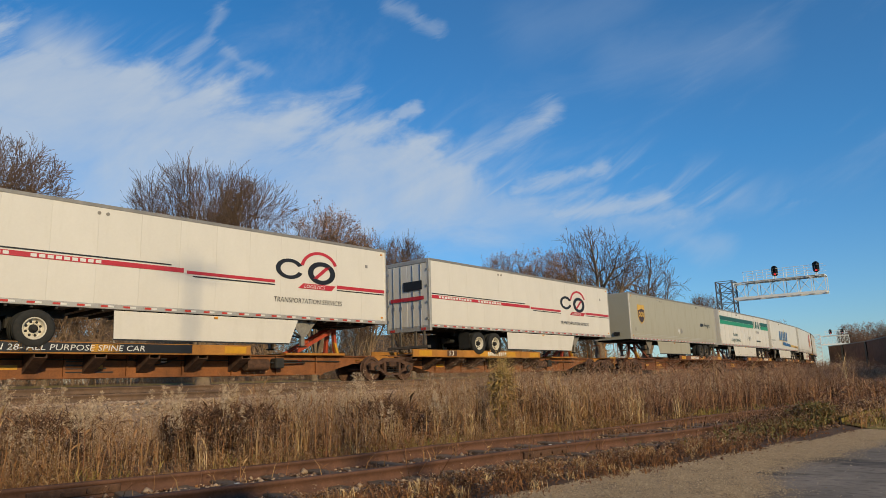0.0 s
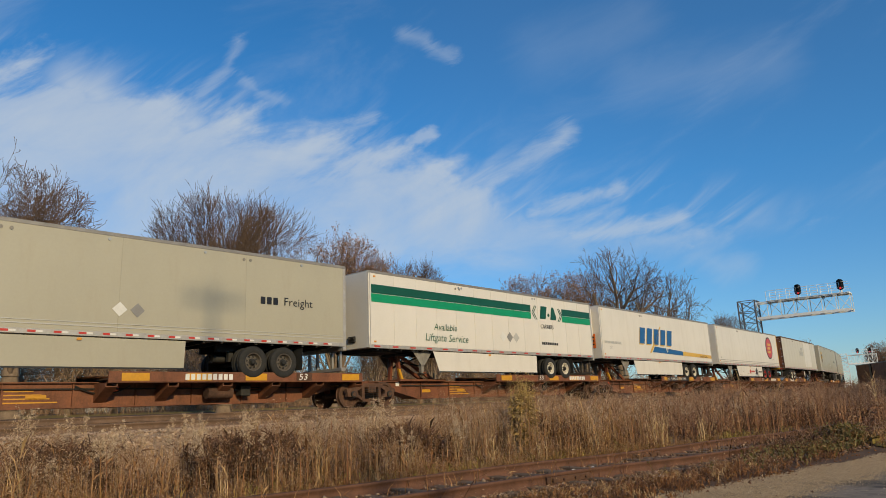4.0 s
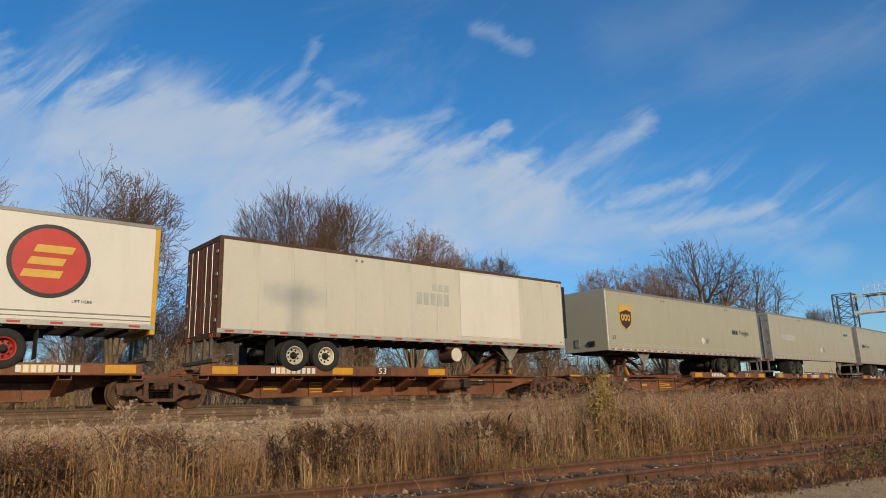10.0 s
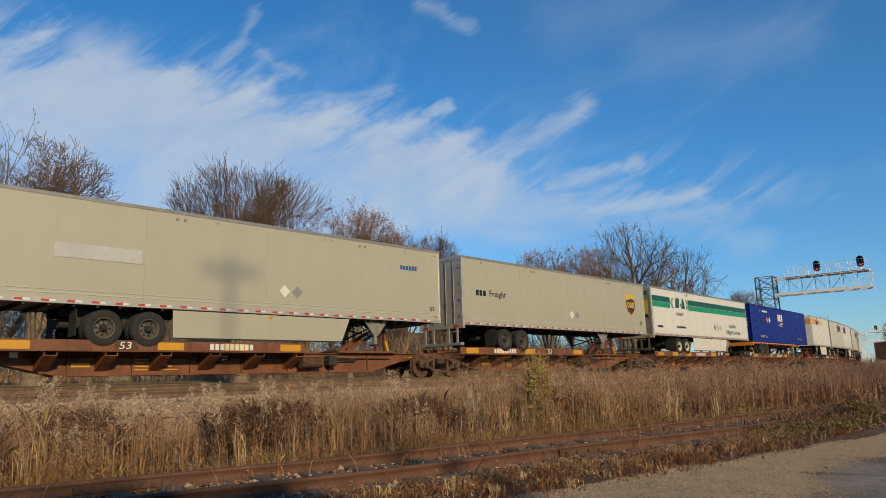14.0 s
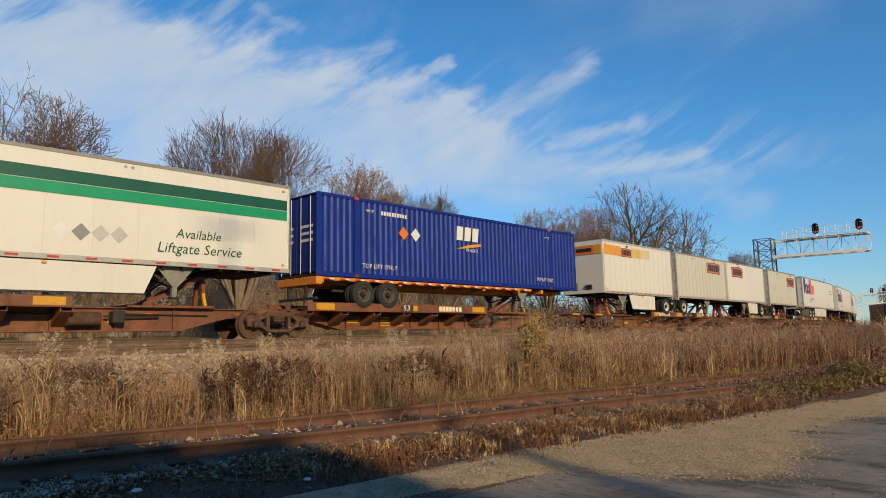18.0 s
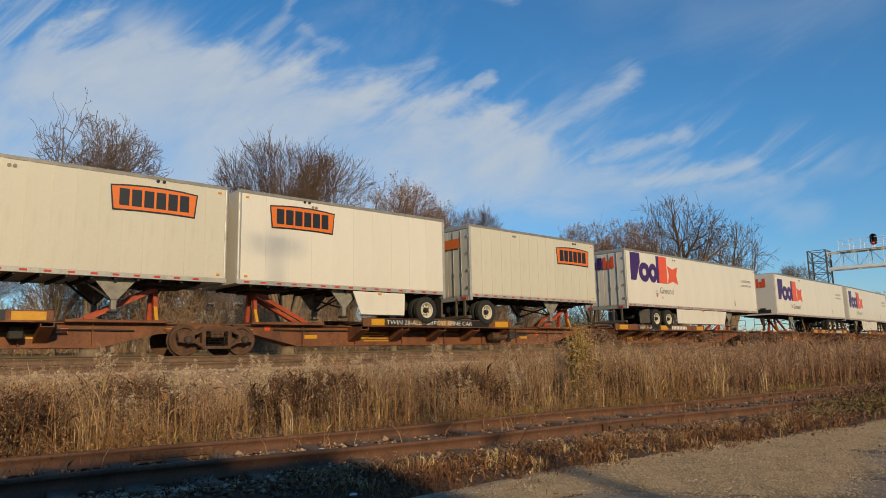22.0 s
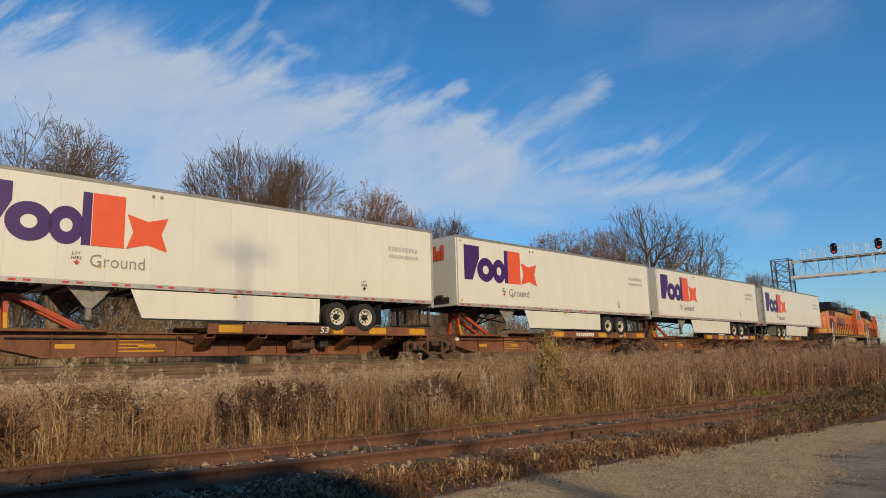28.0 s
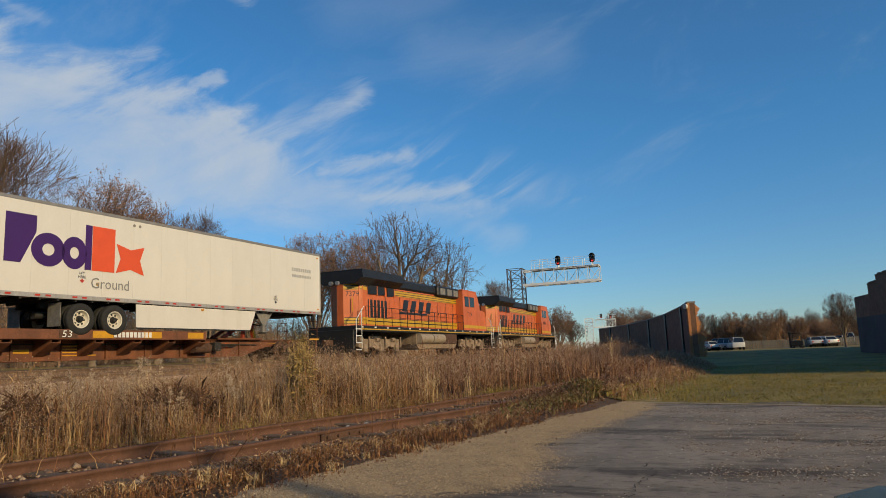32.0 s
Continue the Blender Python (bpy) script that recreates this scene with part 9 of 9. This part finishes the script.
# ---- parked vehicles, fence and small machines beyond the lawn ----
def vehicle(x, y, turn, paint, label, van=False, far=True):
    """A parked car: lower body, pillars, roof and panes of its own."""
    t = thing("parked_van" if van else "parked_car", label, "van" if van else "car", "parked vehicles", pose(x, y, float(ground_z(x, y)) + 0.01 if far else 0.012, 0, 0, turn))
    # lower body, then the belt and the roof line as (x, z) from front to rear
    if van:
        low = [(-2.4, 0.42), (2.35, 0.42), (2.44, 0.62), (2.38, 0.92), (2.0, 1.08), (1.5, 1.14), (-2.3, 1.14), (-2.42, 0.95)]
        belt, roof, top = (1.5, -2.28), (0.75, -2.14), 1.86
    else:
        low = [(-2.22, 0.40), (2.15, 0.40), (2.26, 0.55), (2.24, 0.74), (2.08, 0.90), (1.05, 1.0), (-1.85, 1.03), (-2.18, 0.97), (-2.26, 0.7)]
        belt, roof, top = (1.02, -1.88), (0.30, -1.30), 1.47
    bz = low[5][1]
    n, v = len(low), []
    for y0, k, dz in ((-0.88, 0.95, 0.07), (-0.84, 0.985, 0.02), (-0.74, 1.0, 0.0), (0.74, 1.0, 0.0), (0.84, 0.985, 0.02), (0.88, 0.95, 0.07)):
        v += [(a * k, y0, b - (dz if b > 0.85 else 0)) for a, b in low]
    f = [tuple(range(n))[::-1], tuple(5 * n + i for i in range(n))]
    for r in range(5):
        f += [(r * n + i, r * n + (i + 1) % n, (r + 1) * n + (i + 1) % n, (r + 1) * n + i) for i in range(n)]
    part("body", Shape().add(v, f), paint, t, smooth=True)
    # cabin: corner pillars, roof and panes
    bw, rw, z0, z1 = 0.78, 0.62, bz - 0.03, top - 0.05

    def at(end, side, u):
        return Vector((belt[end] + (roof[end] - belt[end]) * u, side * (bw + (rw - bw) * u), z0 + (z1 - z0) * u))

    def pane(a, b, c, d):
        nrm = (b - a).cross(d - a).normalized() * 0.012
        q = [a, b, c, d, a - nrm, b - nrm, c - nrm, d - nrm]
        part("window", Shape().add(q, [(0, 1, 2, 3), (7, 6, 5, 4), (0, 4, 5, 1), (1, 5, 6, 2), (2, 6, 7, 3), (3, 7, 4, 0)]), "glass", t)

    for end in (0, 1):
        for side in (-1, 1):
            part("pillar", Shape().bar(at(end, side, 0), at(end, side, 1), 0.05, 6), paint, t)
    for side in (-1, 1):
        cuts = (0.0, 0.36, 0.68, 1.0)
        for a, b in zip(cuts, cuts[1:]):
            p0, p1 = at(0, side, 0).lerp(at(1, side, 0), a), at(0, side, 0).lerp(at(1, side, 0), b)
            q0, q1 = at(0, side, 1).lerp(at(1, side, 1), a), at(0, side, 1).lerp(at(1, side, 1), b)
            pane(p0, p1, q1, q0)
            if b < 1:
                part("pillar", Shape().bar(p1, q1, 0.035, 6), paint, t)
    for end in (0, 1):
        pane(at(end, -1, 0), at(end, 1, 0), at(end, 1, 1), at(end, -1, 1))
    part("roof", Shape().cbox(roof[1] - 0.04, roof[0] + 0.04, -rw - 0.04, rw + 0.04, z1 - 0.02, top, 0.03), paint, t)
    for a in (-1.4, 1.4):
        for y0 in (-0.8, 0.8):
            w = part("wheel", TYRE, None, t)
            w.matrix_basis = pose(a, y0, 0.33, 0, 0, 0 if y0 < 0 else 180) @ Matrix.Scale(0.65, 4)
            part("rim", RIMS["rim_dark"], None, w)
    for a, m in ((-2.25, "redtape"), (2.21, "whitetape")):
        for y0 in (-0.74, 0.56):
            part("lamp", Shape().cbox(a - 0.04, a + 0.04, y0, y0 + 0.18, 0.68, 0.86, 0.01), m, t)
    for a in (-2.36, 2.18):
        part("bumper", Shape().cbox(a, a + 0.16, -0.8, 0.8, 0.38, 0.56, 0.03), "dark", t)
    return t


for r, a, turn, paint, label, van in ((114, 5.75, 35, "car_white", "white parked car beside the fence", False), (116, 4.85, 62, "car_silver", "grey parked car beside the fence", True), (112, 3.75, 14, "car_white", "white parked van seen from behind", True), (118, 5.15, 15, "car_white", "white parked car behind another", False),
                                      (114, -1.5, 12, "car_white", "white parked car near the fence", False), (114, -2.25, 25, "car_white", "white parked saloon near the fence", False), (118, -3.0, 8, "car_silver", "silver parked car near the building", False), (117, -3.7, 178, "car_white", "white parked van by the building", True)):
    vehicle(r * math.cos(radians(a)), r * math.sin(radians(a)), turn, paint, label, van)
fence = tagged(new("fence"), "pale weathered board fence beyond the lawn", "fence", kind="structure")
bd = Shape().cbox(-0.02, 0.02, -0.09, 0.09, 0, 1.25, 0.008).mesh("board", "fencewood")
for k in range(72):
    y = 6.0 - k * 0.225
    ob = part("board", bd, None, fence)
    ob.matrix_basis = pose(113 + 0.02 * math.sin(k), y, 0.35 + 0.05 * math.sin(k * 1.7), 0, 0, 2 * math.sin(k * 2.3))
for k in range(8):
    part("post", Shape().box(113.05, 113.17, 5.9 - k * 2.3, 6.02 - k * 2.3, 0.3, 1.75), "fencewood", fence)
part("fence_rail", Shape().box(113.02, 113.08, -10.2, 6.1, 0.8, 0.9).box(113.02, 113.08, -10.2, 6.1, 1.35, 1.42), "fencewood", fence)
fk = thing("forklift", "small dark forklift parked by the fence", "forklift", m=pose(106, -0.75, 0.36, 0, 0, 80))
part("body", Shape().cbox(-0.9, 0.7, -0.5, 0.5, 0.35, 1.05, 0.08), "dark", fk)
part("mast", Shape().box(0.75, 0.87, -0.4, -0.28, 0.1, 2.2).box(0.75, 0.87, 0.28, 0.4, 0.1, 2.2).box(0.76, 0.86, -0.4, 0.4, 2.1, 2.2), "dark", fk)
part("overhead_guard", Shape().box(-0.6, 0.6, -0.45, 0.45, 1.98, 2.05).box(-0.6, -0.53, -0.45, -0.38, 1.0, 2.0).box(-0.6, -0.53, 0.38, 0.45, 1.0, 2.0).box(0.5, 0.57, -0.45, -0.38, 1.0, 2.0).box(0.5, 0.57, 0.38, 0.45, 1.0, 2.0), "dark", fk)
part("seat", Shape().cbox(-0.45, -0.05, -0.25, 0.25, 1.05, 1.2, 0.03).cbox(-0.5, -0.38, -0.25, 0.25, 1.15, 1.6, 0.03), "amber", fk)
for a in (-0.6, 0.55):
    for y0 in (-0.45, 0.45):
        w = part("wheel", TYRE, None, fk)
        w.matrix_basis = pose(a, y0, 0.29, 0, 0, 0 if y0 < 0 else 180) @ Matrix.Scale(0.56, 4)
part("forks", Shape().box(0.87, 1.8, -0.3, -0.18, 0.12, 0.17).box(0.87, 1.8, 0.18, 0.3, 0.12, 0.17), "steel", fk)
# the camera's neighbour: a dark parked car whose roof edge shows at the end
vehicle(-0.02, -1.17, 8, "car_blue", "dark blue parked car on the worn asphalt", far=False)


# ---- houses beyond the trees ----
def house(x, y, turn, w, d, h, walls, label):
    t = thing("house", label, "house", "houses", pose(x, y, float(far_z(x, y)) - 0.05, 0, 0, turn))
    b = part("wall", Shape().box(-w / 2, w / 2, -d / 2, d / 2, 0, h), walls, t)
    for k in range(int(h / 0.3)):
        part("siding_board", Shape().box(-w / 2 - 0.02, w / 2 + 0.02, -d / 2 - 0.02, -d / 2 + 0.001, k * 0.3 + 0.26, k * 0.3 + 0.29), walls, b)
    o = 0.45
    part("roof", Shape().add([(-w / 2 - o, -d / 2 - o, h - 0.2), (w / 2 + o, -d / 2 - o, h - 0.2), (w / 2 + o, d / 2 + o, h - 0.2), (-w / 2 - o, d / 2 + o, h - 0.2), (-w / 2 - o, 0, h + d * 0.36), (w / 2 + o, 0, h + d * 0.36)],
                             [(0, 1, 5, 4), (2, 3, 4, 5), (0, 4, 3), (1, 2, 5), (3, 2, 1, 0)]), "shingle", t)
    part("chimney", Shape().cbox(w * 0.2, w * 0.2 + 0.6, 0.2, 0.8, h, h + d * 0.36 + 0.7, 0.03), "brick", t)
    for fx in (-0.3, 0.05, 0.34):
        for fz in ([1.0] if h < 4 else [1.0, 3.7]):
            wi = part("window", Shape().cbox(w * fx - 0.5, w * fx + 0.5, -d / 2 - 0.06, -d / 2, fz, fz + 1.4, 0.02), "house_white", t)
            part("pane", Shape().box(w * fx - 0.4, w * fx + 0.4, -d / 2 - 0.075, -d / 2 - 0.06, fz + 0.1, fz + 0.66).box(w * fx - 0.4, w * fx + 0.4, -d / 2 - 0.075, -d / 2 - 0.06, fz + 0.74, fz + 1.3), "glass", wi)
    dr = part("door", Shape().cbox(w * 0.18 - 0.45, w * 0.18 + 0.45, -d / 2 - 0.05, -d / 2, 0, 2.05, 0.02), "house_white", t)
    part("porch_roof", Shape().box(w * 0.18 - 1.2, w * 0.18 + 1.2, -d / 2 - 1.4, -d / 2, 2.5, 2.62), "shingle", t)


def polar(r, a):
    return r * math.cos(radians(a)), r * math.sin(radians(a))


house(*polar(84, 60.2), -29, 9, 8, 4.9, "house_grey", "grey house with white windows and dark roof beyond the trees")
house(*polar(92, 68.5), -20, 9, 8, 2.9, "house_white", "white house with a dark shingle roof among bare trees")
house(*polar(80, 66.0), -24, 8, 8, 4.6, "house_white", "white gabled house behind pale tree trunks")
house(*polar(96, 47.0), -40, 9, 8, 2.9, "house_white", "white house half hidden by bare trees")


# ---- what stands behind the camera and casts the long shadows ----
pole = thing("utility_pole", "weathered wooden utility pole with a crossarm", "utility pole", m=pose(0.55, -12.2, 0.0))
part("pole", Shape().bar((0, 0, 0), (0, 0, 17.6), 0.13, 12, 0.06), "wood", pole, smooth=True)
part("crossarm", Shape().cbox(-0.95, 0.95, -0.05, 0.05, 16.94, 17.04, 0.01), "wood", pole)
for x in (-0.85, -0.45, 0.45, 0.85):
    part("insulator", Shape().bar((x, 0, 17.12), (x, 0, 17.3), 0.05, 8), "glass", pole)
w = tagged(new("wall_rear"), "plain brick wall of a low building behind the car park", "wall", kind="structure")
part("wall_face", Shape().box(-30.0, -1.35, -20.0, -6.25, -0.1, 5.50), "brick", w)
part("coping", Shape().cbox(-30.1, -1.27, -20.1, -6.15, 5.50, 5.65, 0.03), "concrete", w)
part("wall_face", Shape().box(-1.35, 0.10, -20.0, -6.25, -0.1, 4.95), "brick", w)
part("coping", Shape().cbox(-1.27, 0.18, -20.1, -6.15, 4.95, 5.1, 0.03), "concrete", w)
w = tagged(new("wall_south"), "tall brick building beside the lawn that shades its far half", "wall", kind="structure")
part("wall_face", Shape().box(25.2, 84.0, -32.0, -14.0, -0.1, 10.05), "brick", w)
part("coping", Shape().cbox(25.1, 84.1, -32.1, -13.9, 10.05, 10.2, 0.03), "concrete", w)


# ---- movement ----
def motions():
    ts = [float(k) for k in range(0, 33)]
    gone = np.interp(ts, np.arange(0, 33, 2.0), GONE)
    for k in range(1, 32, 2):
        a, b = GONE[(k - 1) // 2], GONE[(k + 1) // 2]
        gone[k] = (a + b) / 2
    for ob, s0, a, b in RIDERS:
        walk(ob, [(t, seat(s0 - g, a, b)) for t, g in zip(ts, gone)])


motions()
